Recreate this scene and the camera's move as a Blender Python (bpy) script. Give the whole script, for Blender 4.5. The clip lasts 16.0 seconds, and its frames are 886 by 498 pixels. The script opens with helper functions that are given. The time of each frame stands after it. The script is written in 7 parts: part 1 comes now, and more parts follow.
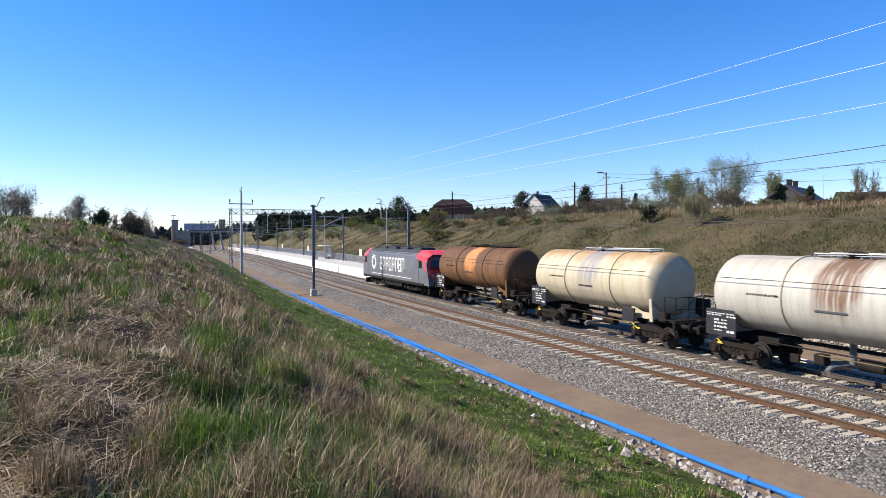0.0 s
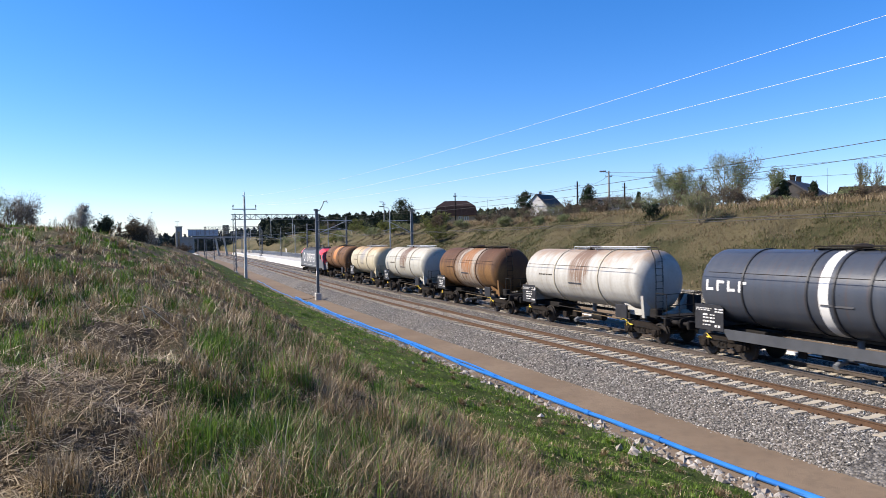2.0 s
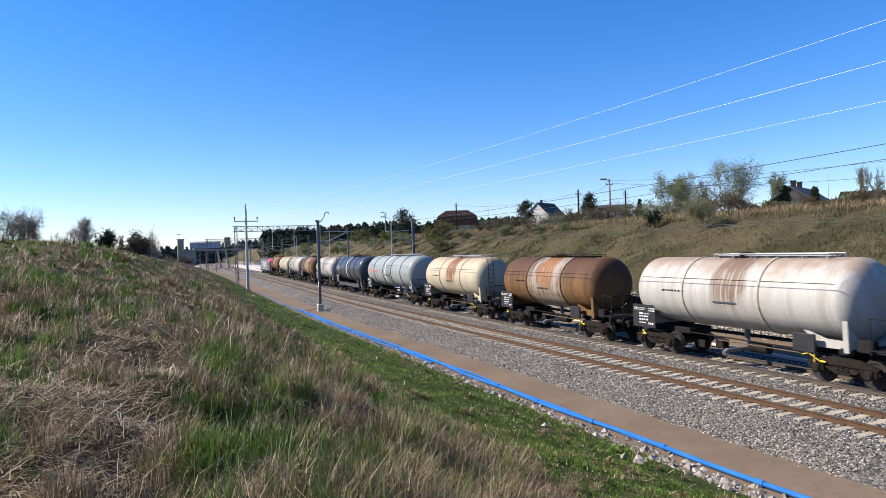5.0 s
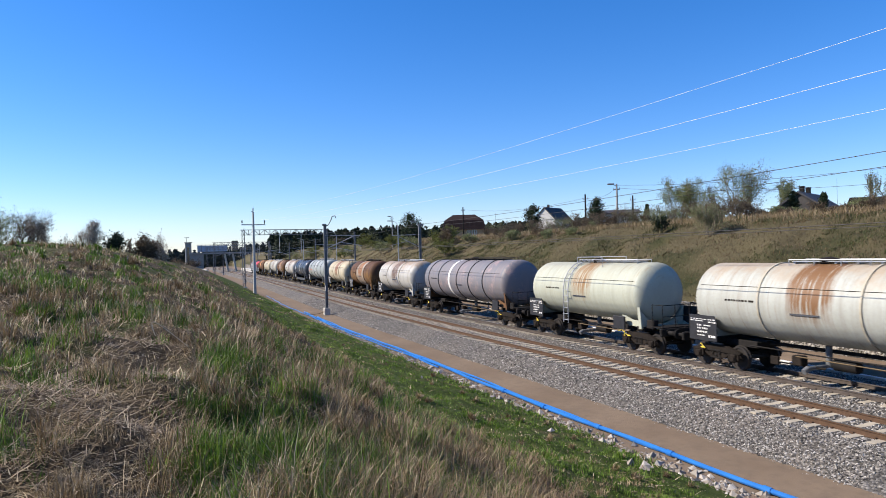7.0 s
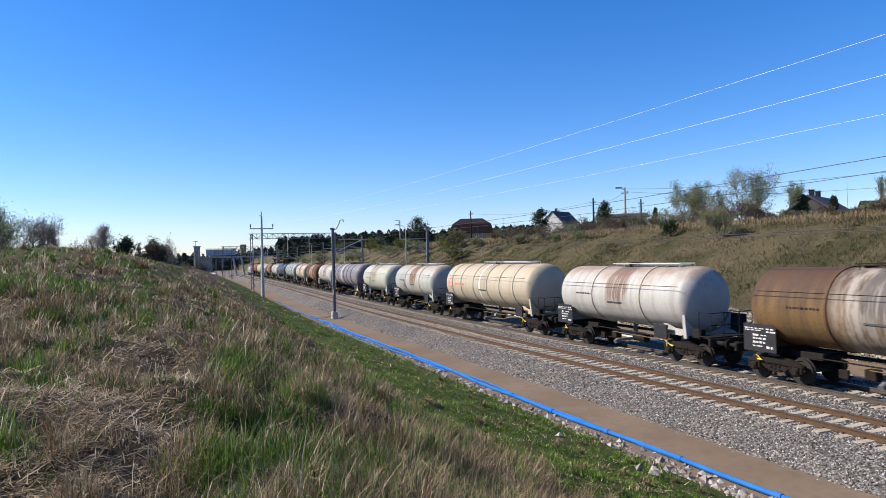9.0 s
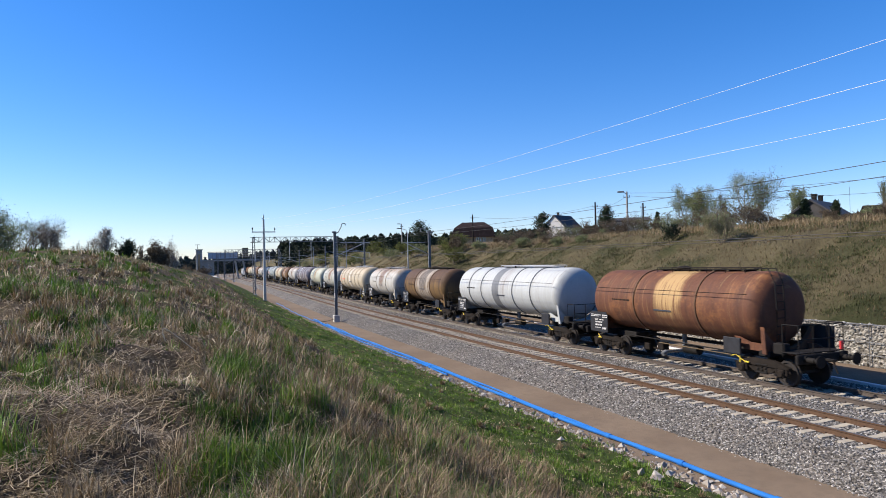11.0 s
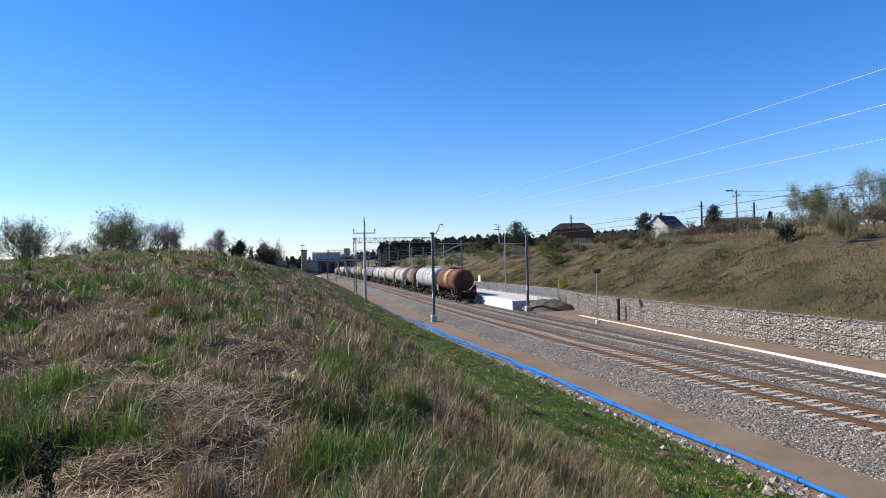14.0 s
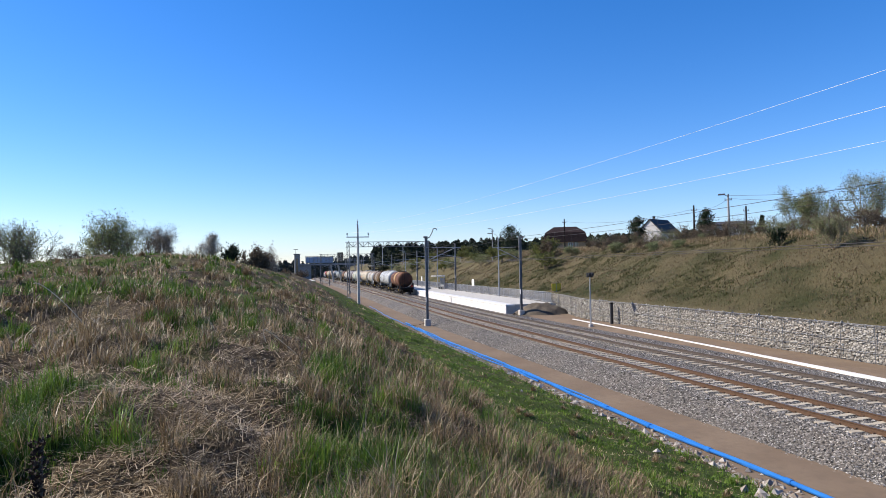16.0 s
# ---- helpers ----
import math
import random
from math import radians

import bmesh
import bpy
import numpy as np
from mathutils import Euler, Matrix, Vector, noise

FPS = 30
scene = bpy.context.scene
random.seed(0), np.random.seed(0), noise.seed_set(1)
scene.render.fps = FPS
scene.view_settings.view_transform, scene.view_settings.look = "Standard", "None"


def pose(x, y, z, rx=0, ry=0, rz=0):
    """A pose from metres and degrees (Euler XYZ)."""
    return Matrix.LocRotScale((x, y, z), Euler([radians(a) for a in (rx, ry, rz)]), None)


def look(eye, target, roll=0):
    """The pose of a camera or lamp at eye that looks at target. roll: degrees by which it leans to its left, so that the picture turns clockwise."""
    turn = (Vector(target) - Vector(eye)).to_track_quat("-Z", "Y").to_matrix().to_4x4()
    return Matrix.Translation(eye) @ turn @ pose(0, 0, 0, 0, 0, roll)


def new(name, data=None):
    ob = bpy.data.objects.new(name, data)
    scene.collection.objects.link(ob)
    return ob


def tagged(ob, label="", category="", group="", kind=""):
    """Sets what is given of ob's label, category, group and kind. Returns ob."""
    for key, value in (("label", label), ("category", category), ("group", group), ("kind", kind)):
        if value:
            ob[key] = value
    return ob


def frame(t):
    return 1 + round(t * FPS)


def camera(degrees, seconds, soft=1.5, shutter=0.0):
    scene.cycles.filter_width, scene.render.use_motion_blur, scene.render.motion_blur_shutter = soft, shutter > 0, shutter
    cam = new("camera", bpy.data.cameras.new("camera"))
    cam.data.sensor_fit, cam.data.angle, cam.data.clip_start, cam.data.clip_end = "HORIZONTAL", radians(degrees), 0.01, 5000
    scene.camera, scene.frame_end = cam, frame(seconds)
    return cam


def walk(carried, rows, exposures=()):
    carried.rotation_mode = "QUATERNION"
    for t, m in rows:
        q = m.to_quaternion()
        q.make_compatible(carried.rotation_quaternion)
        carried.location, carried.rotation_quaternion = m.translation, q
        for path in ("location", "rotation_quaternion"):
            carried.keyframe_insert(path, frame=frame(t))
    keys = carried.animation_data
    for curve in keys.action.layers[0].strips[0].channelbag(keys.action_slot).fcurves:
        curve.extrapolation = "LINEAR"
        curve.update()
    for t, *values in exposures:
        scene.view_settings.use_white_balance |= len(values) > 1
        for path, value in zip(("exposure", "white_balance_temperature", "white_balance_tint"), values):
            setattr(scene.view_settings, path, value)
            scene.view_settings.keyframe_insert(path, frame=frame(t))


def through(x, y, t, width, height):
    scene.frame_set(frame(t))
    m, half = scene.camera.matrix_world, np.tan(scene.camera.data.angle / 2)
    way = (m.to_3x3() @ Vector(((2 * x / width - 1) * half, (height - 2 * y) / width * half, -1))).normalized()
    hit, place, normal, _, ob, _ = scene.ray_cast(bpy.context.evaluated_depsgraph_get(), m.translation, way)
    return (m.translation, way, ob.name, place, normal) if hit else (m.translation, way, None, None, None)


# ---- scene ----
# The camera stands on the grassy bank beside the line; x is across the line, y along it, z = 0 at the rail heads.
EYE = (0.0, 0.0, 4.82)
PATH = [
    (0.0, 88.969, 0.037, -23.652),
    (0.5, 88.773, 0.545, -23.440),
    (1.0, 88.810, 0.816, -23.369),
    (1.5, 88.928, 1.002, -23.292),
    (2.0, 89.121, 1.044, -23.358),
    (2.5, 89.361, 1.286, -23.378),
    (3.0, 89.571, 1.358, -23.377),
    (3.5, 89.716, 1.490, -23.358),
    (4.0, 89.784, 1.670, -23.363),
    (6.5, 90.225, 1.537, -22.859),
    (7.0, 90.327, 1.456, -22.658),
    (7.5, 90.474, 1.412, -22.450),
    (8.0, 90.614, 1.477, -22.244),
    (8.5, 90.679, 1.392, -22.091),
    (9.0, 90.669, 1.458, -22.005),
    (11.5, 91.120, 1.196, -21.682),
    (12.0, 91.220, 1.163, -20.778),
    (12.5, 91.282, 0.835, -18.440),
    (13.0, 91.326, 0.672, -16.289),
    (13.5, 91.282, 0.873, -14.652),
    (14.0, 91.239, 1.031, -13.605),
    (14.5, 91.282, 1.142, -13.128),
    (15.0, 91.367, 1.170, -13.340),
    (15.5, 91.487, 1.142, -13.795),
    (16.0, 91.561, 1.096, -14.161),
]
cam = camera(66.67, 16.0, soft=0.65, shutter=0.1)
walk(cam, [(t, pose(*EYE, rx, ry, rz)) for t, rx, ry, rz in PATH], exposures=[(0.0, 0.84, 6600, 12), (4.0, 0.80, 6600, 12), (7.0, 0.71, 6550, 12), (9.0, 0.66, 6550, 12), (16.0, 0.67, 6550, 12)])

# ---- light ----
SUN_AZ, SUN_EL = -64.0, 38.0   # from +y towards -x, above the ground
world = bpy.data.worlds.new("world")
scene.world = world
world.use_nodes = True
wn = world.node_tree.nodes
sky = wn.new("ShaderNodeTexSky")
sky.sky_type = "NISHITA"
sky.sun_disc = False
sky.sun_elevation = radians(SUN_EL)
sky.sun_rotation = radians(SUN_AZ)
sky.air_density, sky.dust_density, sky.ozone_density, sky.altitude = 1.0, 0.15, 5.0, 100
wn["Background"].inputs["Strength"].default_value = 0.102
deep = wn.new("ShaderNodeHueSaturation")
deep.inputs["Saturation"].default_value = 1.29
world.node_tree.links.new(sky.outputs["Color"], deep.inputs["Color"])
tint = wn.new("ShaderNodeMix")
tint.data_type, tint.blend_type = "RGBA", "MULTIPLY"
tint.inputs[0].default_value, tint.inputs[7].default_value = 1.0, (0.96, 0.935, 1.12, 1)
world.node_tree.links.new(deep.outputs["Color"], tint.inputs[6])
world.node_tree.links.new(tint.outputs[2], wn["Background"].inputs["Color"])
sun = new("sun", bpy.data.lights.new("sun", "SUN"))
sun.data.energy, sun.data.angle, sun.data.color = 5.0, radians(0.5), (1.0, 0.93, 0.82)
sa, se = radians(SUN_AZ), radians(SUN_EL)
to_sun = Vector((math.sin(sa) * math.cos(se), math.cos(sa) * math.cos(se), math.sin(se)))
sun.matrix_world = look(to_sun * 200, (0, 0, 0))

# ---- tools ----
class Shape:
    """Vertices and faces of one part, gathered piece by piece."""

    def __init__(self):
        self.v, self.f = [], []

    def add(self, vs, fs):
        n = len(self.v)
        self.v += [tuple(a) for a in vs]
        self.f += [tuple(n + i for i in f) for f in fs]
        return self

    def box(self, c, s, b=0.0, m=None):
        """A box about c of size s with edges chamfered by b."""
        h = [a / 2 for a in s]
        b = min(b, *[a * 0.45 for a in h])
        signs = [(x, y, z) for x in (-1, 1) for y in (-1, 1) for z in (-1, 1)]
        if b <= 0:
            vs = [Vector([sg[i] * h[i] for i in range(3)]) for sg in signs]
            fs = [(0, 1, 3, 2), (4, 6, 7, 5), (0, 4, 5, 1), (2, 3, 7, 6), (0, 2, 6, 4), (1, 5, 7, 3)]
        else:
            vs, ix = [], {}
            for sg in signs:
                for a in range(3):
                    ix[sg, a] = len(vs)
                    vs.append(Vector([sg[i] * (h[i] - (0 if i == a else b)) for i in range(3)]))
            fs = []
            for a in range(3):
                o = [i for i in range(3) if i != a]
                for s1 in (-1, 1):
                    q = []
                    for p, r in ((-1, -1), (1, -1), (1, 1), (-1, 1)):
                        sg = [0, 0, 0]
                        sg[a], sg[o[0]], sg[o[1]] = s1, p, r
                        q.append(ix[tuple(sg), a])
                    fs.append(tuple(q))
                for p in (-1, 1):
                    for r in (-1, 1):
                        c0, c1 = [0, 0, 0], [0, 0, 0]
                        c0[a], c0[o[0]], c0[o[1]] = -1, p, r
                        c1[a], c1[o[0]], c1[o[1]] = 1, p, r
                        fs.append((ix[tuple(c0), o[0]], ix[tuple(c1), o[0]], ix[tuple(c1), o[1]], ix[tuple(c0), o[1]]))
            fs += [tuple(ix[sg, a] for a in range(3)) for sg in signs]
        c = Vector(c)
        return self.add([(m @ v if m else v) + c for v in vs], fs)

    def rod(self, p0, p1, r0, r1=None, n=8, caps=True):
        """A round bar from p0 to p1."""
        r1 = r0 if r1 is None else r1
        p0, p1 = Vector(p0), Vector(p1)
        q = (p1 - p0).to_track_quat("Z", "Y")
        ring = [Vector((math.cos(2 * math.pi * i / n), math.sin(2 * math.pi * i / n), 0)) for i in range(n)]
        vs = [p0 + q @ (a * r0) for a in ring] + [p1 + q @ (a * r1) for a in ring]
        fs = [(i, (i + 1) % n, n + (i + 1) % n, n + i) for i in range(n)]
        if caps:
            fs += [tuple(range(n))[::-1], tuple(range(n, 2 * n))]
        return self.add(vs, fs)

    def tube(self, pts, r, n=6):
        return self.pipe(pts, r, n)

    def pipe(self, pts, r, n=6):
        """One unbroken round line through points."""
        vs, fs = [], []
        for i, p in enumerate(pts):
            d = Vector(pts[min(i + 1, len(pts) - 1)]) - Vector(pts[max(i - 1, 0)])
            q = d.to_track_quat("Z", "Y")
            vs += [Vector(p) + q @ Vector((r * math.cos(2 * math.pi * k / n), r * math.sin(2 * math.pi * k / n), 0)) for k in range(n)]
        for i in range(len(pts) - 1):
            fs += [(i * n + k, i * n + (k + 1) % n, (i + 1) * n + (k + 1) % n, (i + 1) * n + k) for k in range(n)]
        fs += [tuple(range(n))[::-1], tuple(range(len(vs) - n, len(vs)))]
        return self.add(vs, fs)

    def lathe(self, rings, n=32, c=(0, 0, 0), axis="y", close=True):
        """Rings (along, radius) turned about an axis through c."""
        vs, fs = [], []
        for y, r in rings:
            for i in range(n):
                a = 2 * math.pi * i / n
                p, q = r * math.cos(a), r * math.sin(a)
                vs.append({"y": (c[0] + p, c[1] + y, c[2] + q), "x": (c[0] + y, c[1] + p, c[2] + q), "z": (c[0] + p, c[1] + q, c[2] + y)}[axis])
        for k in range(len(rings) - 1):
            for i in range(n):
                j = (i + 1) % n
                fs.append((k * n + i, k * n + j, (k + 1) * n + j, (k + 1) * n + i))
        if close:
            fs += [tuple(range(n))[::-1], tuple(range((len(rings) - 1) * n, len(rings) * n))]
        return self.add(vs, fs)

    def prism(self, poly, a, b, axis="x"):
        """A flat outline pushed from a to b along an axis."""
        n = len(poly)
        put = {"x": lambda d, p: (d, p[0], p[1]), "y": lambda d, p: (p[0], d, p[1]), "z": lambda d, p: (p[0], p[1], d)}[axis]
        vs = [put(a, p) for p in poly] + [put(b, p) for p in poly]
        fs = [(i, (i + 1) % n, n + (i + 1) % n, n + i) for i in range(n)] + [tuple(range(n))[::-1], tuple(range(n, 2 * n))]
        return self.add(vs, fs)

    def mesh(self, name, material, angle=35):
        me = bpy.data.meshes.new(name)
        me.from_pydata(self.v, [], self.f)
        bm = bmesh.new()
        bm.from_mesh(me)
        bmesh.ops.recalc_face_normals(bm, faces=bm.faces)
        bm.to_mesh(me)
        bm.free()
        me.shade_smooth()
        me.set_sharp_from_angle(angle=radians(angle))
        me.materials.append(material)
        return me


def part(name, shape, material, parent, label="", m=None):
    """One mesh object under a thing or a part."""
    me = shape.mesh(name, material) if isinstance(shape, Shape) else shape
    ob = new(name, me)
    ob.parent = parent
    if m is not None:
        ob.matrix_basis = m
    if label:
        tagged(ob, label)
    return ob


def thing(name, label, category, group="", kind="", m=None):
    """An Empty at a thing's base."""
    ob = new(name)
    ob.empty_display_size = 0.2
    if m is not None:
        ob.matrix_basis = m
    return tagged(ob, label, category, group, kind)


def solid(name, shape, material, label, category, group="", kind="", m=None, angle=35):
    ob = new(name, shape.mesh(name, material, angle))
    if m is not None:
        ob.matrix_basis = m
    return tagged(ob, label, category, group, kind)


def sheet(name, v, f, materials, smooth=True):
    """A mesh from arrays: vertices, and faces of one corner count."""
    v, f = np.asarray(v, np.float32), np.asarray(f, np.int32)
    me = bpy.data.meshes.new(name)
    k = f.shape[1]
    me.vertices.add(len(v))
    me.vertices.foreach_set("co", v.ravel())
    me.loops.add(f.size)
    me.loops.foreach_set("vertex_index", f.ravel())
    me.polygons.add(len(f))
    me.polygons.foreach_set("loop_start", np.arange(len(f), dtype=np.int32) * k)
    me.update(calc_edges=True)
    me.polygons.foreach_set("use_smooth", np.full(len(f), smooth))
    for material in materials if isinstance(materials, (list, tuple)) else [materials]:
        me.materials.append(material)
    me.validate()
    return me


def tone(me, values):
    """A number from 0 to 1 for each vertex, for the material's natural variety."""
    at = me.attributes.new("tone", "FLOAT", "POINT")
    at.data.foreach_set("value", np.asarray(values, np.float32))


# ---- materials ----
class Nodes:
    def __init__(self, name):
        self.m = bpy.data.materials.new(name)
        self.m.use_nodes = True
        self.t = self.m.node_tree
        self.b = self.t.nodes["Principled BSDF"]
        self.co = self.t.nodes.new("ShaderNodeTexCoord").outputs["Object"]

    def n(self, kind, **inputs):
        nd = self.t.nodes.new("ShaderNode" + kind)
        for k, val in inputs.items():
            self.put(nd.inputs[k], val)
        return nd

    def put(self, socket, val):
        if isinstance(val, bpy.types.NodeSocket):
            self.t.links.new(val, socket)
        else:
            socket.default_value = (*val, 1) if isinstance(val, tuple) and len(val) == 3 and socket.type == "RGBA" else val

    def noise(self, scale, detail=4, rough=0.55, stretch=None, co=None):
        co = co or self.co
        if stretch:
            mp = self.n("Mapping", Vector=co)
            mp.inputs["Scale"].default_value = stretch
            co = mp.outputs[0]
        return self.n("TexNoise", Vector=co, Scale=scale, Detail=detail, Roughness=rough).outputs["Fac"]

    def ramp(self, fac, lo, hi):
        r = self.n("MapRange", Value=fac)
        r.inputs["From Min"].default_value, r.inputs["From Max"].default_value = lo, hi
        r.clamp = True
        return r.outputs[0]

    def mix(self, fac, a, b):
        nd = self.t.nodes.new("ShaderNodeMix")
        nd.data_type = "RGBA"
        self.put(nd.inputs[0], fac), self.put(nd.inputs[6], a), self.put(nd.inputs[7], b)
        return nd.outputs[2]

    def math(self, op, a, b=0.0):
        nd = self.n("Math")
        nd.operation = op
        self.put(nd.inputs[0], a), self.put(nd.inputs[1], b)
        return nd.outputs[0]

    def bump(self, height, strength=0.4, dist=0.02):
        nd = self.n("Bump", Height=height, Strength=strength, Distance=dist)
        self.t.links.new(nd.outputs[0], self.b.inputs["Normal"])

    def out(self, color, rough=0.7, metal=0.0, spec=0.5):
        self.put(self.b.inputs["Base Color"], color)
        self.put(self.b.inputs["Roughness"], rough)
        self.put(self.b.inputs["Metallic"], metal)
        self.b.inputs["Specular IOR Level"].default_value = spec
        return self.m


def plain(name, a, b, scale=3.0, rough=0.7, metal=0.0, bump=0.15, fine=40.0, spec=0.4):
    """Two shades in blotches, with fine grain and relief."""
    k = Nodes(name)
    big, small = k.noise(scale, 5), k.noise(fine, 3)
    fac = k.math("ADD", k.math("MULTIPLY", k.ramp(big, 0.3, 0.7), 0.7), k.math("MULTIPLY", small, 0.3))
    k.bump(small, bump, 0.01)
    return k.out(k.mix(fac, a, b), rough, metal, spec)


def tank_paint(name, base, dirt, rust, rusty, streak, streak_c=(0.10, 0.045, 0.02), gloss=0.38, top=0.0, low=None, side_c=None):
    """Tank paint with grime, blooms of rust, a rusty back, and runs of spilt load down from the filling hatch at mid length."""
    k = Nodes(name)
    sep = k.n("SeparateXYZ", Vector=k.co)
    blotch = k.noise(0.9, 6, 0.65)
    fine = k.noise(9.0, 5, 0.7)
    runs = k.noise(2.2, 4, 0.6, stretch=(0.25, 1.6, 0.12))
    col = base
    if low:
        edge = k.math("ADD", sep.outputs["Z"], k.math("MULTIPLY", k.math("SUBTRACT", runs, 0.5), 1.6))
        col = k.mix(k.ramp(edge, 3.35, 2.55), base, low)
    col = k.mix(k.math("MULTIPLY", k.ramp(runs, 0.42, 0.75), 0.8), col, dirt)
    col = k.mix(k.math("MULTIPLY", k.ramp(fine, 0.45, 0.8), 0.5), col, dirt)
    lo = 0.72 - 0.42 * rusty
    spots = k.ramp(k.math("ADD", k.math("MULTIPLY", blotch, 0.7), k.math("MULTIPLY", fine, 0.3)), lo, lo + 0.14)
    col = k.mix(k.math("MULTIPLY", spots, min(1.0, 0.35 + rusty)), col, rust)
    thin_runs = k.ramp(k.noise(7.0, 3, 0.5, stretch=(0.15, 1.4, 0.05)), 0.60, 0.74)
    col = k.mix(k.math("MULTIPLY", thin_runs, 0.38), col, streak_c)
    if top > 0:
        back = k.ramp(k.math("ADD", sep.outputs["Z"], k.math("MULTIPLY", k.math("SUBTRACT", k.noise(1.1, 5, 0.65, stretch=(1, 0.8, 0.35)), 0.5), 2.2)), 3.45, 4.05)
        col = k.mix(k.math("MULTIPLY", back, top), col, rust)
    if streak > 0:
        y = k.math("ABSOLUTE", k.math("ADD", sep.outputs["Y"], k.math("MULTIPLY", k.math("SUBTRACT", k.noise(1.3, 3), 0.5), 0.8)))
        high = k.ramp(sep.outputs["Z"], 2.0, 3.1)
        drip = k.ramp(k.noise(5.0, 4, 0.6, stretch=(0.2, 1.5, 0.08)), 0.34, 0.58)
        if side_c:
            wide = k.math("MULTIPLY", k.ramp(y, 2.0, 1.3), k.ramp(k.noise(3.0, 5, 0.7, stretch=(0.4, 1.4, 0.3)), 0.36, 0.56))
            col = k.mix(k.math("MULTIPLY", wide, 0.85), col, side_c)
        amount = k.math("MULTIPLY", k.math("MULTIPLY", k.ramp(y, 0.95, 0.45), drip), k.math("MULTIPLY", k.math("ADD", high, 0.06), streak))
        col = k.mix(k.ramp(amount, 0.0, 0.6), col, streak_c)
    k.bump(k.math("ADD", k.math("MULTIPLY", blotch, 0.5), fine), 0.12, 0.02)
    return k.out(col, k.math("ADD", k.math("MULTIPLY", fine, 0.35), gloss), 0.0, 0.3)


STEEL_DARK = plain("grimy_black_steel", (0.008, 0.0075, 0.007), (0.022, 0.019, 0.017), 4, 0.8, 0, 0.15, 40, 0.15)
STEEL_BROWN = plain("brown_grimy_steel", (0.009, 0.0075, 0.006), (0.026, 0.019, 0.014), 4, 0.85, 0, 0.15, 40, 0.15)
WHEEL = plain("dusty_wheel_steel", (0.012, 0.010, 0.009), (0.032, 0.026, 0.022), 6, 0.6)
RAIL_RUST = plain("rusty_rail_steel", (0.055, 0.028, 0.014), (0.11, 0.06, 0.031), 8, 0.75)
RAIL_DULL = plain("brown_grey_rail_steel", (0.045, 0.034, 0.027), (0.10, 0.078, 0.062), 8, 0.6)
RAIL_HEAD = plain("polished_rail_head", (0.16, 0.13, 0.11), (0.28, 0.24, 0.21), 6, 0.4, 0.8, 0.05)
CONCRETE = plain("pale_concrete", (0.36, 0.34, 0.30), (0.52, 0.495, 0.445), 2.5, 0.85, 0, 0.3)
CONCRETE_DARK = plain("weathered_concrete", (0.22, 0.21, 0.19), (0.36, 0.34, 0.31), 2.0, 0.85, 0, 0.3)
SLEEPER = plain("sleeper_concrete", (0.27, 0.23, 0.17), (0.42, 0.365, 0.28), 3, 0.85, 0, 0.3)
GALV = plain("galvanised_steel", (0.30, 0.31, 0.32), (0.42, 0.43, 0.44), 2, 0.5, 0.5, 0.08)
GALV_DARK = plain("dull_grey_steel", (0.11, 0.115, 0.12), (0.19, 0.195, 0.20), 2, 0.6, 0.2, 0.08)
BLUE_PIPE = plain("blue_plastic", (0.010, 0.105, 0.36), (0.022, 0.17, 0.50), 2, 0.35, 0, 0.05)
WHITE = plain("white_paint", (0.60, 0.58, 0.54), (0.72, 0.70, 0.66), 2, 0.5, 0, 0.08)
ROD_OCHRE = plain("grimy_ochre_paint", (0.07, 0.045, 0.02), (0.14, 0.09, 0.035), 4, 0.7)
YELLOW = plain("yellow_paint", (0.62, 0.45, 0.03), (0.75, 0.55, 0.06), 4, 0.5)
BLACK_PAINT = plain("black_plate_paint", (0.012, 0.012, 0.014), (0.03, 0.03, 0.033), 4, 0.5)
RED = plain("red_paint", (0.55, 0.03, 0.035), (0.68, 0.06, 0.06), 2, 0.35)
LOGO_ORANGE = plain("orange_red_lettering", (0.62, 0.12, 0.06), (0.72, 0.2, 0.12), 4, 0.6)
LOCO_GREY = plain("loco_grey_paint", (0.085, 0.09, 0.097), (0.13, 0.135, 0.145), 1.5, 0.5)
LOCO_ROOF = plain("loco_dark_roof", (0.025, 0.026, 0.03), (0.055, 0.056, 0.06), 2, 0.75, 0, 0.15, 40, 0.2)
GLASS_DARK = plain("dark_window_glass", (0.01, 0.012, 0.015), (0.02, 0.022, 0.026), 1, 0.08, 0, 0.0, 5, 0.8)
WIRE = plain("overhead_wire_metal", (0.03, 0.027, 0.024), (0.06, 0.053, 0.046), 4, 0.6, 0.0)
# Unmetallic near-white: the sun's glint on the wires is put into the colour.
WIRE_GLINT = plain("sun_glint_wire", (0.62, 0.61, 0.60), (0.72, 0.71, 0.70), 4, 0.4, 0.0)


def soil(name, a, b, c, scale=1.2):
    k = Nodes(name)
    big, mid, fine = k.noise(scale * 0.25, 4), k.noise(scale * 3, 5), k.noise(scale * 45, 4, 0.7)
    col = k.mix(k.ramp(big, 0.35, 0.65), a, b)
    col = k.mix(k.math("MULTIPLY", k.ramp(mid, 0.45, 0.75), 0.6), col, c)
    col = k.mix(k.math("MULTIPLY", k.ramp(fine, 0.4, 0.7), 0.35), col, (0.12, 0.09, 0.06))
    k.bump(k.math("ADD", mid, fine), 0.5, 0.03)
    return k.out(col, 0.95, 0, 0.2)


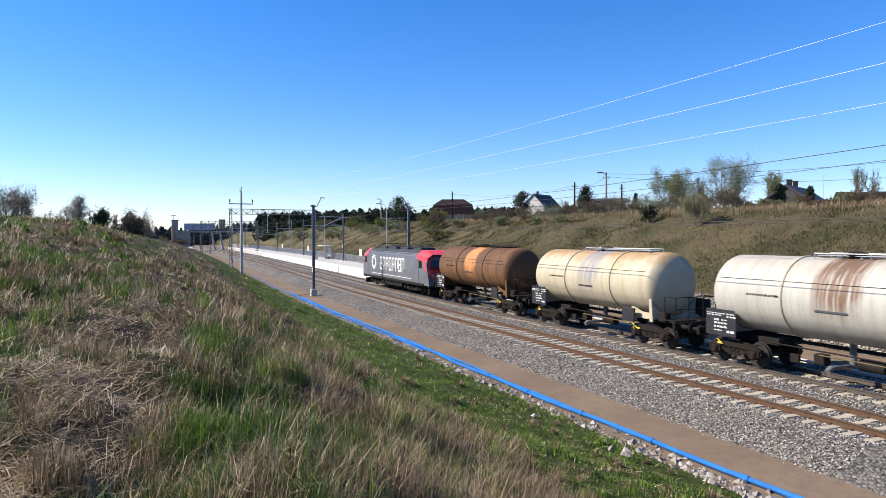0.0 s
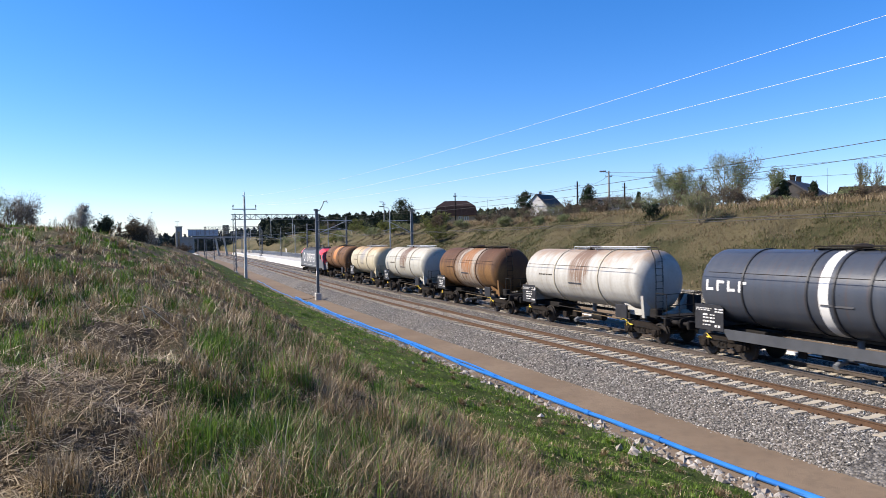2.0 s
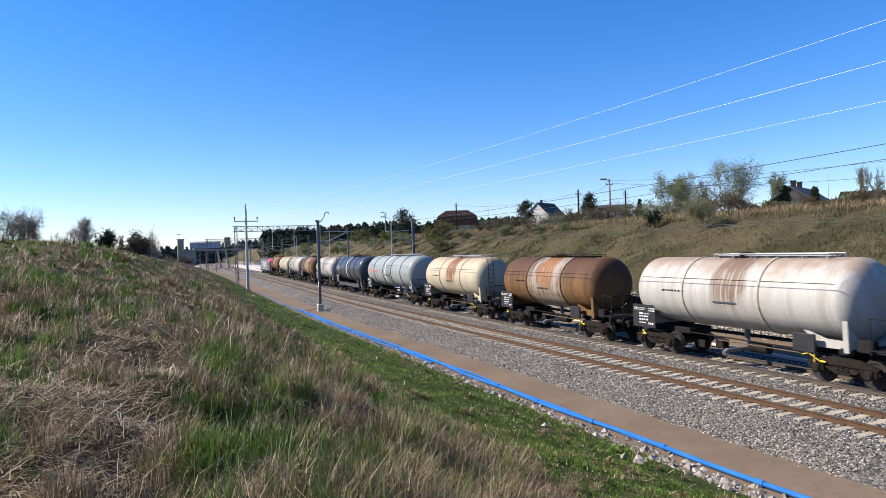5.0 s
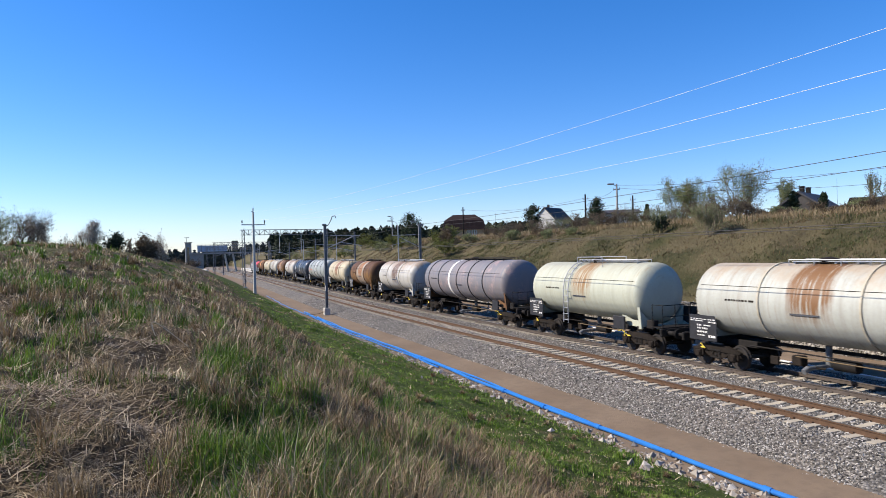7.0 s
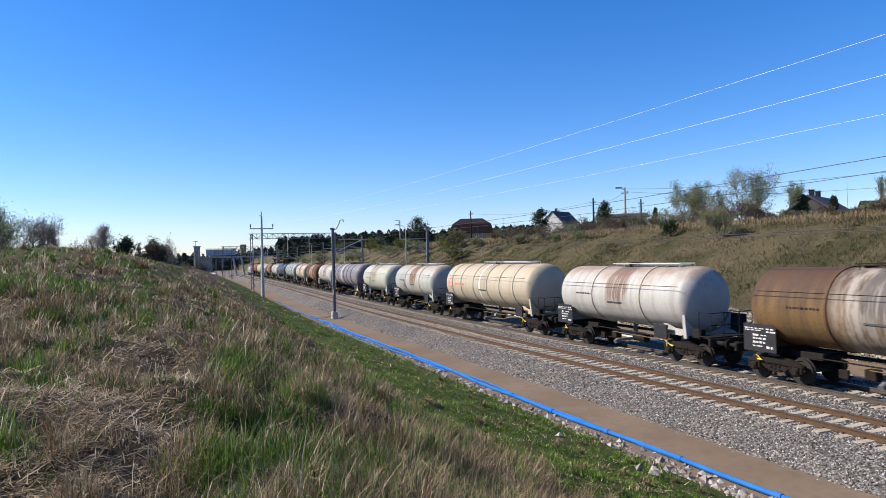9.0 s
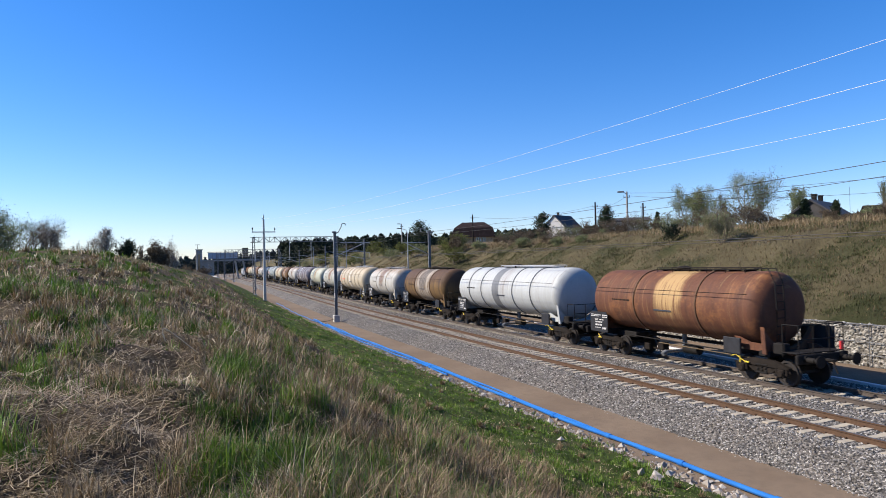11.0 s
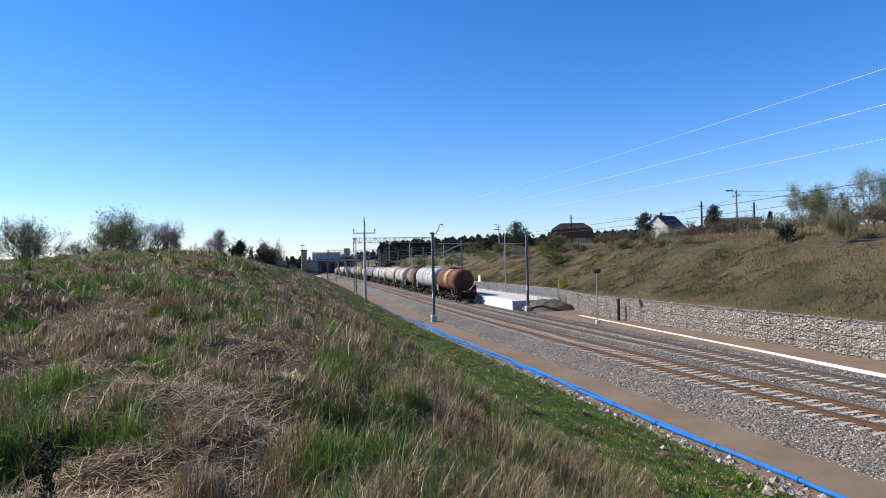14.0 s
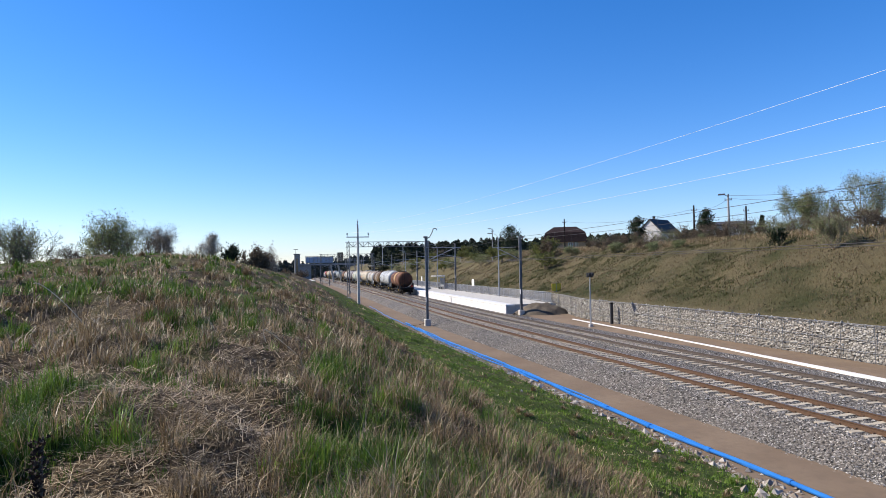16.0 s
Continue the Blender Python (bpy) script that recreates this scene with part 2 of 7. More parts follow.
def gravel(name, dark, light, size):
    k = Nodes(name)
    vo = k.n("TexVoronoi", Vector=k.co, Scale=1.0 / size)
    vo2 = k.n("TexVoronoi", Vector=k.co, Scale=1.0 / (size * 0.6))
    g = k.n("SeparateColor", Color=vo.outputs["Color"]).outputs[0]
    big = k.noise(0.35, 4)
    col = k.mix(g, dark, light)
    col = k.mix(k.math("MULTIPLY", k.ramp(big, 0.4, 0.7), 0.45), col, (0.30, 0.25, 0.20))
    # dark rims round each stone: the gaps' shade is put into the colour
    col = k.mix(k.math("MULTIPLY", k.ramp(vo.outputs["Distance"], 0.35, 0.75), 0.6), col, (0.05, 0.045, 0.04))
    k.bump(k.math("ADD", k.math("MULTIPLY", vo.outputs["Distance"], -1.0), k.math("MULTIPLY", vo2.outputs["Distance"], -0.4)), 0.9, size * 0.8)
    return k.out(col, 0.9, 0, 0.25)


def meadow(name, greens, straws, earth, mixpoint=0.5):
    """Grassland seen from above: green and straw in patches, earth between."""
    k = Nodes(name)
    patch, mid, fine = k.noise(0.16, 5, 0.6), k.noise(1.4, 5, 0.65), k.noise(14.0, 5, 0.75)
    col = k.mix(k.ramp(mid, 0.35, 0.65), greens[0], greens[1])
    st = k.mix(k.ramp(fine, 0.35, 0.65), straws[0], straws[1])
    at = k.n("Attribute")
    at.attribute_name = "tone"
    f = k.math("ADD", k.math("MULTIPLY", at.outputs["Fac"], 0.6), k.math("ADD", k.math("MULTIPLY", fine, 0.2), k.math("MULTIPLY", mid, 0.2)))
    col = k.mix(k.ramp(f, mixpoint - 0.15, mixpoint + 0.15), col, st)
    col = k.mix(k.math("MULTIPLY", k.ramp(fine, 0.55, 0.8), 0.6), col, earth)
    k.bump(k.math("ADD", mid, fine), 1.0, 0.12)
    return k.out(col, 0.95, 0, 0.1)


GRASS_BANK = meadow("spring_grass_turf", ((0.045, 0.066, 0.015), (0.085, 0.11, 0.028)), ((0.065, 0.047, 0.028), (0.15, 0.115, 0.073)), (0.022, 0.017, 0.011), 0.5)
GRASS_FAR = meadow("dry_hillside_turf", ((0.034, 0.038, 0.015), (0.06, 0.06, 0.026)), ((0.078, 0.066, 0.034), (0.14, 0.115, 0.064)), (0.032, 0.027, 0.017), 0.47)
PATH_SOIL = soil("sandy_path_soil", (0.165, 0.116, 0.076), (0.215, 0.156, 0.104), (0.13, 0.098, 0.068))
BALLAST = gravel("grey_ballast", (0.045, 0.041, 0.036), (0.24, 0.222, 0.2), 0.075)


def toned(name, colours, rough=0.8, through=0.0, spec=0.2):
    """Colour by each blade's own tone."""
    k = Nodes(name)
    at = k.n("Attribute")
    at.attribute_name = "tone"
    r = k.n("ValToRGB", Fac=at.outputs["Fac"])
    els = r.color_ramp.elements
    while len(els) < len(colours):
        els.new(0.5)
    for i, (e, c) in enumerate(zip(els, colours)):
        e.position, e.color = i / (len(colours) - 1), (*c, 1)
    m = k.out(r.outputs[0], rough, 0, spec)
    if through > 0:
        tr = k.n("BsdfTranslucent", Color=r.outputs[0])
        mx = k.n("MixShader", Fac=through)
        k.t.links.new(k.b.outputs[0], mx.inputs[1]), k.t.links.new(tr.outputs[0], mx.inputs[2])
        k.t.links.new(mx.outputs[0], k.t.nodes["Material Output"].inputs["Surface"])
    return m


STRAW = toned("dry_grass_blades", [(0.055, 0.036, 0.017), (0.17, 0.115, 0.057), (0.34, 0.25, 0.136), (0.62, 0.51, 0.33)], 0.5, 0.22, 0.35)
GREEN = toned("green_grass_blades", [(0.024, 0.046, 0.008), (0.058, 0.105, 0.014), (0.10, 0.178, 0.02), (0.23, 0.32, 0.055)], 0.45, 0.28)

WEED = toned("slope_weed_leaves", [(0.035, 0.042, 0.016), (0.065, 0.075, 0.026), (0.105, 0.11, 0.045), (0.17, 0.16, 0.08)], 0.7, 0.3)

# ---- the lie of the land ----
T1, T2 = 17.38, 21.29           # middle of each track, before the curve is added
_sy = np.array([-400.0, 0, 55, 75, 150, 190, 3000])
_ss = np.array([0.0, 0, 0.008, 0.036, 0.036, 0.02, 0.02])
_gy = np.arange(-400.0, 3000.0, 1.0)
_gs = np.interp(_gy, _sy, _ss)
_go = np.cumsum(_gs) * 1.0
_go -= np.interp(0.0, _gy, _go)


def bend(y):
    """How far the line has swung to +x at y."""
    return np.interp(y, _gy, _go)


def heading(y):
    return math.degrees(math.atan(float(np.interp(y, _gy, _gs))))


def smooth(a, b, x):
    t = np.clip((x - a) / (b - a), 0, 1)
    return t * t * (3 - 2 * t)


def ripple(x, y, s, seed=0.0):
    """Cheap rolling unevenness."""
    return (np.sin(x * 1.3 / s + seed) * np.cos(y * 0.9 / s + 1.7 * seed) + 0.6 * np.sin(x * 2.9 / s + y * 2.1 / s + seed * 3) + 0.35 * np.sin(y * 5.3 / s - x * 4.1 / s + seed)) / 2


def vnoise(x, y, s, seed=0):
    """Smooth random patches of size s, from 0 to 1."""
    x, y = np.asarray(x, float) / s, np.asarray(y, float) / s
    xi, yi = np.floor(x).astype(np.int64), np.floor(y).astype(np.int64)
    fx, fy = x - xi, y - yi
    fx, fy = fx * fx * (3 - 2 * fx), fy * fy * (3 - 2 * fy)

    def h(a, b):
        n = (a * 374761393 + b * 668265263 + seed * 974634777) & 0x7FFFFFFF
        n = ((n ^ (n >> 13)) * 1274126177) & 0x7FFFFFFF
        return ((n ^ (n >> 16)) & 0xFFFF) / 65535.0
    return (h(xi, yi) * (1 - fx) + h(xi + 1, yi) * fx) * (1 - fy) + (h(xi, yi + 1) * (1 - fx) + h(xi + 1, yi + 1) * fx) * fy


def strawness(x, y):
    """Share of last year's dry grass: high on the bank's flank, low at its foot."""
    u = np.asarray(x, float) - bend(y)
    f = 0.48 + 0.32 * smooth(0.3, 2.2, u) * (1 - smooth(5.0, 6.6, u)) - 0.36 * smooth(5.4, 6.8, u) + 0.25 * smooth(9.6, 11.4, u) * (vnoise(x, y, 1.6, 12) - 0.25)
    return np.clip(f + 0.85 * (vnoise(x, y, 0.95, 3) - 0.5) + 0.7 * (vnoise(x, y, 0.4, 5) - 0.5) + 0.3 * (vnoise(x, y, 5.0, 8) - 0.5), 0, 1)


def ring(x, y, cx, cy, rx, ry):
    """1 in the middle of an oval patch, 0 outside."""
    return smooth(1.15, 0.6, np.hypot((x - cx) / rx, (y - cy) / ry))


def trodden(x, y):
    """Where the turf is worn to dead matted stalks and soil."""
    f = 0.95 * ring(x, y, -0.45, 6.9, 0.85, 2.1) + 0.9 * ring(x, y, -0.38, 4.75, 0.5, 0.55) + 0.75 * ring(x, y, -1.35, 6.3, 0.6, 0.9) + 0.7 * ring(x, y, -0.3, 10.4, 0.7, 1.3) + 0.6 * ring(x, y, -3.2, 9.6, 0.8, 0.9)
    g = smooth(0.60, 0.74, vnoise(x, y, 1.5, 41)) * smooth(1.6, 0.6, np.asarray(x) - bend(y)) * 0.8
    return np.clip(np.maximum(f, g) + 0.9 * (vnoise(x, y, 0.45, 43) - 0.5), 0, 1) * smooth(2.4, 0.9, x)


def lushness(x, y):
    """Where fresh grass stands thick."""
    f = 1.0 * ring(x, y, 0.34, 5.15, 0.34, 0.45) + 0.9 * ring(x, y, -0.85, 5.25, 0.33, 0.2) + 0.5 * ring(x, y, -2.05, 6.7, 0.3, 0.6) + 0.8 * ring(x, y, -1.3, 8.1, 0.35, 0.4) + 0.7 * ring(x, y, 0.85, 4.4, 0.35, 0.2) + 0.5 * ring(x, y, -4.0, 17.5, 3.0, 4.0) + 0.6 * ring(x, y, -0.5, 15.5, 0.7, 2.5) + 0.6 * ring(x, y, 0.62, 8.2, 0.22, 0.7)
    return np.clip(f * (0.5 + 0.9 * vnoise(x, y, 0.3, 47)), 0, 1)


PITS = ((0.42, 6.05, 0.34, 0.26), (-1.5, 10.4, 0.55, 0.28), (1.15, 4.75, 0.36, 0.26), (-4.7, 14.4, 0.8, 0.35), (0.75, 7.6, 0.4, 0.24), (-2.6, 7.9, 0.4, 0.2), (2.2, 7.4, 0.5, 0.25), (-0.1, 13.6, 0.5, 0.25), (1.6, 11.5, 0.5, 0.25), (-1.75, 5.0, 0.3, 0.2))
WALL_U, WALL_TOP = 27.6, 1.65


def wall_u(y):
    return WALL_U + 2.2 * smooth(56, 70, y)


def ground_z(x, y):
    x, y = np.asarray(x, float), np.asarray(y, float)
    u = x - bend(y)
    base = -0.72 + 0 * u
    # grassy bank on the camera's side
    top = 3.28 + 0.062 * np.clip(y, 0, 42) - 0.012 * np.clip(-y, 0, 40) - 0.02 * np.clip(y - 60, 0, 120) + 0.10 * ripple(x, y, 2.3, 1.0) + 0.18 * ripple(x, y, 7.0, 2.0)
    top = top - 0.55 * smooth(-7, -14, u) * smooth(15, 40, y)
    hollow = 1 - smooth(20, 80, y)
    run = np.clip(11.6 - u, 0, None)
    side = -0.72 + (0.43 - 0.17 * hollow) * run + 0.30 * hollow * np.clip(6.2 - u, 0, None) + 0.05 * ripple(x, y, 1.1, 4.0) * smooth(11.6, 9, u)
    hum = (0.30 * (vnoise(x, y, 1.2, 70) - 0.5) + 0.20 * (vnoise(x, y, 0.5, 71) - 0.5)) * smooth(11.5, 8.5, u) * smooth(1.0, 3.0, np.hypot(x, y))
    for cx, cy, rr, dep in PITS:
        hum = hum - dep * ring(x, y, cx, cy, rr, rr)
    side = side + 0.7 * hum
    top = top + hum
    k = 0.5
    left = -np.log(np.exp(-np.clip(side, -2, 30) / k) + np.exp(-top / k)) * k
    # cutting on the far side
    w = wall_u(y)
    d = u - w
    crest = 6.75 + 0.006 * np.clip(y, 0, 200)
    rise = WALL_TOP - 0.1 + 0.46 * np.clip(d, 0, None) + (0.25 * ripple(x, y, 4.0, 3.0) + 0.55 * (vnoise(x, y, 2.2, 15) - 0.5) + 0.35 * (vnoise(x, y, 1.0, 16) - 0.5)) * smooth(0, 2.5, d)
    k2 = 0.6
    right = -np.log(np.exp(-np.clip(rise, -2, 40) / k2) + np.exp(-crest / k2)) * k2
    right = right + 0.012 * np.clip(d - 14, 0, 150)
    z = np.where(u < 11.6, left, base)
    z = np.where(d > 0.3, right, z)
    fl = smooth(22.6, 24.2, u)
    z = np.where((u >= 11.6) & (d <= 0.3), base + 0.56 * fl, z)
    return z


def spread(parts):
    out = [np.arange(a, b, s) for a, b, s in parts]
    return np.concatenate(out + [[parts[-1][1]]])


def make_ground():
    us = spread([(-2500, -300, 200), (-300, -60, 12), (-60, -16, 2.0), (-16, -4, 0.4), (-4, 4, 0.15), (4, 11.6, 0.24), (11.6, 27.2, 1.2), (27.2, 28.4, 0.1), (28.4, 50, 0.6), (50, 120, 4), (120, 400, 25), (400, 3000, 260)])
    ys = spread([(-300, -20, 20), (-20, -4, 2), (-4, 3.6, 0.3), (3.6, 15, 0.15), (15, 30, 0.24), (30, 100, 0.5), (100, 220, 4), (220, 600, 20), (600, 4000, 200)])
    U, Y = np.meshgrid(us, ys)
    X = U + bend(Y) + np.where((U > 27) & (U < 60), (wall_u(Y) - WALL_U), 0)
    Z = ground_z(X, Y)
    n, m = U.shape
    idx = np.arange(n * m).reshape(n, m)
    f = np.stack([idx[:-1, :-1], idx[:-1, 1:], idx[1:, 1:], idx[1:, :-1]], -1).reshape(-1, 4)
    me = sheet("ground", np.stack([X, Y, Z], -1).reshape(-1, 3), f, [GRASS_BANK, GRASS_FAR, PATH_SOIL])
    tone(me, np.where(U < 12, np.maximum(strawness(X, Y), trodden(X, Y)), np.clip(0.25 + 0.9 * vnoise(X, Y, 3.0, 9) - 0.2 * smooth(7.5, 1.0, U - 27.6) + 0.2 * (vnoise(X, Y, 0.9, 4) - 0.5), 0, 1)).ravel())
    um = (U[:-1, :-1] + U[1:, 1:]) / 2
    me.polygons.foreach_set("material_index", np.where(um < 11.8, 0, np.where(um < 27.7, 2, 1)).astype(np.int32).ravel())
    return tagged(new("ground", me), "grassy banks and sandy railway cutting in spring", "ground", kind="structure")


make_ground()


def ribbon(name, profile, y0, y1, step, material, label, category, base=0.0):
    """A long bed with a cross profile of (u, z), laid along the line."""
    ys = np.arange(y0, y1 + step, step)
    prof = np.array(profile)
    V = np.zeros((len(ys), len(prof), 3))
    V[:, :, 0] = prof[None, :, 0] + base + bend(ys)[:, None]
    V[:, :, 1], V[:, :, 2] = ys[:, None], prof[None, :, 1]
    idx = np.arange(V[:, :, 0].size).reshape(len(ys), len(prof))
    f = np.stack([idx[:-1, :-1], idx[:-1, 1:], idx[1:, 1:], idx[1:, :-1]], -1).reshape(-1, 4)
    return tagged(new(name, sheet(name, V.reshape(-1, 3), f, material)), label, category, kind="structure")


ribbon("ballast_bed", [(T1 - 3.1, -0.76), (T1 - 1.75, -0.19), (T1 + 1.3, -0.19), (T1 + 1.95, -0.30), (T2 - 1.3, -0.19), (T2 + 1.6, -0.19), (T2 + 2.9, -0.22)], -60, 700, 1.0, BALLAST, "grey crushed-stone ballast under two tracks", "ballast")


# ---- tracks ----
def rail_profile(s):
    return [(-0.07, -0.172), (0.07, -0.172), (0.07, -0.155), (0.012, -0.135), (0.012, -0.045), (0.036, -0.035), (0.036, 0.0), (-0.036, 0.0), (-0.036, -0.035), (-0.012, -0.045), (-0.012, -0.135), (-0.07, -0.155)]


def make_track(name, u0, steel, label):
    tr = thing(name, label, "railway track", "tracks", "structure")
    ys = np.concatenate([np.arange(-60, 120, 2.0), np.arange(120, 705, 6.0)])
    for side in (-0.7535, 0.7535):
        prof = np.array(rail_profile(1))
        V = np.zeros((len(ys), len(prof), 3))
        V[:, :, 0] = prof[None, :, 0] + u0 + side + bend(ys)[:, None]
        V[:, :, 1], V[:, :, 2] = ys[:, None], prof[None, :, 1]
        idx = np.arange(len(ys) * len(prof)).reshape(len(ys), len(prof))
        nx = np.roll(idx, -1, 1)
        f = np.stack([idx[:-1], nx[:-1], nx[1:], idx[1:]], -1)
        mi = np.zeros(f.shape[:2], np.int32)
        mi[:, 6] = 1
        me = sheet("rail", V.reshape(-1, 3), f.reshape(-1, 4), [steel, RAIL_HEAD], False)
        me.polygons.foreach_set("material_index", mi.ravel())
        part("rail", me, None, tr)
    # sleepers
    s = Shape()
    top = [(-1.3, -0.155), (-0.45, -0.155), (-0.35, -0.172), (0.35, -0.172), (0.45, -0.155), (1.3, -0.155)]
    vs, fs = [], []
    for x, z in top:
        vs += [(x, -0.15, -0.42), (x, -0.115, z), (x, 0.115, z), (x, 0.15, -0.42)]
    for i in range(len(top) - 1):
        for j in range(4):
            fs.append((i * 4 + j, i * 4 + (j + 1) % 4, i * 4 + 4 + (j + 1) % 4, i * 4 + 4 + j))
    fs += [(3, 2, 1, 0), tuple(len(vs) - 4 + i for i in range(4))]
    s.add(vs, fs)
    me = s.mesh("sleeper", SLEEPER)
    near = np.arange(6.0, 96.0, 0.6)
    for y in near:
        part("sleeper", me, None, tr, m=pose(u0 + float(bend(y)) + random.uniform(-0.015, 0.015), y + random.uniform(-0.02, 0.02), random.uniform(-0.012, 0.004), 0, 0, -heading(y) + random.uniform(-0.5, 0.5)))
    v0, f0 = np.array(s.v), [q for q in s.f if len(q) == 4]
    allv, allf = [], []
    for i, y in enumerate(np.concatenate([np.arange(-58, 6.0, 0.6), np.arange(96.0, 420, 0.6)])):
        allv.append(v0 + [u0 + float(bend(y)), y, 0])
        allf.append(np.array(f0) + i * len(v0))
    o = part("sleepers_beyond", sheet("sleepers_beyond", np.concatenate(allv), np.concatenate(allf), SLEEPER, False), None, tr)
    tagged(o, kind="stuff")
    # rail fastenings
    fs = Shape()
    for y in np.arange(8.0, 60.0, 0.6):
        for side in (-0.7535, 0.7535):
            for d in (-0.1, 0.1):
                fs.box((u0 + side + d + float(bend(y)), y, -0.145), (0.06, 0.11, 0.05))
    o = part("rail_clips", fs, steel, tr)
    tagged(o, kind="stuff")
    return tr


make_track("track_1", T1, RAIL_RUST, "railway track with rust-brown rails on concrete sleepers")
make_track("track_2", T2, RAIL_DULL, "railway track with dull worn rails on concrete sleepers")


# ---- gabion wall, gutter, pipe ----
def make_wall():
    ys = np.arange(-30, 340, 2.0)
    prof = [(0.0, -0.3), (0.0, WALL_TOP), (0.5, WALL_TOP), (0.5, -0.3)]
    V = np.zeros((len(ys), 4, 3))
    w = wall_u(ys) + bend(ys)
    for j, (a, z) in enumerate(prof):
        V[:, j, 0], V[:, j, 1], V[:, j, 2] = w + a, ys, z
    idx = np.arange(len(ys) * 4).reshape(len(ys), 4)
    nx = np.roll(idx, -1, 1)
    f = np.stack([idx[:-1], nx[:-1], nx[1:], idx[1:]], -1).reshape(-1, 4)
    wall = tagged(new("wall_gabion", sheet("wall_gabion", V.reshape(-1, 3), f, GABION_CORE, False)), "low retaining wall of wire baskets filled with pale broken stone", "retaining wall", kind="structure")
    return wall


GABION_CORE = gravel("stone_fill", (0.15, 0.14, 0.12), (0.34, 0.32, 0.285), 0.16)
GABION_STONE = plain("pale_broken_stone", (0.20, 0.188, 0.16), (0.36, 0.345, 0.305), 1.7, 0.9, 0, 0.4, 14)
wall_gabion = make_wall()

gutter_y = np.arange(-20.0, 57.0, 1.0)
gs = Shape()
for y in gutter_y:
    x0 = 24.3 + 0.0655 * (y - 22.5)
    x1 = 24.3 + 0.0655 * (y + 0.985 - 22.5)
    gs.add([(x0 - 0.09, y, -0.45), (x0 + 0.09, y, -0.45), (x0 + 0.09, y, -0.10), (x0 - 0.09, y, -0.10), (x1 - 0.09, y + 0.985, -0.45), (x1 + 0.09, y + 0.985, -0.45), (x1 + 0.09, y + 0.985, -0.10), (x1 - 0.09, y + 0.985, -0.10)],
           [(0, 1, 2, 3), (4, 5, 6, 7), (0, 1, 5, 4), (1, 2, 6, 5), (2, 3, 7, 6), (3, 0, 4, 7)])
solid("cable_trough", gs, WHITE, "white concrete cable trough along the track", "cable trough", kind="structure")

pipe = thing("water_pipe", "bright blue plastic pipe laid along the foot of the bank", "pipe")
PIPE_U = 12.25


def pipe_x(y, s=0.0):
    return PIPE_U + float(bend(y)) + 0.10 * math.sin(y * 0.21 + s) + 0.05 * math.sin(y * 0.9 + 2 * s)


part("pipe_run", Shape().pipe([(pipe_x(y), y, -0.63) for y in np.arange(-25, 67, 0.8)], 0.062, 10), BLUE_PIPE, pipe)
part("pipe_run", Shape().pipe([(pipe_x(y, 1.6) + 0.16, y, -0.66) for y in np.arange(-25, 61, 0.8)], 0.04, 8), BLUE_PIPE, pipe)
part("pipe_run", Shape().pipe([(pipe_x(y, 1.0) - 0.25, y, -0.65) for y in np.arange(30, 99, 1.0)], 0.04, 8), BLUE_PIPE, pipe)
for y in np.arange(-20, 66, 3.1):
    part("pipe_joint", Shape().rod((pipe_x(y), y, -0.63), (pipe_x(y + 0.22), y + 0.22, -0.63), 0.08, 0.08, 10), BLUE_PIPE, pipe)

# ---- the train ----
MESHES = {}


def shared(key, build, material):
    """The same mesh for alike parts."""
    if key not in MESHES:
        MESHES[key] = build().mesh(key, material)
    return MESHES[key]


def wheelset():
    s = Shape()
    for x in (-0.75, 0.75):
        sx = 1 if x > 0 else -1
        s.lathe([(-0.055 * sx, 0.50), (-0.03 * sx, 0.49), (-0.03 * sx, 0.46), (0.07 * sx, 0.455), (0.07 * sx, 0.38), (0.03 * sx, 0.36), (0.02 * sx, 0.16), (0.06 * sx, 0.14), (0.06 * sx, 0.05)], 24, (x, 0, 0.46), "x")
    s.rod((-1.05, 0, 0.46), (1.05, 0, 0.46), 0.08, 0.08, 10)
    return s


def side_frame():
    s = Shape()
    poly = [(-1.25, 0.52), (-1.2, 0.66), (-0.75, 0.70), (-0.5, 0.86), (0.5, 0.86), (0.75, 0.70), (1.2, 0.66), (1.25, 0.52), (1.0, 0.40), (0.78, 0.50), (0.6, 0.55), (0.42, 0.42), (-0.42, 0.42), (-0.6, 0.55), (-0.78, 0.50), (-1.0, 0.40)]
    s.prism(poly, -0.05, 0.05, "x")
    s.prism([(-1.22, 0.64), (1.22, 0.64), (1.22, 0.70), (0.5, 0.9), (-0.5, 0.9), (-1.22, 0.70)], -0.10, 0.08, "x")
    return s


def axle_box():
    s = Shape()
    s.box((0, 0, 0.48), (0.2, 0.3, 0.30), 0.03)
    s.lathe([(-0.13, 0.11), (-0.10, 0.13), (0.0, 0.13)], 14, (0, 0, 0.47), "x")
    for d in (-0.22, 0.22):
        s.rod((0, d, 0.42), (0, d, 0.66), 0.055, 0.055, 10)
    return s


def spring_pack():
    s = Shape()
    for d in (-0.18, 0.0, 0.18):
        for k in range(5):
            s.lathe([(0, 0.055), (0.02, 0.075), (0.04, 0.055)], 10, (0, d, 0.42 + k * 0.05), "z")
    s.box((0, 0, 0.40), (0.2, 0.56, 0.05), 0.01)
    s.box((0, 0, 0.69), (0.2, 0.56, 0.06), 0.01)
    return s


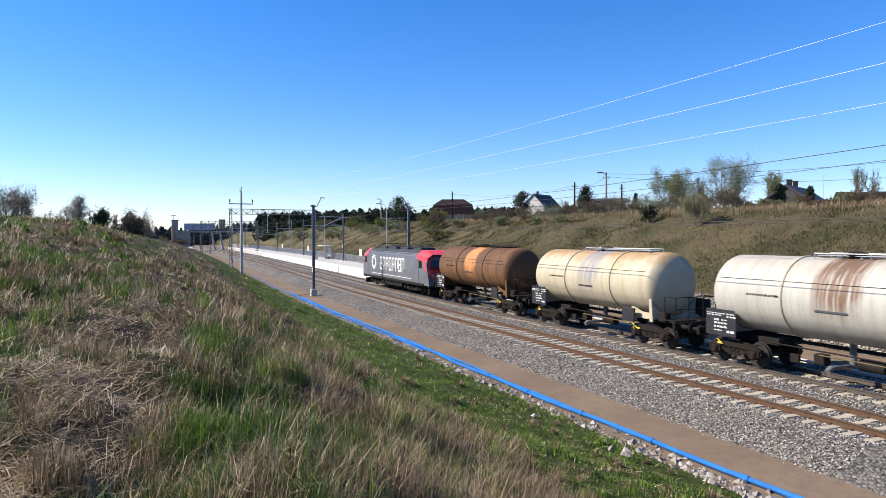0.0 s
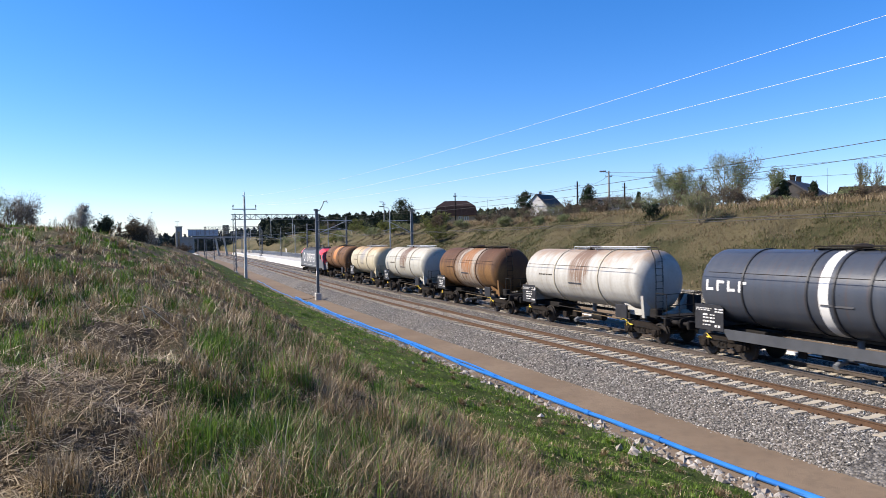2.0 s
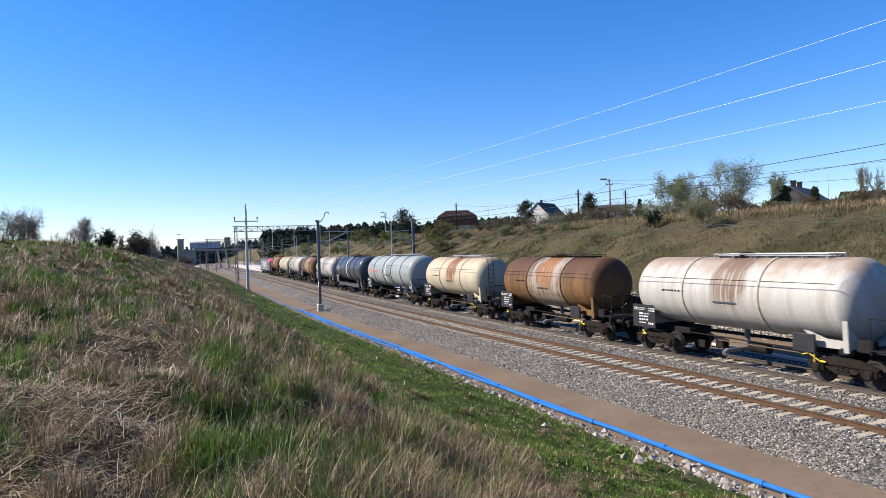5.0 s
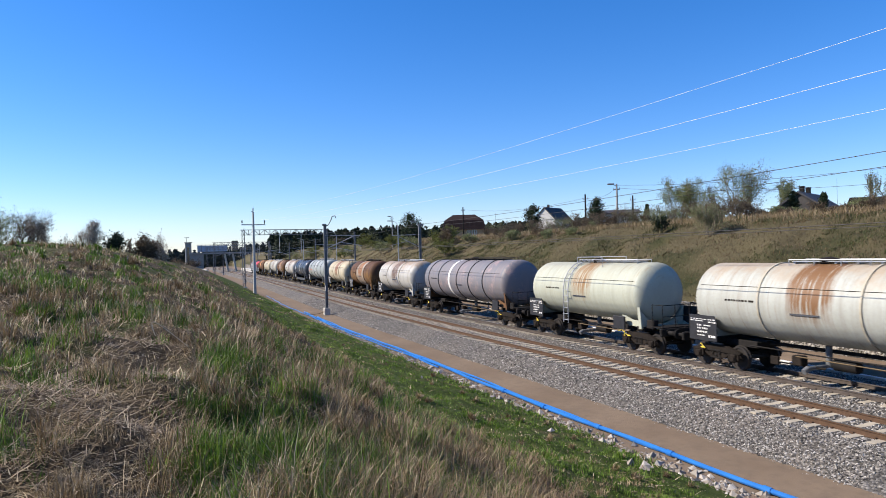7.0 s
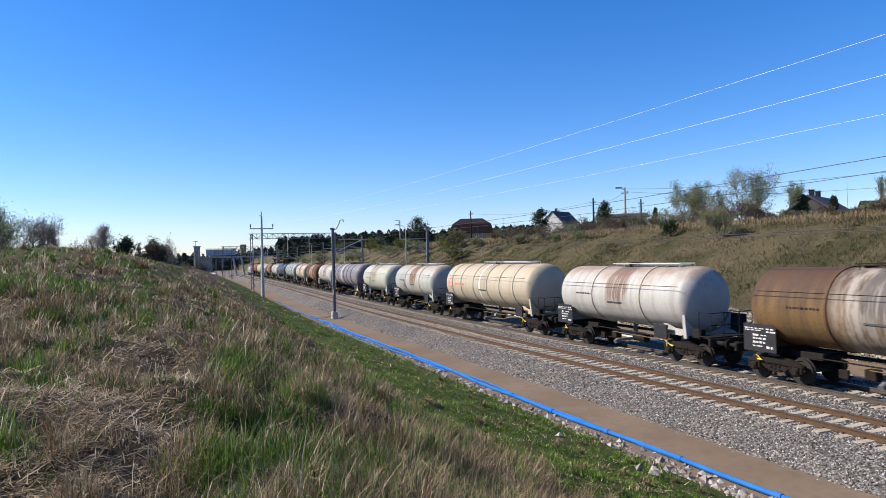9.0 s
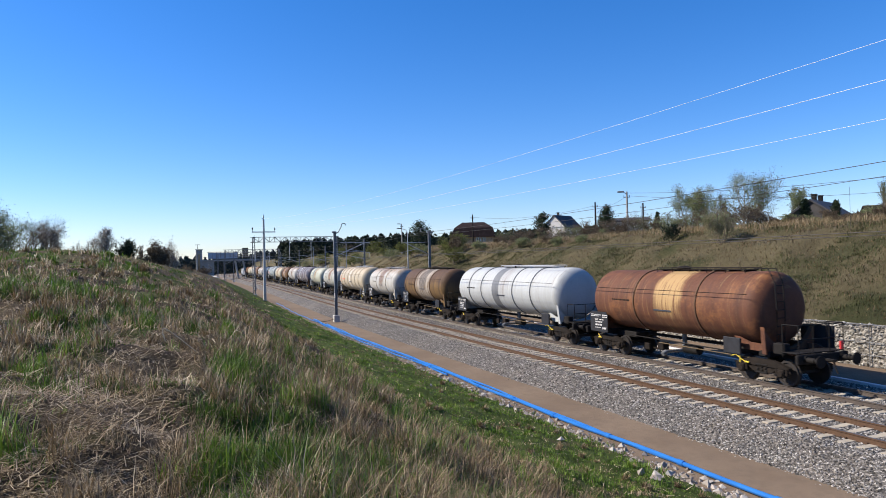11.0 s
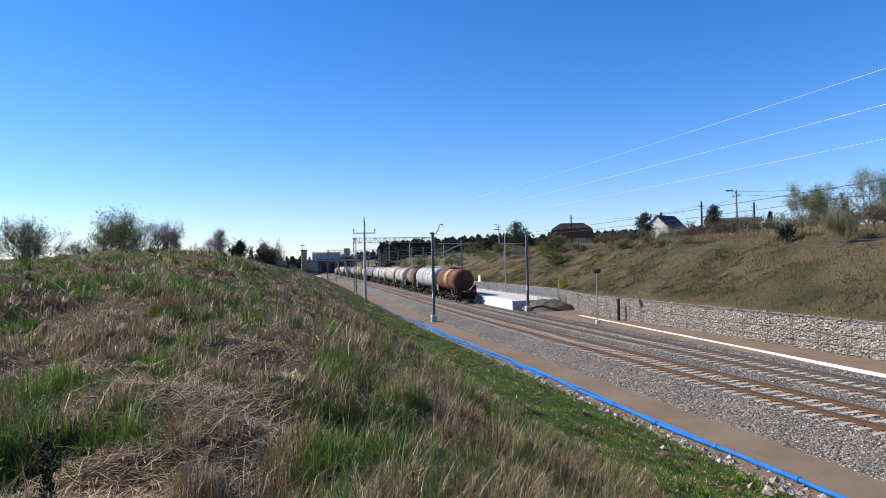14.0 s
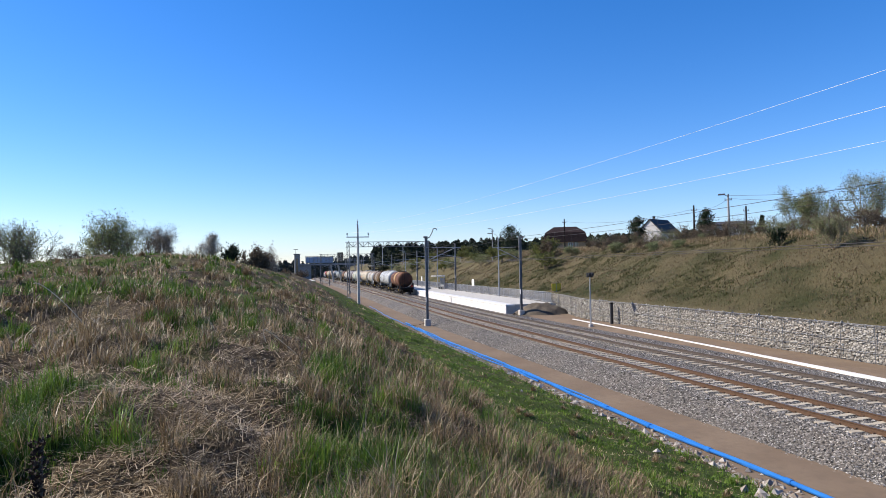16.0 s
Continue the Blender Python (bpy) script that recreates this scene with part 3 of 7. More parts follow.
def brake_gear():
    s = Shape()
    s.rod((-0.8, 0, 0.36), (0.8, 0, 0.36), 0.035)
    for x in (-0.75, 0.75):
        s.box((x, 0.62, 0.42), (0.1, 0.09, 0.34), 0.02)
        s.box((x, -0.62, 0.42), (0.1, 0.09, 0.34), 0.02)
    s.rod((-0.3, -1.0, 0.42), (-0.3, 1.0, 0.42), 0.03)
    return s


def bogie(wagon, y, n=2):
    b = part("bogie", shared("bogie_bolster", lambda: Shape().box((0, 0, 0.72), (1.9, 0.42, 0.26), 0.04).box((0, 0.95, 0.62), (1.9, 0.1, 0.12), 0.02).box((0, -0.95, 0.62), (1.9, 0.1, 0.12), 0.02), STEEL_BROWN), None, wagon, "grimy two-axle bogie", pose(0, y, 0))
    for d in (-0.9, 0.9):
        part("wheelset", shared("wheelset", wheelset, WHEEL), None, b, m=pose(0, d, 0))
    for x in (-1.02, 1.02):
        part("side_frame", shared("side_frame", side_frame, STEEL_BROWN), None, b, m=pose(x, 0, 0))
        part("spring_pack", shared("spring_pack", spring_pack, STEEL_DARK), None, b, m=pose(x * 1.02, 0, 0))
        for d in (-0.9, 0.9):
            part("axle_box", shared("axle_box", axle_box, STEEL_BROWN), None, b, m=pose(x * 1.07, d, 0, 0, 0, 0 if x < 0 else 180))
    part("brake_rigging", shared("brake_gear", brake_gear, STEEL_DARK), None, b)
    return b


def buffer_shape():
    s = Shape()
    s.lathe([(0, 0.14), (0.06, 0.14), (0.06, 0.10), (0.38, 0.095), (0.38, 0.075), (0.57, 0.075), (0.57, 0.21), (0.60, 0.225), (0.62, 0.2)], 18, (0, 0, 0), "y")
    return s


def data_plate(rng, w, h, rows):
    """Unreadable lines of lettering as thin white bars."""
    s = Shape()
    for z0, y0, y1, hh in rows:
        y = y0
        while y < y1:
            d = rng.uniform(0.05, 0.16)
            s.box((0, -min(y + d / 2, y1), z0), (0.012, d * 0.82, hh), 0)
            y += d + rng.uniform(0.02, 0.05)
    return s


def dish(length, r, bulge=0.6, steps=10):
    """A tank's outline: a barrel with dished, round-shouldered ends."""
    h = length / 2
    left = [(-h + bulge * (1 - math.cos(i / steps * math.pi / 2)), max(0.02, r * math.sin(i / steps * math.pi / 2) ** 0.72)) for i in range(steps + 1)]
    mid = [(y, r) for y in np.linspace(-h + bulge, h - bulge, 5)[1:-1]]
    return left + mid + [(-y, q) for y, q in left[::-1]]


def tank_wagon(i, spec):
    """A bogie tank wagon, y forward, on the rail heads."""
    rng = random.Random(100 + i)
    L, r, paint = spec["L"], spec["r"], spec["paint"]
    front, rear = 1.25, spec.get("rear", 1.75)     # from buffer face to tank end
    tl = L - front - rear
    ym = (rear - front) / 2
    zc = spec.get("top", 4.12) - r
    band_m = spec.get("bandm", BAND_DARK if paint.name.startswith(("brown", "dark", "rusty")) else BAND_PALE)
    w = thing("tank_wagon", spec["label"], "tank wagon", "goods train wagons")
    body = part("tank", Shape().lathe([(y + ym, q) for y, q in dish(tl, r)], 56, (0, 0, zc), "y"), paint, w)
    for q in spec["bands"]:
        y = ym + (q - 0.5) * -tl
        bw = 0.036
        part("band", shared(f"band{r}{band_m.name}", lambda: Shape().lathe([(-bw, r - 0.01), (-bw, r + 0.04), (bw, r + 0.04), (bw, r - 0.01)], 56, (0, 0, 0), "y", False), band_m), None, body, m=pose(0, y, zc))
    if "stripe" in spec:
        q, wd, sm = spec["stripe"]
        y = ym + (q - 0.5) * -tl
        part("painted_stripe", Shape().lathe([(-wd, r + 0.003), (wd, r + 0.003)], 56, (0, y, zc), "y", False), sm, body, "painted band round the tank")
    # filling hatch and walkway
    part("hatch", Shape().lathe([(0, 0.28), (0.14, 0.28), (0.14, 0.33), (0.19, 0.33), (0.24, 0.22), (0.27, 0.05)], 20, (0, ym, zc + r - 0.05), "z"), STEEL_BROWN, body)
    y0, y1 = ym - tl * spec.get("walk", (0.36, -0.12))[0], ym - tl * spec.get("walk", (0.36, -0.12))[1]
    wk = Shape()
    for k in range(3):
        wk.box((-0.2 + k * 0.2, (y0 + y1) / 2, zc + r + 0.06), (0.13, y1 - y0, 0.025), 0.004)
    for y in np.arange(y0 + 0.15, y1, 0.8):
        wk.box((0, y, zc + r + 0.02), (0.62, 0.05, 0.06))
    part("walkway", wk, spec.get("walkm", GALV), body)
    rl = Shape()
    for x in (-0.42, 0.42):
        rl.rod((x, y0, zc + r + 0.13), (x, y1, zc + r + 0.13), 0.022, 0.022, 6)
        for y in np.arange(y0, y1 + 0.1, (y1 - y0) / 5):
            rl.rod((x, y, zc + r - 0.1), (x, y, zc + r + 0.13), 0.016, 0.016, 6)
    part("walkway_rail", rl, spec.get("walkm", GALV), body)
    # thin dark rods along the barrel, added in place of the overhead wires' shadows
    sr = Shape()
    for sx in (-1, 1):
        p = (sx * (r + 0.012) * math.cos(radians(24)), zc + (r + 0.012) * math.sin(radians(24)))
        sr.rod((p[0], ym - tl * 0.44, p[1]), (p[0], ym + tl * 0.44, p[1]), 0.009, 0.009, 5)
    part("wire_shadow_line", sr, STEEL_BROWN, body)
    # small unloading valve mark
    part("warning_bar", Shape().box((-(r + 0.012) * math.cos(radians(-12)), ym - 0.1, zc + (r + 0.012) * math.sin(radians(-12))), (0.012, 1.15, 0.06), 0, Matrix.Rotation(radians(12), 3, "Y")), spec.get("barm", BLACK_PAINT), body)
    # frame
    frame_ob = part("underframe", Shape().box((0, L / 2 - 2.3, 1.02), (0.9, 3.2, 0.16), 0.02), STEEL_DARK, w)
    part("underframe", Shape().box((0, -L / 2 + 2.3, 1.02), (0.9, 3.2, 0.16), 0.02), STEEL_DARK, w)
    for sy in (-1, 1):
        for x in (-0.55, 0.55):
            part("sole_bar", shared("sole_bar", lambda: Shape().box((0, 0, 1.02), (0.14, 3.3, 0.26), 0.02), STEEL_DARK), None, w, m=pose(x, sy * (L / 2 - 2.3), 0))
        part("headstock", shared("headstock", lambda: Shape().box((0, 0, 1.06), (2.5, 0.14, 0.34), 0.03), STEEL_DARK), None, w, m=pose(0, sy * (L / 2 - 0.68), 0))
        part("bolster", shared("bolster", lambda: Shape().box((0, 0, 1.1), (2.2, 0.5, 0.2), 0.02), STEEL_DARK), None, w, m=pose(0, sy * (L / 2 - 2.2), 0))
    if spec.get("skirt"):
        sk = Shape()
        for x in (-1.32, 1.32):
            sk.prism([(-L / 2 + 2.6, 1.18), (L / 2 - 2.6, 1.18), (L / 2 - 2.9, 0.80), (-L / 2 + 2.9, 0.80)], x - 0.03, x + 0.03, "x")
        part("side_sill", sk, spec["skirt"], frame_ob)
    # saddles that hold the tank
    for y in (-L / 2 + 2.1, L / 2 - 2.1):
        sd = Shape()
        poly = [(-1.2, 1.1)] + [(r * math.cos(radians(t)) * 0.985, zc + (r + 0.005) * math.sin(radians(t))) for t in np.linspace(205, 335, 14)] + [(1.2, 1.1)]
        sd.prism(poly, y - 0.09, y + 0.09, "y")
        part("saddle", sd, spec.get("saddlem", paint), w)
    for sx in (-1, 1):
        fin = Shape().prism([(-L / 2 + 1.0, 1.15), (-L / 2 + 3.3, 1.15), (-L / 2 + 3.9, 1.72), (-L / 2 + 3.0, 1.45), (-L / 2 + 1.6, 1.4)], sx * 0.9 - 0.02, sx * 0.9 + 0.02, "x")
        part("support_plate", fin, spec.get("saddlem", paint), w)
    for y in (-L / 2 + 2.35, L / 2 - 2.35):
        bogie(w, y)
    bs = shared("buffer", buffer_shape, STEEL_DARK)
    for x in (-0.875, 0.875):
        part("buffer", bs, None, w, m=pose(x, L / 2 - 0.62, 1.06))
        part("buffer", bs, None, w, m=pose(x, -L / 2 + 0.62, 1.06, 0, 0, 180))
    cp = Shape().box((0, L / 2 - 0.4, 1.02), (0.12, 0.5, 0.1), 0.02).rod((0, L / 2 - 0.3, 1.0), (0, L / 2 - 0.02, 0.8), 0.04)
    part("coupling", cp, STEEL_DARK, w)
    part("coupling", Shape().box((0, -L / 2 + 0.4, 1.02), (0.12, 0.5, 0.1), 0.02).rod((0.12, -L / 2 + 0.35, 1.0), (0.15, -L / 2 + 0.2, 0.55), 0.03), STEEL_DARK, w)
    part("equipment_box", Shape().box((-1.22, -L / 2 + 3.6, 1.28), (0.1, 0.85, 0.62), 0.02), BLACK_PAINT, w)
    part("equipment_box", Shape().box((-0.95, -L / 2 + 1.55, 1.35), (0.3, 0.5, 0.4), 0.03), STEEL_DARK, w)
    part("brake_pipe", Shape().rod((0.1, -L / 2 + 3.8, 1.06), (0.1, L / 2 - 3.8, 1.06), 0.07, 0.07, 8).rod((-0.62, -L / 2 + 3.2, 0.92), (-0.62, L / 2 - 3.6, 0.98), 0.028, 0.028, 6), STEEL_DARK, w)
    part("brake_rod", Shape().rod((-1.0, -L / 2 + 3.0, 0.86), (-1.0, ym + 0.6, 0.9), 0.022, 0.022, 6), ROD_OCHRE, w, "ochre-painted brake rod")
    # plates with lettering, one a side
    for sx in (-1, 1):
        y = (L / 2 - 1.25 - 0.72) * (-sx)
        pl = part("data_plate", shared("data_plate", lambda: Shape().prism([(-0.725, -0.5), (0.725, -0.5), (0.725, 0.5), (-0.60, 0.5), (-0.725, 0.36)], -0.015, 0.015, "x"), BLACK_PAINT), None, w, "black lettering plate", pose(sx * 1.36, y, 1.56, 0, 0, 0 if sx < 0 else 180))
        rows = [(0.34, -0.66, 0.15, 0.035), (0.27, -0.66, 0.0, 0.035), (0.34, 0.3, 0.66, 0.05), (0.24, 0.3, 0.66, 0.05), (0.1, -0.3, -0.1, 0.07), (0.1, 0.05, 0.35, 0.04), (-0.02, -0.3, 0.3, 0.06), (-0.16, -0.3, 0.25, 0.07), (-0.3, -0.3, 0.1, 0.04), (-0.32, 0.3, 0.6, 0.09)]
        lt = part("lettering", data_plate(rng, 1.45, 0.86, rows), WHITE, pl, "small white unreadable lettering", pose(-0.022, 0, 0))
        tagged(lt, kind="stuff")
        if sx < 0 and "logo" in spec:
            continue
        lt = part("faded_lettering", data_plate(rng, 2, 0.1, [(0, 0, 1.3, 0.07)]), STEEL_BROWN, body, "small dark unreadable lettering", pose(sx * (r + 0.004), L / 2 - 3.2 if sx < 0 else -L / 2 + 3.2, zc + 0.05, 0, 0, 0 if sx < 0 else 180))
        tagged(lt, kind="stuff")
    # brake gear under the middle
    bk = Shape().lathe([(-0.45, 0.02), (-0.42, 0.2), (0.42, 0.2), (0.45, 0.02)], 16, (-0.45, ym - 0.9, 0.72), "y")
    part("air_tank", bk, STEEL_DARK, frame_ob)
    bv = Shape().box((-0.7, ym + 0.7, 0.72), (0.35, 0.4, 0.35), 0.03).rod((-0.7, ym - 0.3, 0.55), (-0.7, ym + 1.5, 0.55), 0.03).box((-0.85, ym + 1.6, 0.62), (0.12, 0.35, 0.3), 0.02)
    part("brake_valve", bv, STEEL_BROWN, frame_ob)
    dv = Shape().rod((-1.05, ym + 0.1, 0.55), (1.05, ym + 0.1, 0.55), 0.07, 0.07, 10).rod((0, ym + 0.1, 0.5), (0, ym + 0.1, zc - r + 0.1), 0.11, 0.11, 12).rod((-1.05, ym + 0.1, 0.55), (-1.25, ym + 0.1, 0.45), 0.1, 0.1, 12)
    part("drain_pipe", dv, GALV_DARK, frame_ob)
    yl = Shape().rod((-1.15, -L / 2 + 3.1, 0.72), (-1.2, -L / 2 + 3.45, 0.95), 0.018).rod((-1.2, -L / 2 + 3.45, 0.95), (-1.2, -L / 2 + 3.7, 0.87), 0.018).box((-1.18, -L / 2 + 2.95, 0.72), (0.04, 0.2, 0.06), 0.01).rod((-1.2, -L / 2 + 3.25, 0.66), (-1.2, -L / 2 + 3.25, 0.92), 0.02)
    part("yellow_lever", yl, YELLOW, frame_ob, "yellow brake changeover lever")
    yl2 = Shape().rod((-1.2, L / 2 - 1.9, 0.72), (-1.2, L / 2 - 1.65, 0.9), 0.016).box((-1.2, L / 2 - 1.75, 0.75), (0.04, 0.16, 0.06), 0.01)
    part("yellow_lever", yl2, YELLOW, frame_ob, "yellow brake changeover lever")
    # end platform, ladder and grab rails at the trailing end
    ye = -L / 2 + 0.72
    pf = Shape().box((0, ye + 0.35, 1.26), (2.3, 0.7, 0.04), 0.01)
    part("end_platform", pf, STEEL_DARK, w)
    rs = Shape()
    for x in (-1.1, -0.4, 0.4, 1.1):
        rs.rod((x, ye - 0.02, 1.1), (x, ye - 0.02, 2.25), 0.02, 0.02, 6)
    for z in (1.75, 2.25):
        rs.rod((-1.1, ye - 0.02, z), (1.1, ye - 0.02, z), 0.02, 0.02, 6)
    for x in (-1.1, 1.1):
        rs.rod((x, ye + 0.65, 1.1), (x, ye + 0.65, 2.25), 0.02, 0.02, 6).rod((x, ye - 0.02, 2.25), (x, ye + 0.65, 2.25), 0.02, 0.02, 6)
    part("end_railing", rs, STEEL_DARK, w)
    ld = Shape()
    yb = ym - tl / 2
    for x in (-0.62, -0.22):
        ld.tube([(x, yb - 0.06, 1.25), (x, yb - 0.1, zc), (x, yb - 0.04, zc + r * 0.72), (x, yb + 0.25, zc + r + 0.12), (x, yb + 0.9, zc + r + 0.12)], 0.022, 6)
    for z in np.arange(1.5, zc + r * 0.8, 0.3):
        ld.rod((-0.62, yb - 0.09, z), (-0.22, yb - 0.09, z), 0.014, 0.014, 6)
    if spec.get("rear", 1.75) > 1.9:
        part("end_ladder", ld, spec.get("ladderm", STEEL_DARK), w)
    if spec.get("side_ladder"):
        sl = Shape()
        for d in (-0.22, 0.22):
            y = ym + 0.95 + d
            sl.tube([(-r - 0.12, y, 0.95), (-r - 0.10, y, zc)] + [(-(r + 0.1) * math.cos(radians(t)), y, zc + (r + 0.1) * math.sin(radians(t))) for t in (20, 40, 60, 75, 88)], 0.025, 6)
        for z in np.arange(1.1, zc + 0.2, 0.32):
            sl.rod((-r - 0.11, ym + 0.73, z), (-r - 0.11, ym + 1.17, z), 0.016, 0.016, 6)
        for t in (18, 34, 50, 66):
            q = (-(r + 0.1) * math.cos(radians(t)), zc + (r + 0.1) * math.sin(radians(t)))
            sl.rod((q[0], ym + 0.73, q[1]), (q[0], ym + 1.17, q[1]), 0.016, 0.016, 6)
        part("side_ladder", sl, GALV, body)
        cage = Shape()
        for x in (-0.75, 0.75):
            for y in (ym - 1.3, ym + 0.9):
                cage.rod((x, y, zc + r * 0.8), (x, y, zc + r + 0.28), 0.02, 0.02, 6)
            cage.rod((x, ym - 1.3, zc + r + 0.28), (x, ym + 0.9, zc + r + 0.28), 0.02, 0.02, 6)
        cage.rod((-0.75, ym + 0.9, zc + r + 0.28), (0.75, ym + 0.9, zc + r + 0.28), 0.02, 0.02, 6)
        part("hatch_railing", cage, GALV, body)
    if "logo" in spec:
        kind, colour = spec["logo"]
        s = Shape()

        def onbarrel(y, z, wy, wz):
            n = 3
            for j in range(n):
                zz = z - wz / 2 + wz * (j + 0.5) / n
                an = math.asin(max(-0.95, min(0.95, (zz - zc) / r)))
                s.box((-(r + 0.006) * math.cos(an), y, zz), (0.008, wy, wz / n * 1.08), 0)
        yf = ym + tl / 2
        if kind == "letters":
            for k in range(4):
                onbarrel(yf - 0.75 - k * 0.52, zc + 0.1, 0.10, 0.40)
                onbarrel(yf - 0.92 - k * 0.52, zc + (0.24 if k % 2 else -0.04), 0.26, 0.10)
        else:
            for k in range(20):
                a1 = 2 * math.pi * k / 20
                onbarrel(yf - 1.35 + 0.34 * math.cos(a1), zc + 0.05 + 0.34 * math.sin(a1), 0.10, 0.06)
            onbarrel(yf - 1.35, zc + 0.05, 0.95, 0.05)
            for k in range(7):
                onbarrel(yf - 2.3 - k * 0.25, zc - 0.02, 0.15, 0.16)
        part("lettering", s, colour, body, "painted mark of plain shapes")
    if spec.get("last"):
        tl_ = Shape().box((0.95, -L / 2 + 0.66, 1.45), (0.16, 0.08, 0.3), 0.02)
        part("tail_signal", tl_, RED, w)
    return w


BAND_PALE = plain("grimy_tan_band", (0.26, 0.22, 0.15), (0.50, 0.45, 0.35), 1.5, 0.7)
# Dark grey bands: the shadow at the band edges is put into the colour.
BAND_SHADED = plain("edge_shadow_band", (0.05, 0.054, 0.054), (0.11, 0.115, 0.112), 1.5, 0.7)
SKIRT_GREY = plain("dark_grey_sill_paint", (0.035, 0.038, 0.043), (0.065, 0.068, 0.074), 1.5, 0.6)
BAND_DARK = plain("dark_rusty_band", (0.06, 0.03, 0.015), (0.13, 0.065, 0.03), 1.5, 0.8)
CREAM, CREAM_DIRT = (0.46, 0.405, 0.285), (0.32, 0.272, 0.18)
P = {
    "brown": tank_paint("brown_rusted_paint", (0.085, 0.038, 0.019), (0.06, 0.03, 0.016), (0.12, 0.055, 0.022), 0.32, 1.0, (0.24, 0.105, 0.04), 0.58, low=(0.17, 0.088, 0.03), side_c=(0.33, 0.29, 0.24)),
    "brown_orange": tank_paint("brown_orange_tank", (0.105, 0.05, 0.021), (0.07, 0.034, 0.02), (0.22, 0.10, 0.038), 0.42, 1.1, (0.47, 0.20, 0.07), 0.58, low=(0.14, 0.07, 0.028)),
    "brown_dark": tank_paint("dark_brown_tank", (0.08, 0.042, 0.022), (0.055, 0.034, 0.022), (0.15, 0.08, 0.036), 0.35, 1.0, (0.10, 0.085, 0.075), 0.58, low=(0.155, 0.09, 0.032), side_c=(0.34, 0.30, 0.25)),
    "rust_last": tank_paint("rusty_old_tank", (0.115, 0.044, 0.022), (0.06, 0.027, 0.017), (0.22, 0.092, 0.035), 0.5, 1.2, (0.36, 0.23, 0.10), 0.58),
    "cream": tank_paint("stained_cream_paint", CREAM, CREAM_DIRT, (0.32, 0.17, 0.06), 0.14, 1.1, (0.19, 0.075, 0.032), top=0.35),
    "cream_top": tank_paint("cream_paint_rust_top", CREAM, CREAM_DIRT, (0.36, 0.20, 0.065), 0.28, 0.7, (0.23, 0.22, 0.22), top=0.8),
    "off_white": tank_paint("off_white_tank", (0.412, 0.399, 0.344), (0.311, 0.29, 0.235), (0.32, 0.22, 0.11), 0.12, 1.0, (0.15, 0.09, 0.055), top=0.25),
    "white": tank_paint("stained_white_paint", (0.42, 0.407, 0.37), (0.277, 0.252, 0.21), (0.27, 0.165, 0.09), 0.2, 1.1, (0.17, 0.11, 0.075), top=0.7),
    "white_clean": tank_paint("white_tank_paint", (0.386, 0.391, 0.344), (0.286, 0.273, 0.227), (0.33, 0.20, 0.09), 0.1, 1.2, (0.17, 0.085, 0.035), top=0.5),
    "pale_green": tank_paint("pale_greenish_tank", (0.395, 0.407, 0.323), (0.311, 0.311, 0.244), (0.30, 0.22, 0.12), 0.06, 0.7, (0.24, 0.14, 0.06), top=0.2),
    "grey_dark": tank_paint("blue_grey_tank_paint", (0.045, 0.052, 0.066), (0.06, 0.065, 0.076), (0.09, 0.09, 0.09), 0.05, 0.0, gloss=0.16),
    "grey_light": tank_paint("light_grey_tank_paint", (0.275, 0.30, 0.285), (0.215, 0.23, 0.214), (0.28, 0.26, 0.23), 0.08, 0.35, (0.22, 0.21, 0.20), gloss=0.3),
    "graffiti": tank_paint("faded_pink_grey_tank", (0.15, 0.15, 0.165), (0.22, 0.18, 0.17), (0.44, 0.29, 0.26), 0.42, 0.3, (0.25, 0.2, 0.2)),
    "ivory": tank_paint("yellowed_ivory_tank", (0.439, 0.378, 0.275), (0.335, 0.28, 0.194), (0.36, 0.23, 0.115), 0.15, 0.3, (0.22, 0.17, 0.12), top=0.3),
    "banded": tank_paint("white_banded_tank", (0.403, 0.416, 0.407), (0.319, 0.319, 0.302), (0.34, 0.31, 0.26), 0.08, 0.2),
}
B2, B2b = (0.33, 0.70), (0.30, 0.66)
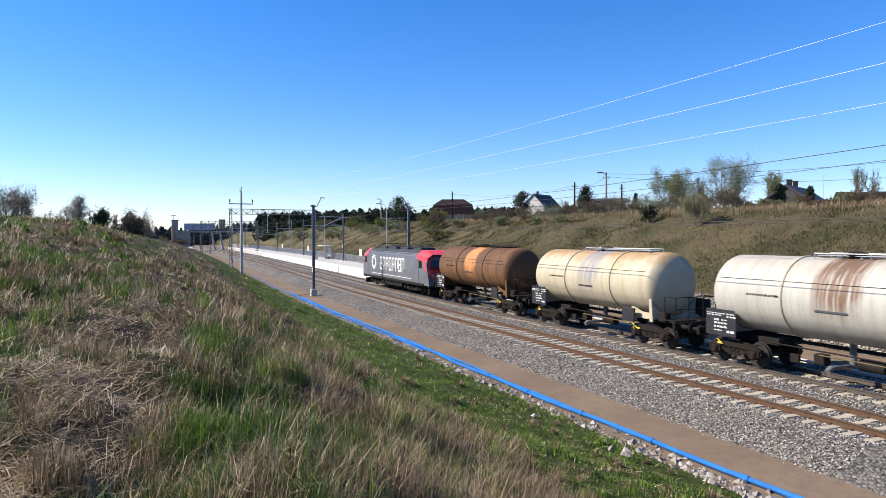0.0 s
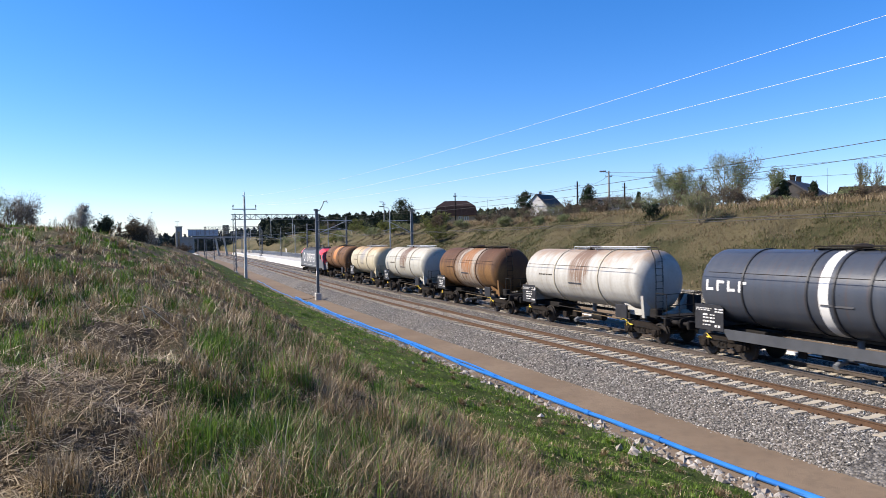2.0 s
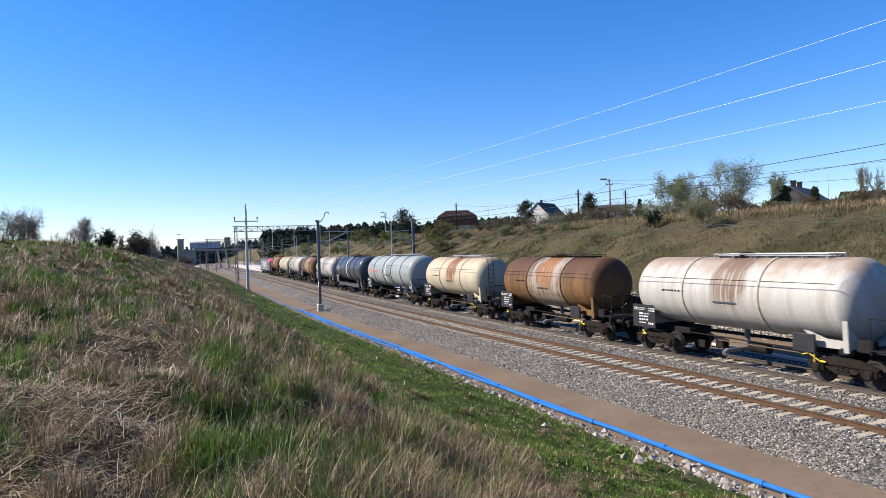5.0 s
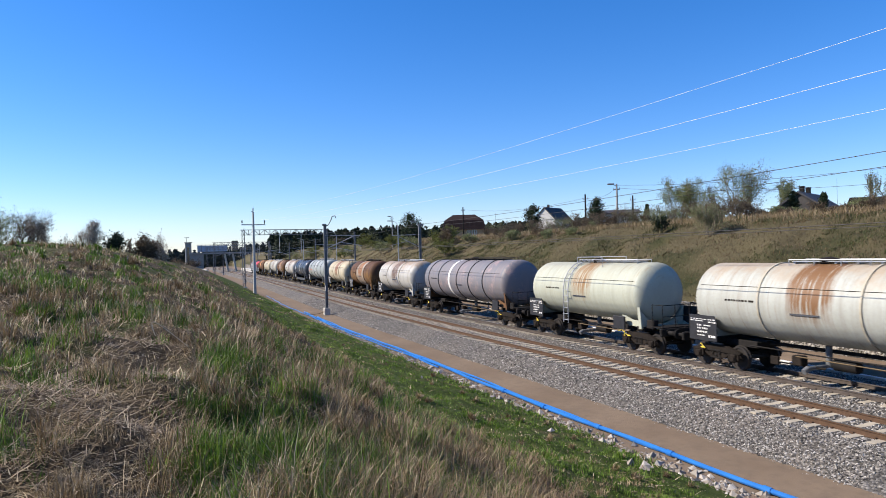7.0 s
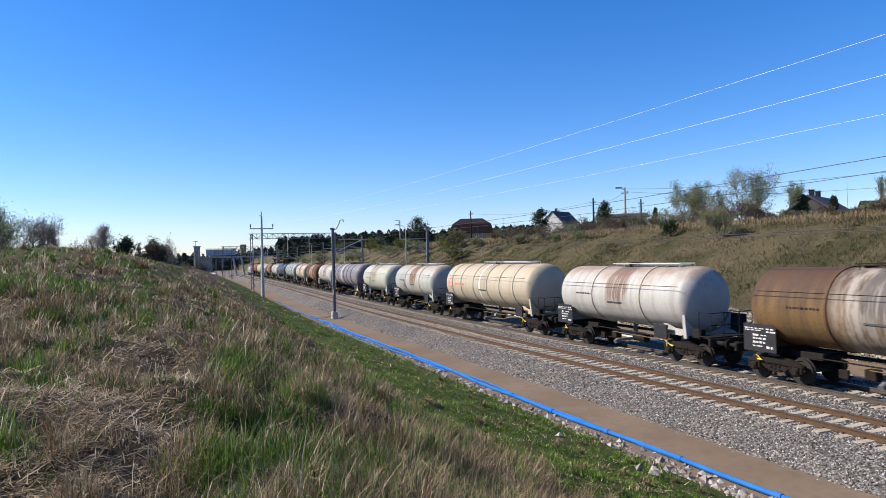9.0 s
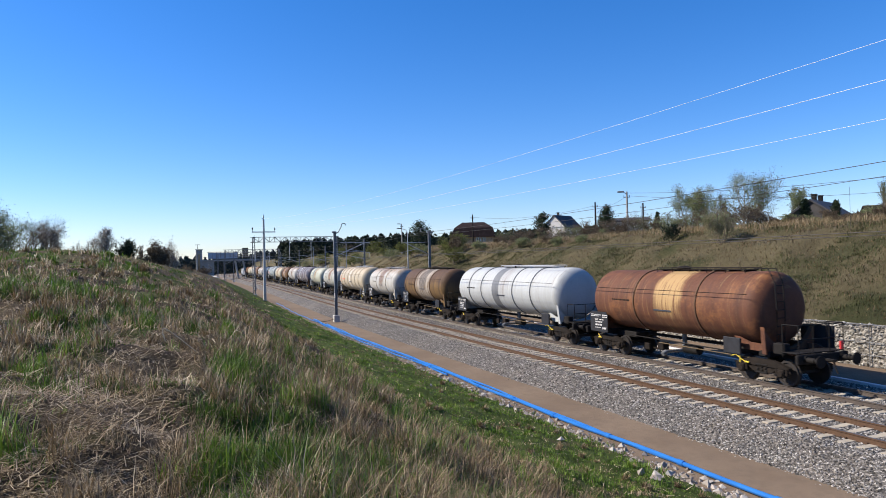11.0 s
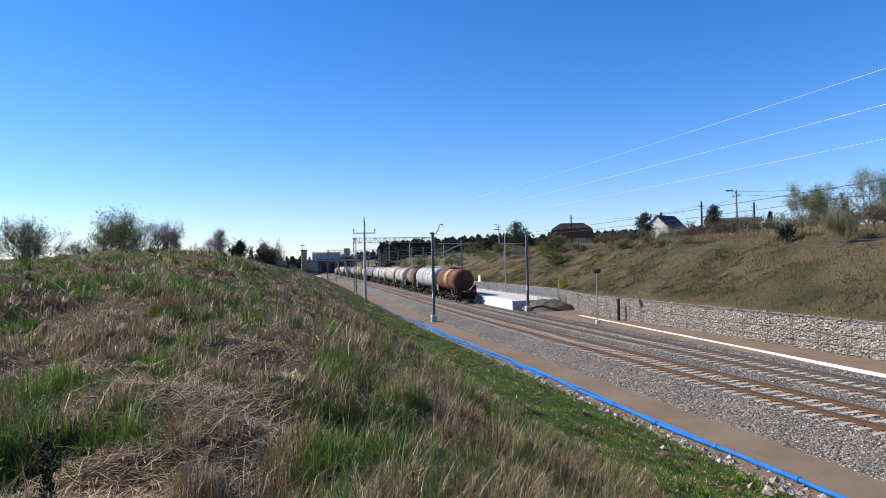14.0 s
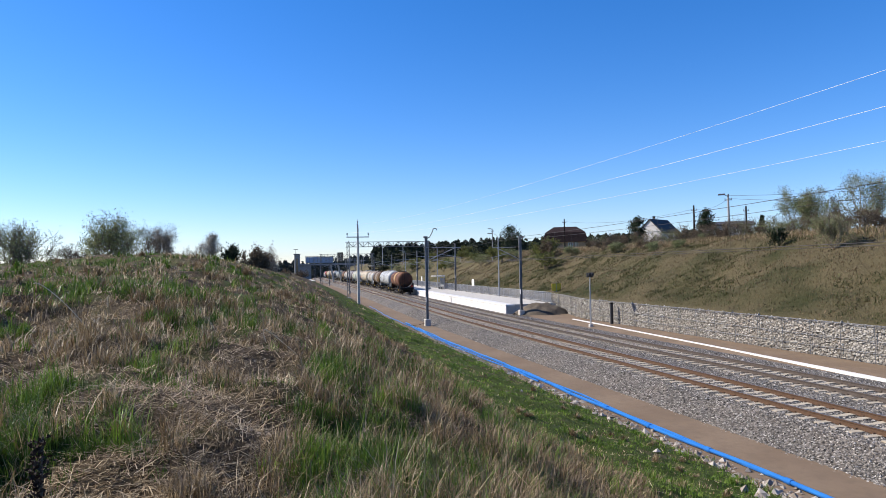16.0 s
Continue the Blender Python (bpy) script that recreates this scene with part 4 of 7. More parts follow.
SPECS = [
    dict(L=14.0, r=1.40, paint=P["brown_orange"], bands=B2, label="rusty brown tank wagon with an orange patch and stained middle", walkm=STEEL_BROWN),
    dict(L=13.1, r=1.42, paint=P["cream_top"], bands=B2, label="cream tank wagon with rust along its top and a grey stain"),
    dict(L=13.3, r=1.42, paint=P["off_white"], bands=B2, label="cream-white tank wagon with dark runs below the hatch"),
    dict(L=13.1, r=1.42, paint=P["brown"], bands=B2, label="brown tank wagon with pale and orange streaks at mid length", walkm=STEEL_BROWN, rear=2.1),
    dict(L=13.8, r=1.42, paint=P["white"], bands=B2, label="white tank wagon with brown runs below the hatch", rear=2.0),
    dict(L=15.1, r=1.46, paint=P["grey_dark"], bands=(0.20, 0.42, 0.50, 0.60, 0.78), bandm=BLACK_PAINT, stripe=(0.47, 0.17, WHITE), skirt=SKIRT_GREY, logo=("letters", WHITE), label="dark blue-grey tank wagon with a white stripe", top=4.2, walkm=STEEL_DARK),
    dict(L=16.5, r=1.48, paint=P["grey_light"], bands=(0.20, 0.42, 0.60, 0.80), bandm=BAND_SHADED, stripe=(0.47, 0.14, WHITE), logo=("ring", LOGO_ORANGE), label="long light grey tank wagon with an orange mark", top=4.25),
    dict(L=13.3, r=1.42, paint=P["cream"], bands=B2, label="cream tank wagon with rust-brown runs below the hatch", rear=2.0),
    dict(L=12.8, r=1.40, paint=P["brown"], bands=B2, label="brown rusty tank wagon with a pale stained middle", walkm=STEEL_BROWN),
    dict(L=13.5, r=1.40, paint=P["white"], bands=B2b, label="off-white tank wagon with grimy bands"),
    dict(L=17.7, r=1.48, paint=P["graffiti"], bands=(0.10, 0.24, 0.48, 0.62, 0.78), bandm=BLACK_PAINT, stripe=(0.38, 0.16, WHITE), label="long faded grey and pink tank wagon with a white stripe", top=4.25, walkm=STEEL_DARK, saddlem=P["brown_orange"]),
    dict(L=13.1, r=1.42, paint=P["pale_green"], bands=(), side_ladder=True, label="pale tank wagon with a side ladder and smooth barrel"),
    dict(L=13.6, r=1.42, paint=P["white_clean"], bands=B2, label="pale tank wagon with a wide rust-brown run at mid length"),
    dict(L=16.8, r=1.48, paint=P["ivory"], bands=(0.12, 0.24, 0.40, 0.56, 0.70, 0.84), stripe=(0.475, 0.10, WHITE), logo=("ring", LOGO_ORANGE), label="long ivory tank wagon with many bands and an orange mark", top=4.25),
    dict(L=13.2, r=1.42, paint=P["white"], bands=B2, label="white tank wagon with rusty top and brown runs"),
    dict(L=13.5, r=1.42, paint=P["brown_dark"], bands=B2, label="dark brown tank wagon with pale grey runs", walkm=STEEL_BROWN),
    dict(L=17.6, r=1.48, paint=P["banded"], bands=(0.16, 0.30, 0.62, 0.78), bandm=GALV_DARK, stripe=(0.45, 0.5, GALV_DARK), label="long white tank wagon with a grey middle band", top=4.25),
    dict(L=14.2, r=1.42, paint=P["rust_last"], bands=B2, label="heavily rusted brown tank wagon at the end of the train", walkm=STEEL_BROWN, rear=2.1, last=True),
]
START = [47.0, 33.0, 19.9, 6.6, -6.5, -20.3, -35.4, -51.9, -65.2, -78.0, -91.5, -109.2, -122.3, -135.9, -152.7, -165.9, -179.4, -197.0]
TRAIN = []
for i, spec in enumerate(SPECS):
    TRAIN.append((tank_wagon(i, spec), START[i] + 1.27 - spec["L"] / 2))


def locomotive():
    """A four-axle electric locomotive, y forward."""
    w = thing("locomotive", "grey electric locomotive with red cab ends and white lettering", "locomotive", "goods train")
    hw = 1.49
    prof = [(-hw, 0.95), (-hw, 3.05), (-hw + 0.14, 3.45), (-0.95, 3.72), (0.95, 3.72), (hw - 0.14, 3.45), (hw, 3.05), (hw, 0.95)]
    body = part("body", Shape().prism(prof, -6.6, 6.6, "y"), LOCO_GREY, w)
    for sg in (1, -1):
        s = Shape()
        n = len(prof)
        sec = []
        for y, f, lift, low in ((6.6, 1.0, 0, 0), (7.9, 0.985, -0.05, 0), (8.75, 0.95, -0.35, -0.0)):
            sec.append([(x * f, y * sg, z + (lift if z > 3 else 0)) for x, z in prof])
        sec.append([(x * 0.90, (9.15 - max(0, z - 1.7) * 0.42) * sg, min(z, 3.3)) for x, z in prof])
        vs = [p for r0 in sec for p in r0]
        fs = [(k * n + i, k * n + (i + 1) % n, (k + 1) * n + (i + 1) % n, (k + 1) * n + i) for k in range(len(sec) - 1) for i in range(n)]
        fs.append(tuple(3 * n + i for i in range(n)))
        s.add(vs, fs)
        cab = part("cab_end", s, LOCO_GREY, w)
        rd = Shape()
        vs = []
        for (y, x0, x1, z0, z1) in ((6.75, 1.50, 0.97, 3.02, 3.735), (7.9, 1.485, 0.96, 2.9, 3.70), (8.77, 1.43, 0.92, 1.95, 3.38), ):
            vs += [(-x0, y * sg, z0), (-x0 + 0.12, y * sg, z0 + 0.42 if z0 > 2.5 else 3.1), (-x1, y * sg, z1), (x1, y * sg, z1), (x0 - 0.12, y * sg, z0 + 0.42 if z0 > 2.5 else 3.1), (x0, y * sg, z0)]
        fs = [(k * 6 + i, k * 6 + i + 1, k * 6 + 7 + i, k * 6 + 6 + i) for k in range(2) for i in range(5)]
        vs = [(x * 1.012, y, z + 0.012) for x, y, z in vs]
        rd.add(vs, fs)
        part("red_cab_roof", rd, RED, cab, "red painted cab roof")
        ft = Shape().add([(-1.3, 9.0 * sg, 1.9), (-0.8, 9.04 * sg, 1.2), (0.8, 9.04 * sg, 1.2), (1.3, 9.0 * sg, 1.9), (1.2, 8.62 * sg, 3.1), (-1.2, 8.62 * sg, 3.1)], [(0, 1, 2, 3, 4, 5)])
        vs = [(x, y + 0.02 * sg, z) for x, y, z in ft.v]
        ft2 = Shape().add(vs + [(x, y - 0.2 * sg, z) for x, y, z in vs], [(0, 1, 2, 3, 4, 5), (6, 7, 8, 9, 10, 11)] + [(i, (i + 1) % 6, 6 + (i + 1) % 6, 6 + i) for i in range(6)])
        part("red_front", ft2, RED, cab, "red cab front")
        part("windscreen", Shape().add([(-1.1, 8.93 * sg + 0.0, 2.25), (1.1, 8.93 * sg, 2.25), (1.02, 8.64 * sg + 0.03 * sg, 3.02), (-1.02, 8.64 * sg + 0.03 * sg, 3.02), (-1.1, 8.6 * sg, 2.25), (1.1, 8.6 * sg, 2.25), (1.02, 8.4 * sg, 3.02), (-1.02, 8.4 * sg, 3.02)], [(0, 1, 2, 3), (4, 5, 6, 7), (0, 1, 5, 4), (1, 2, 6, 5), (2, 3, 7, 6), (3, 0, 4, 7)]), GLASS_DARK, cab)
        for sx in (-1, 1):
            part("side_window", Shape().box((sx * 1.487, 7.55 * sg, 2.62), (0.03, 0.62, 0.62), 0.01), GLASS_DARK, cab)
            part("cab_door", Shape().box((sx * 1.492, 6.95 * sg, 2.05), (0.03, 0.62, 2.1), 0.01), LOCO_GREY, cab)
            part("buffer", shared("buffer", buffer_shape, STEEL_DARK), None, w, m=pose(sx * 0.875, 8.87 * sg, 1.06, 0, 0, 0 if sg > 0 else 180))
            part("headlight", Shape().rod((sx * 0.95, 8.98 * sg, 1.75), (sx * 0.95, 9.06 * sg, 1.75), 0.12, 0.12, 14), GALV, cab)
        part("buffer_beam", Shape().box((0, 8.75 * sg, 1.02), (2.6, 0.35, 0.45), 0.04), STEEL_DARK, w)
        part("snow_plough", Shape().box((0, 8.6 * sg, 0.45), (2.4, 0.25, 0.5), 0.05), STEEL_DARK, w)
        pan = Shape()
        y = 4.6 * sg
        for x in (-0.5, 0.5):
            pan.tube([(x, y - 0.9 * sg, 3.95), (x * 0.8, y + 0.9 * sg, 4.05), (x * 1.2, y - 0.6 * sg, 4.16)], 0.03, 6)
        pan.tube([(-0.95, y - 0.6 * sg, 4.05), (-0.7, y - 0.6 * sg, 4.2), (0.7, y - 0.6 * sg, 4.2), (0.95, y - 0.6 * sg, 4.05)], 0.03, 6)
        part("pantograph", pan, STEEL_DARK, w)
    roof = Shape()
    for y, a, b in ((-4.6, 1.3, 2.0), (-1.7, 1.5, 1.8), (1.6, 1.5, 2.2), (4.6, 1.3, 2.0)):
        roof.box((0, y, 3.8), (a, b, 0.22), 0.04)
    for y in np.arange(-5.5, 5.6, 1.1):
        roof.rod((0.45, y, 3.7), (0.45, y, 4.02), 0.05, 0.03, 8).rod((-0.45, y, 3.7), (-0.45, y, 3.98), 0.05, 0.03, 8)
    roof.rod((0.45, -5.5, 4.02), (0.45, 5.5, 4.02), 0.02, 0.02, 6)
    part("roof_equipment", roof, LOCO_ROOF, w)
    for sx in (-1, 1):
        part("roof_shoulder", Shape().add([(sx * 1.385, -6.6, 3.42), (sx * 1.385, 6.6, 3.42), (sx * 0.95, 6.6, 3.74), (sx * 0.95, -6.6, 3.74), (sx * 1.33, -6.6, 3.38), (sx * 1.33, 6.6, 3.38), (sx * 0.9, 6.6, 3.7), (sx * 0.9, -6.6, 3.7)], [(0, 1, 2, 3), (4, 5, 6, 7), (0, 1, 5, 4), (1, 2, 6, 5), (2, 3, 7, 6), (3, 0, 4, 7)]), LOCO_ROOF, body)
        part("side_sill", Shape().box((sx * 1.46, 0, 1.0), (0.1, 16.6, 0.22), 0.02), STEEL_DARK, body)
        lt = Shape()
        y = 3.2
        for k in range(8):
            lt.box((0, y, 2.35), (0.012, 0.13, 1.0), 0)
            lt.box((0, y - 0.25, 2.8), (0.012, 0.36, 0.13), 0)
            if k % 2 == 0:
                lt.box((0, y - 0.25, 2.35), (0.012, 0.34, 0.12), 0)
            lt.box((0, y - 0.48, 2.45 if k % 3 else 2.35), (0.012, 0.12, 0.7 if k % 3 else 1.0), 0)
            if k % 3 == 0:
                lt.box((0, y - 0.25, 1.92), (0.012, 0.36, 0.13), 0)
            y -= 0.78
        for k in range(9):
            a = k * 0.7
            lt.box((0, 5.0 + 0.5 * math.cos(a), 2.4 + 0.45 * math.sin(a)), (0.012, 0.3, 0.26), 0)
        part("lettering", lt, WHITE, body, "large white mark of plain shapes", pose(sx * 1.497, -0.7, -0.45) @ Matrix.Diagonal((1, 1.12, 1.2, 1)))
        eq = Shape()
        for y0 in np.arange(-2.4, 2.5, 0.8):
            eq.box((sx * 1.2, y0, 0.68), (0.3, 0.7, 0.42), 0.04)
        part("equipment_box", eq, STEEL_DARK, w)
        part("white_lining", Shape().box((sx * 1.5, 0, 1.36), (0.01, 11.0, 0.05), 0), WHITE, body)
    for y in (-4.75, 4.75):
        b = part("bogie", Shape().box((0, 0, 0.78), (1.7, 3.6, 0.3), 0.05), STEEL_DARK, w, m=pose(0, y, 0))
        for d in (-1.5, 1.5):
            part("wheelset", shared("wheelset", wheelset, WHEEL), None, b, m=pose(0, d, 0.1))
        for x in (-1.08, 1.08):
            part("side_frame", Shape().prism([(-2.2, 0.5), (-2.1, 0.8), (-0.8, 0.62), (0.8, 0.62), (2.1, 0.8), (2.2, 0.5), (1.0, 0.38), (-1.0, 0.38)], x - 0.07, x + 0.07, "x"), STEEL_DARK, b)
            for d in (-1.5, 1.5):
                part("axle_box", shared("axle_box", axle_box, STEEL_BROWN), None, b, m=pose(x * 1.07, d, 0.05, 0, 0, 0 if x < 0 else 180))
            for d in (-0.4, 0.4):
                part("damper", Shape().rod((x * 1.1, d, 0.5), (x * 1.1, d, 1.1), 0.09, 0.09, 10), STEEL_BROWN, b)
    return w


TRAIN.append((locomotive(), 67.0 - 9.3))

# ---- beside the line ----
def lx(u, y):
    return u + float(bend(y))


def contact_arm(parent, m, reach, z, side):
    """A bracket arm that holds the wires over a track, reaching to +x when side is 1."""
    s = Shape()
    s.rod((0, 0, z + 1.4), (side * reach, 0, z + 1.35), 0.03, 0.03, 8)
    s.rod((0, 0, z + 0.1), (side * reach * 0.85, 0, z + 1.35), 0.035, 0.035, 8)
    s.rod((side * reach * 0.45, 0, z + 0.72), (side * reach * 1.05, 0, z + 0.35), 0.022, 0.022, 8)
    s.rod((side * reach * 0.98, 0, z + 0.4), (side * reach, 0, z), 0.015, 0.015, 6)
    arm = part("bracket_arm", s, GALV, parent, m=m)
    ins = Shape()
    for zz in (z + 1.4, z + 0.15):
        for k in range(4):
            ins.lathe([(0, 0.04), (0.02, 0.075), (0.05, 0.04)], 10, (side * (0.25 + 0.07 * k), 0, zz + (0.1 + 0.06 * k if zz < z + 1 else 0)), "x")
    part("insulator", ins, STEEL_BROWN, arm)
    return arm


def mast(x, y, z0, h, label, group="catenary masts", arm=0, horn=False, wide=0.22, base=True):
    w = thing("catenary_mast", label, "mast", group, m=pose(x, y, z0))
    s = Shape()
    a, b = wide / 2, wide / 2 * 0.75
    for sx in (-1, 1):
        s.box((sx * a, 0, h / 2), (0.035, b * 2, h), 0.006)
    s.box((0, 0, h / 2), (a * 2, 0.03, h), 0.0)
    part("post", s, GALV_DARK, w)
    if base:
        part("foundation", Shape().box((0, 0, 0.18), (0.55, 0.55, 0.75), 0.05), CONCRETE, w)
    if arm:
        contact_arm(w, pose(0, 0, -z0), abs(arm), 5.35, 1 if arm > 0 else -1)
    if horn:
        part("horn", Shape().tube([(0, 0, h - 0.1), (0.35, 0, h + 0.05), (0.6, 0, h + 0.5), (0.72, 0, h + 0.85), (1.0, 0, h + 0.9), (1.05, 0, h + 0.7)], 0.045, 8).box((-0.05, 0, h + 0.05), (0.4, 0.2, 0.18), 0.03), GALV_DARK, w)
    part("number_plate", Shape().box((-0.12, -0.12, 2.4), (0.02, 0.16, 0.5), 0.004), WHITE, w, "small white plate")
    return w


mast_b = mast(14.2, 62.7, -0.62, 8.3, "grey steel catenary mast with a hooked top beside the track", arm=3.4, horn=True)
part("earth_cable", Shape().tube([(0.1, -0.1, 0.3), (-0.9, -0.3, 0.06), (-1.9, -0.6, 0.02)], 0.02, 6), STEEL_DARK, mast_b)
mast_d = mast(24.4, 64.5, -0.2, 8.0, "dull grey steel catenary mast at the platform end", arm=-3.0)
part("top_bracket", Shape().tube([(0, 0, 7.9), (-0.5, 0, 8.3), (-0.9, 0, 8.35)], 0.05, 8).box((0.1, 0, 7.95), (0.6, 0.25, 0.2), 0.03).rod((-0.9, 0, 8.4), (-0.9, 0, 8.0), 0.06, 0.04, 8), GALV_DARK, mast_d)
for y in (155.0, 235.0, 300.0):
    mast(lx(13.4, y), y, -0.7, 8.0, "grey steel catenary mast beside the track", arm=3.9)
for y in (111.8, 150.0, 190.0, 230.0, 270.0):
    mast(lx(28.4, y), y, 0.76, 8.0, "grey steel catenary mast at the back of the platform", arm=-6.8 if y < 120 else -6.0, base=False)


def lamp_post(x, y, z0, h, reach):
    w = thing("lamp_post", "slim grey steel platform lamp with a curved arm", "lamp post", "platform lamps", m=pose(x, y, z0))
    part("pole", Shape().rod((0, 0, 0), (0, 0, h), 0.10, 0.06, 10), GALV, w)
    part("arm", Shape().tube([(0, 0, h - 0.05), (-0.3 * reach, 0, h + 0.35), (-reach, 0, h + 0.5)], 0.035, 8), GALV, w)
    part("lamp_head", Shape().box((-reach - 0.25, 0, h + 0.52), (0.65, 0.26, 0.12), 0.04), GALV_DARK, w)
    return w


lamp_post(lx(28.4, 86.2), 86.2, 0.76, 8.0, 0.9)
lamp_post(lx(28.6, 128.0), 128.0, 0.76, 8.0, 0.9)
lamp_post(lx(28.6, 168.0), 168.0, 0.76, 8.0, 0.9)


def power_pole(x, y, z0, h):
    w = thing("power_pole", "tall pale concrete power-line pole with a crossarm", "utility pole", m=pose(x, y, z0))
    part("pole", Shape().rod((0, 0, -0.3), (0, 0, h - 0.8), 0.24, 0.13, 12), CONCRETE, w)
    part("crossarm", Shape().box((0, 0, h - 2.6), (3.3, 0.12, 0.14), 0.02), GALV, w)
    for x0, z in ((-1.55, h - 2.55), (1.55, h - 2.55), (0, h - 0.8)):
        s = Shape().rod((x0, 0, z), (x0, 0, z + 0.25), 0.03, 0.03, 8)
        for k in range(3):
            s.lathe([(0, 0.05), (0.05, 0.11), (0.12, 0.05)], 10, (x0, 0, z + 0.22 + 0.12 * k), "z")
        part("insulator", s, STEEL_BROWN if z < h - 1 else GALV, w)
    part("top_spike", Shape().rod((0, 0, h - 0.9), (0, 0, h), 0.05, 0.02, 8).box((-0.12, 0, h - 0.7), (0.3, 0.08, 0.08), 0.01), GALV, w)
    return w


power_pole(12.1, 98.7, -0.6, 12.7)


def portal(y, u0, u1, z0, z1, h):
    w = thing("signal_gantry", "grey steel lattice portal spanning the tracks", "gantry", "gantries")
    xa, xb = lx(u0, y), lx(u1, y)
    for x, zb in ((xa, z0), (xb, z1)):
        s = Shape()
        for d in (-0.2, 0.2):
            s.box((x + d, y, (zb + h) / 2), (0.12, 0.18, h - zb), 0.01)
        for k, z in enumerate(np.arange(zb + 0.4, h - 0.5, 0.8)):
            s.rod((x - 0.2, y, z), (x + 0.2, y, z + 0.8), 0.03, 0.03, 6)
        part("leg", s, GALV_DARK, w)
        part("foundation", Shape().box((x, y, zb), (0.9, 0.8, 0.7), 0.05), CONCRETE, w)
    b = Shape()
    for z in (h, h - 0.9):
        for d in (-0.3, 0.3):
            b.rod((xa - 0.5, y + d, z), (xb + 0.5, y + d, z), 0.05, 0.05, 6)
    n = int((xb - xa) / 0.9)
    for k in range(n + 1):
        x = xa + (xb - xa) * k / n
        for d in (-0.3, 0.3):
            b.rod((x, y + d, h), (x, y + d, h - 0.9), 0.03, 0.03, 5)
            if k < n:
                b.rod((x, y + d, h - 0.9 * (k % 2)), (x + (xb - xa) / n, y + d, h - 0.9 * ((k + 1) % 2)), 0.03, 0.03, 5)
    part("lattice_beam", b, GALV_DARK, w)
    for u in (T1, T2):
        part("drop_arm", Shape().rod((lx(u, y), y, h - 0.9), (lx(u, y), y, 5.6), 0.05, 0.05, 6).rod((lx(u, y) - 0.9, y, 5.9), (lx(u, y) + 0.2, y, 5.5), 0.025, 0.025, 6), GALV, w)
    return w


portal(124.6, 11.0, 26.0, -0.7, 0.76, 9.8)
portal(199.3, 9.0, 24.0, -0.7, 0.76, 9.3)
portal(262.0, 9.5, 25.0, -0.7, 0.76, 9.0)

sig = thing("signal_post", "slim white signal post with a black twin lamp head", "signal", m=pose(24.75, 49.8, -0.16))
part("post", Shape().rod((0, 0, -0.1), (0, 0, 4.0), 0.055, 0.045, 10), GALV, sig)
part("base", Shape().box((0, 0, 0.05), (0.3, 0.3, 0.3), 0.03), CONCRETE, sig)
part("lamp_head", Shape().box((-0.13, 0, 4.15), (0.26, 0.22, 0.36), 0.03).box((0.15, 0, 4.15), (0.26, 0.22, 0.36), 0.03).rod((-0.13, -0.1, 4.18), (-0.13, -0.3, 4.18), 0.1, 0.1, 10).rod((0.15, -0.1, 4.18), (0.15, -0.3, 4.18), 0.1, 0.1, 10), BLACK_PAINT, sig)
mk = thing("marker_post", "black wooden post in front of the stone wall", "post", m=pose(27.25, 51.0, -0.2))
part("post", Shape().box((0, 0, 0.85), (0.2, 0.2, 1.75), 0.02), BLACK_PAINT, mk)
part("cap", Shape().box((0, 0, 1.75), (0.26, 0.26, 0.08), 0.02), STEEL_DARK, mk)
sg = thing("warning_sign", "small yellow warning sign on a thin post by the fence", "sign", m=pose(30.9, 70.5, 1.2))
part("post", Shape().rod((0, 0, -0.6), (0, 0, 1.6), 0.03, 0.03, 8), GALV, sg)
part("board", Shape().prism([(-0.55, 0.75), (0.55, 0.75), (0.55, 1.55), (-0.55, 1.55)], -0.02, 0.02, "y"), YELLOW, sg)


# ---- wires ----
def wire(name, label, pts, r, material):
    return solid(name, Shape().pipe(pts, r, 5), material, label, "overhead wire", "overhead wires")


def sagged(y0, y1, z0, z1, sag, u, n=24, straight=False):
    out = []
    for i in range(n + 1):
        t = i / n
        y = y0 + (y1 - y0) * t
        out.append((u if straight else lx(u, y), y, z0 + (z1 - z0) * t - 4 * sag * t * (1 - t)))
    return out


for x, z0, z1, sag in ((12.1, 11.7, 11.4, 2.9), (10.55, 10.4, 10.2, 2.78), (13.65, 10.4, 10.2, 2.78)):
    wire("power_line", "bare power-line wire with the sun's glint in its colour", sagged(-80, 98.7, z0, z1, sag, x, 30, True), 0.0045, WIRE_GLINT)
SPANS = [(-50, 8), (8, 63), (63, 124.6), (124.6, 155), (155, 199.3), (199.3, 262)]
for u, mat_, zm in ((T1, WIRE, 7.25), (T2, WIRE, 7.35)):
    pts = []
    for a, b in SPANS:
        pts += sagged(a, b, zm, zm, 0.35, u, 12)[:-1]
    wire("messenger_wire", "carrier wire above the track", pts, 0.010, mat_)
    wire("contact_wire", "dark contact wire above the track", [(lx(u, y), y, 5.32) for y in np.arange(-50, 300, 5.0)], 0.012, WIRE)
    dr = Shape()
    for y in np.arange(-20, 124, 6.0):
        dr.rod((lx(u, y), y, 5.32), (lx(u, y), y, 7.0), 0.005, 0.005, 4, False)
    tagged(solid("dropper_wires", dr, WIRE, "thin droppers between carrier and contact wire", "overhead wire"), kind="stuff")
wire("span_wire", "thin cross wire between two masts", [(14.3, 62.7, 7.3), (22, 88, 7.9), (lx(28.4, 111.8), 111.8, 8.5)], 0.012, WIRE)


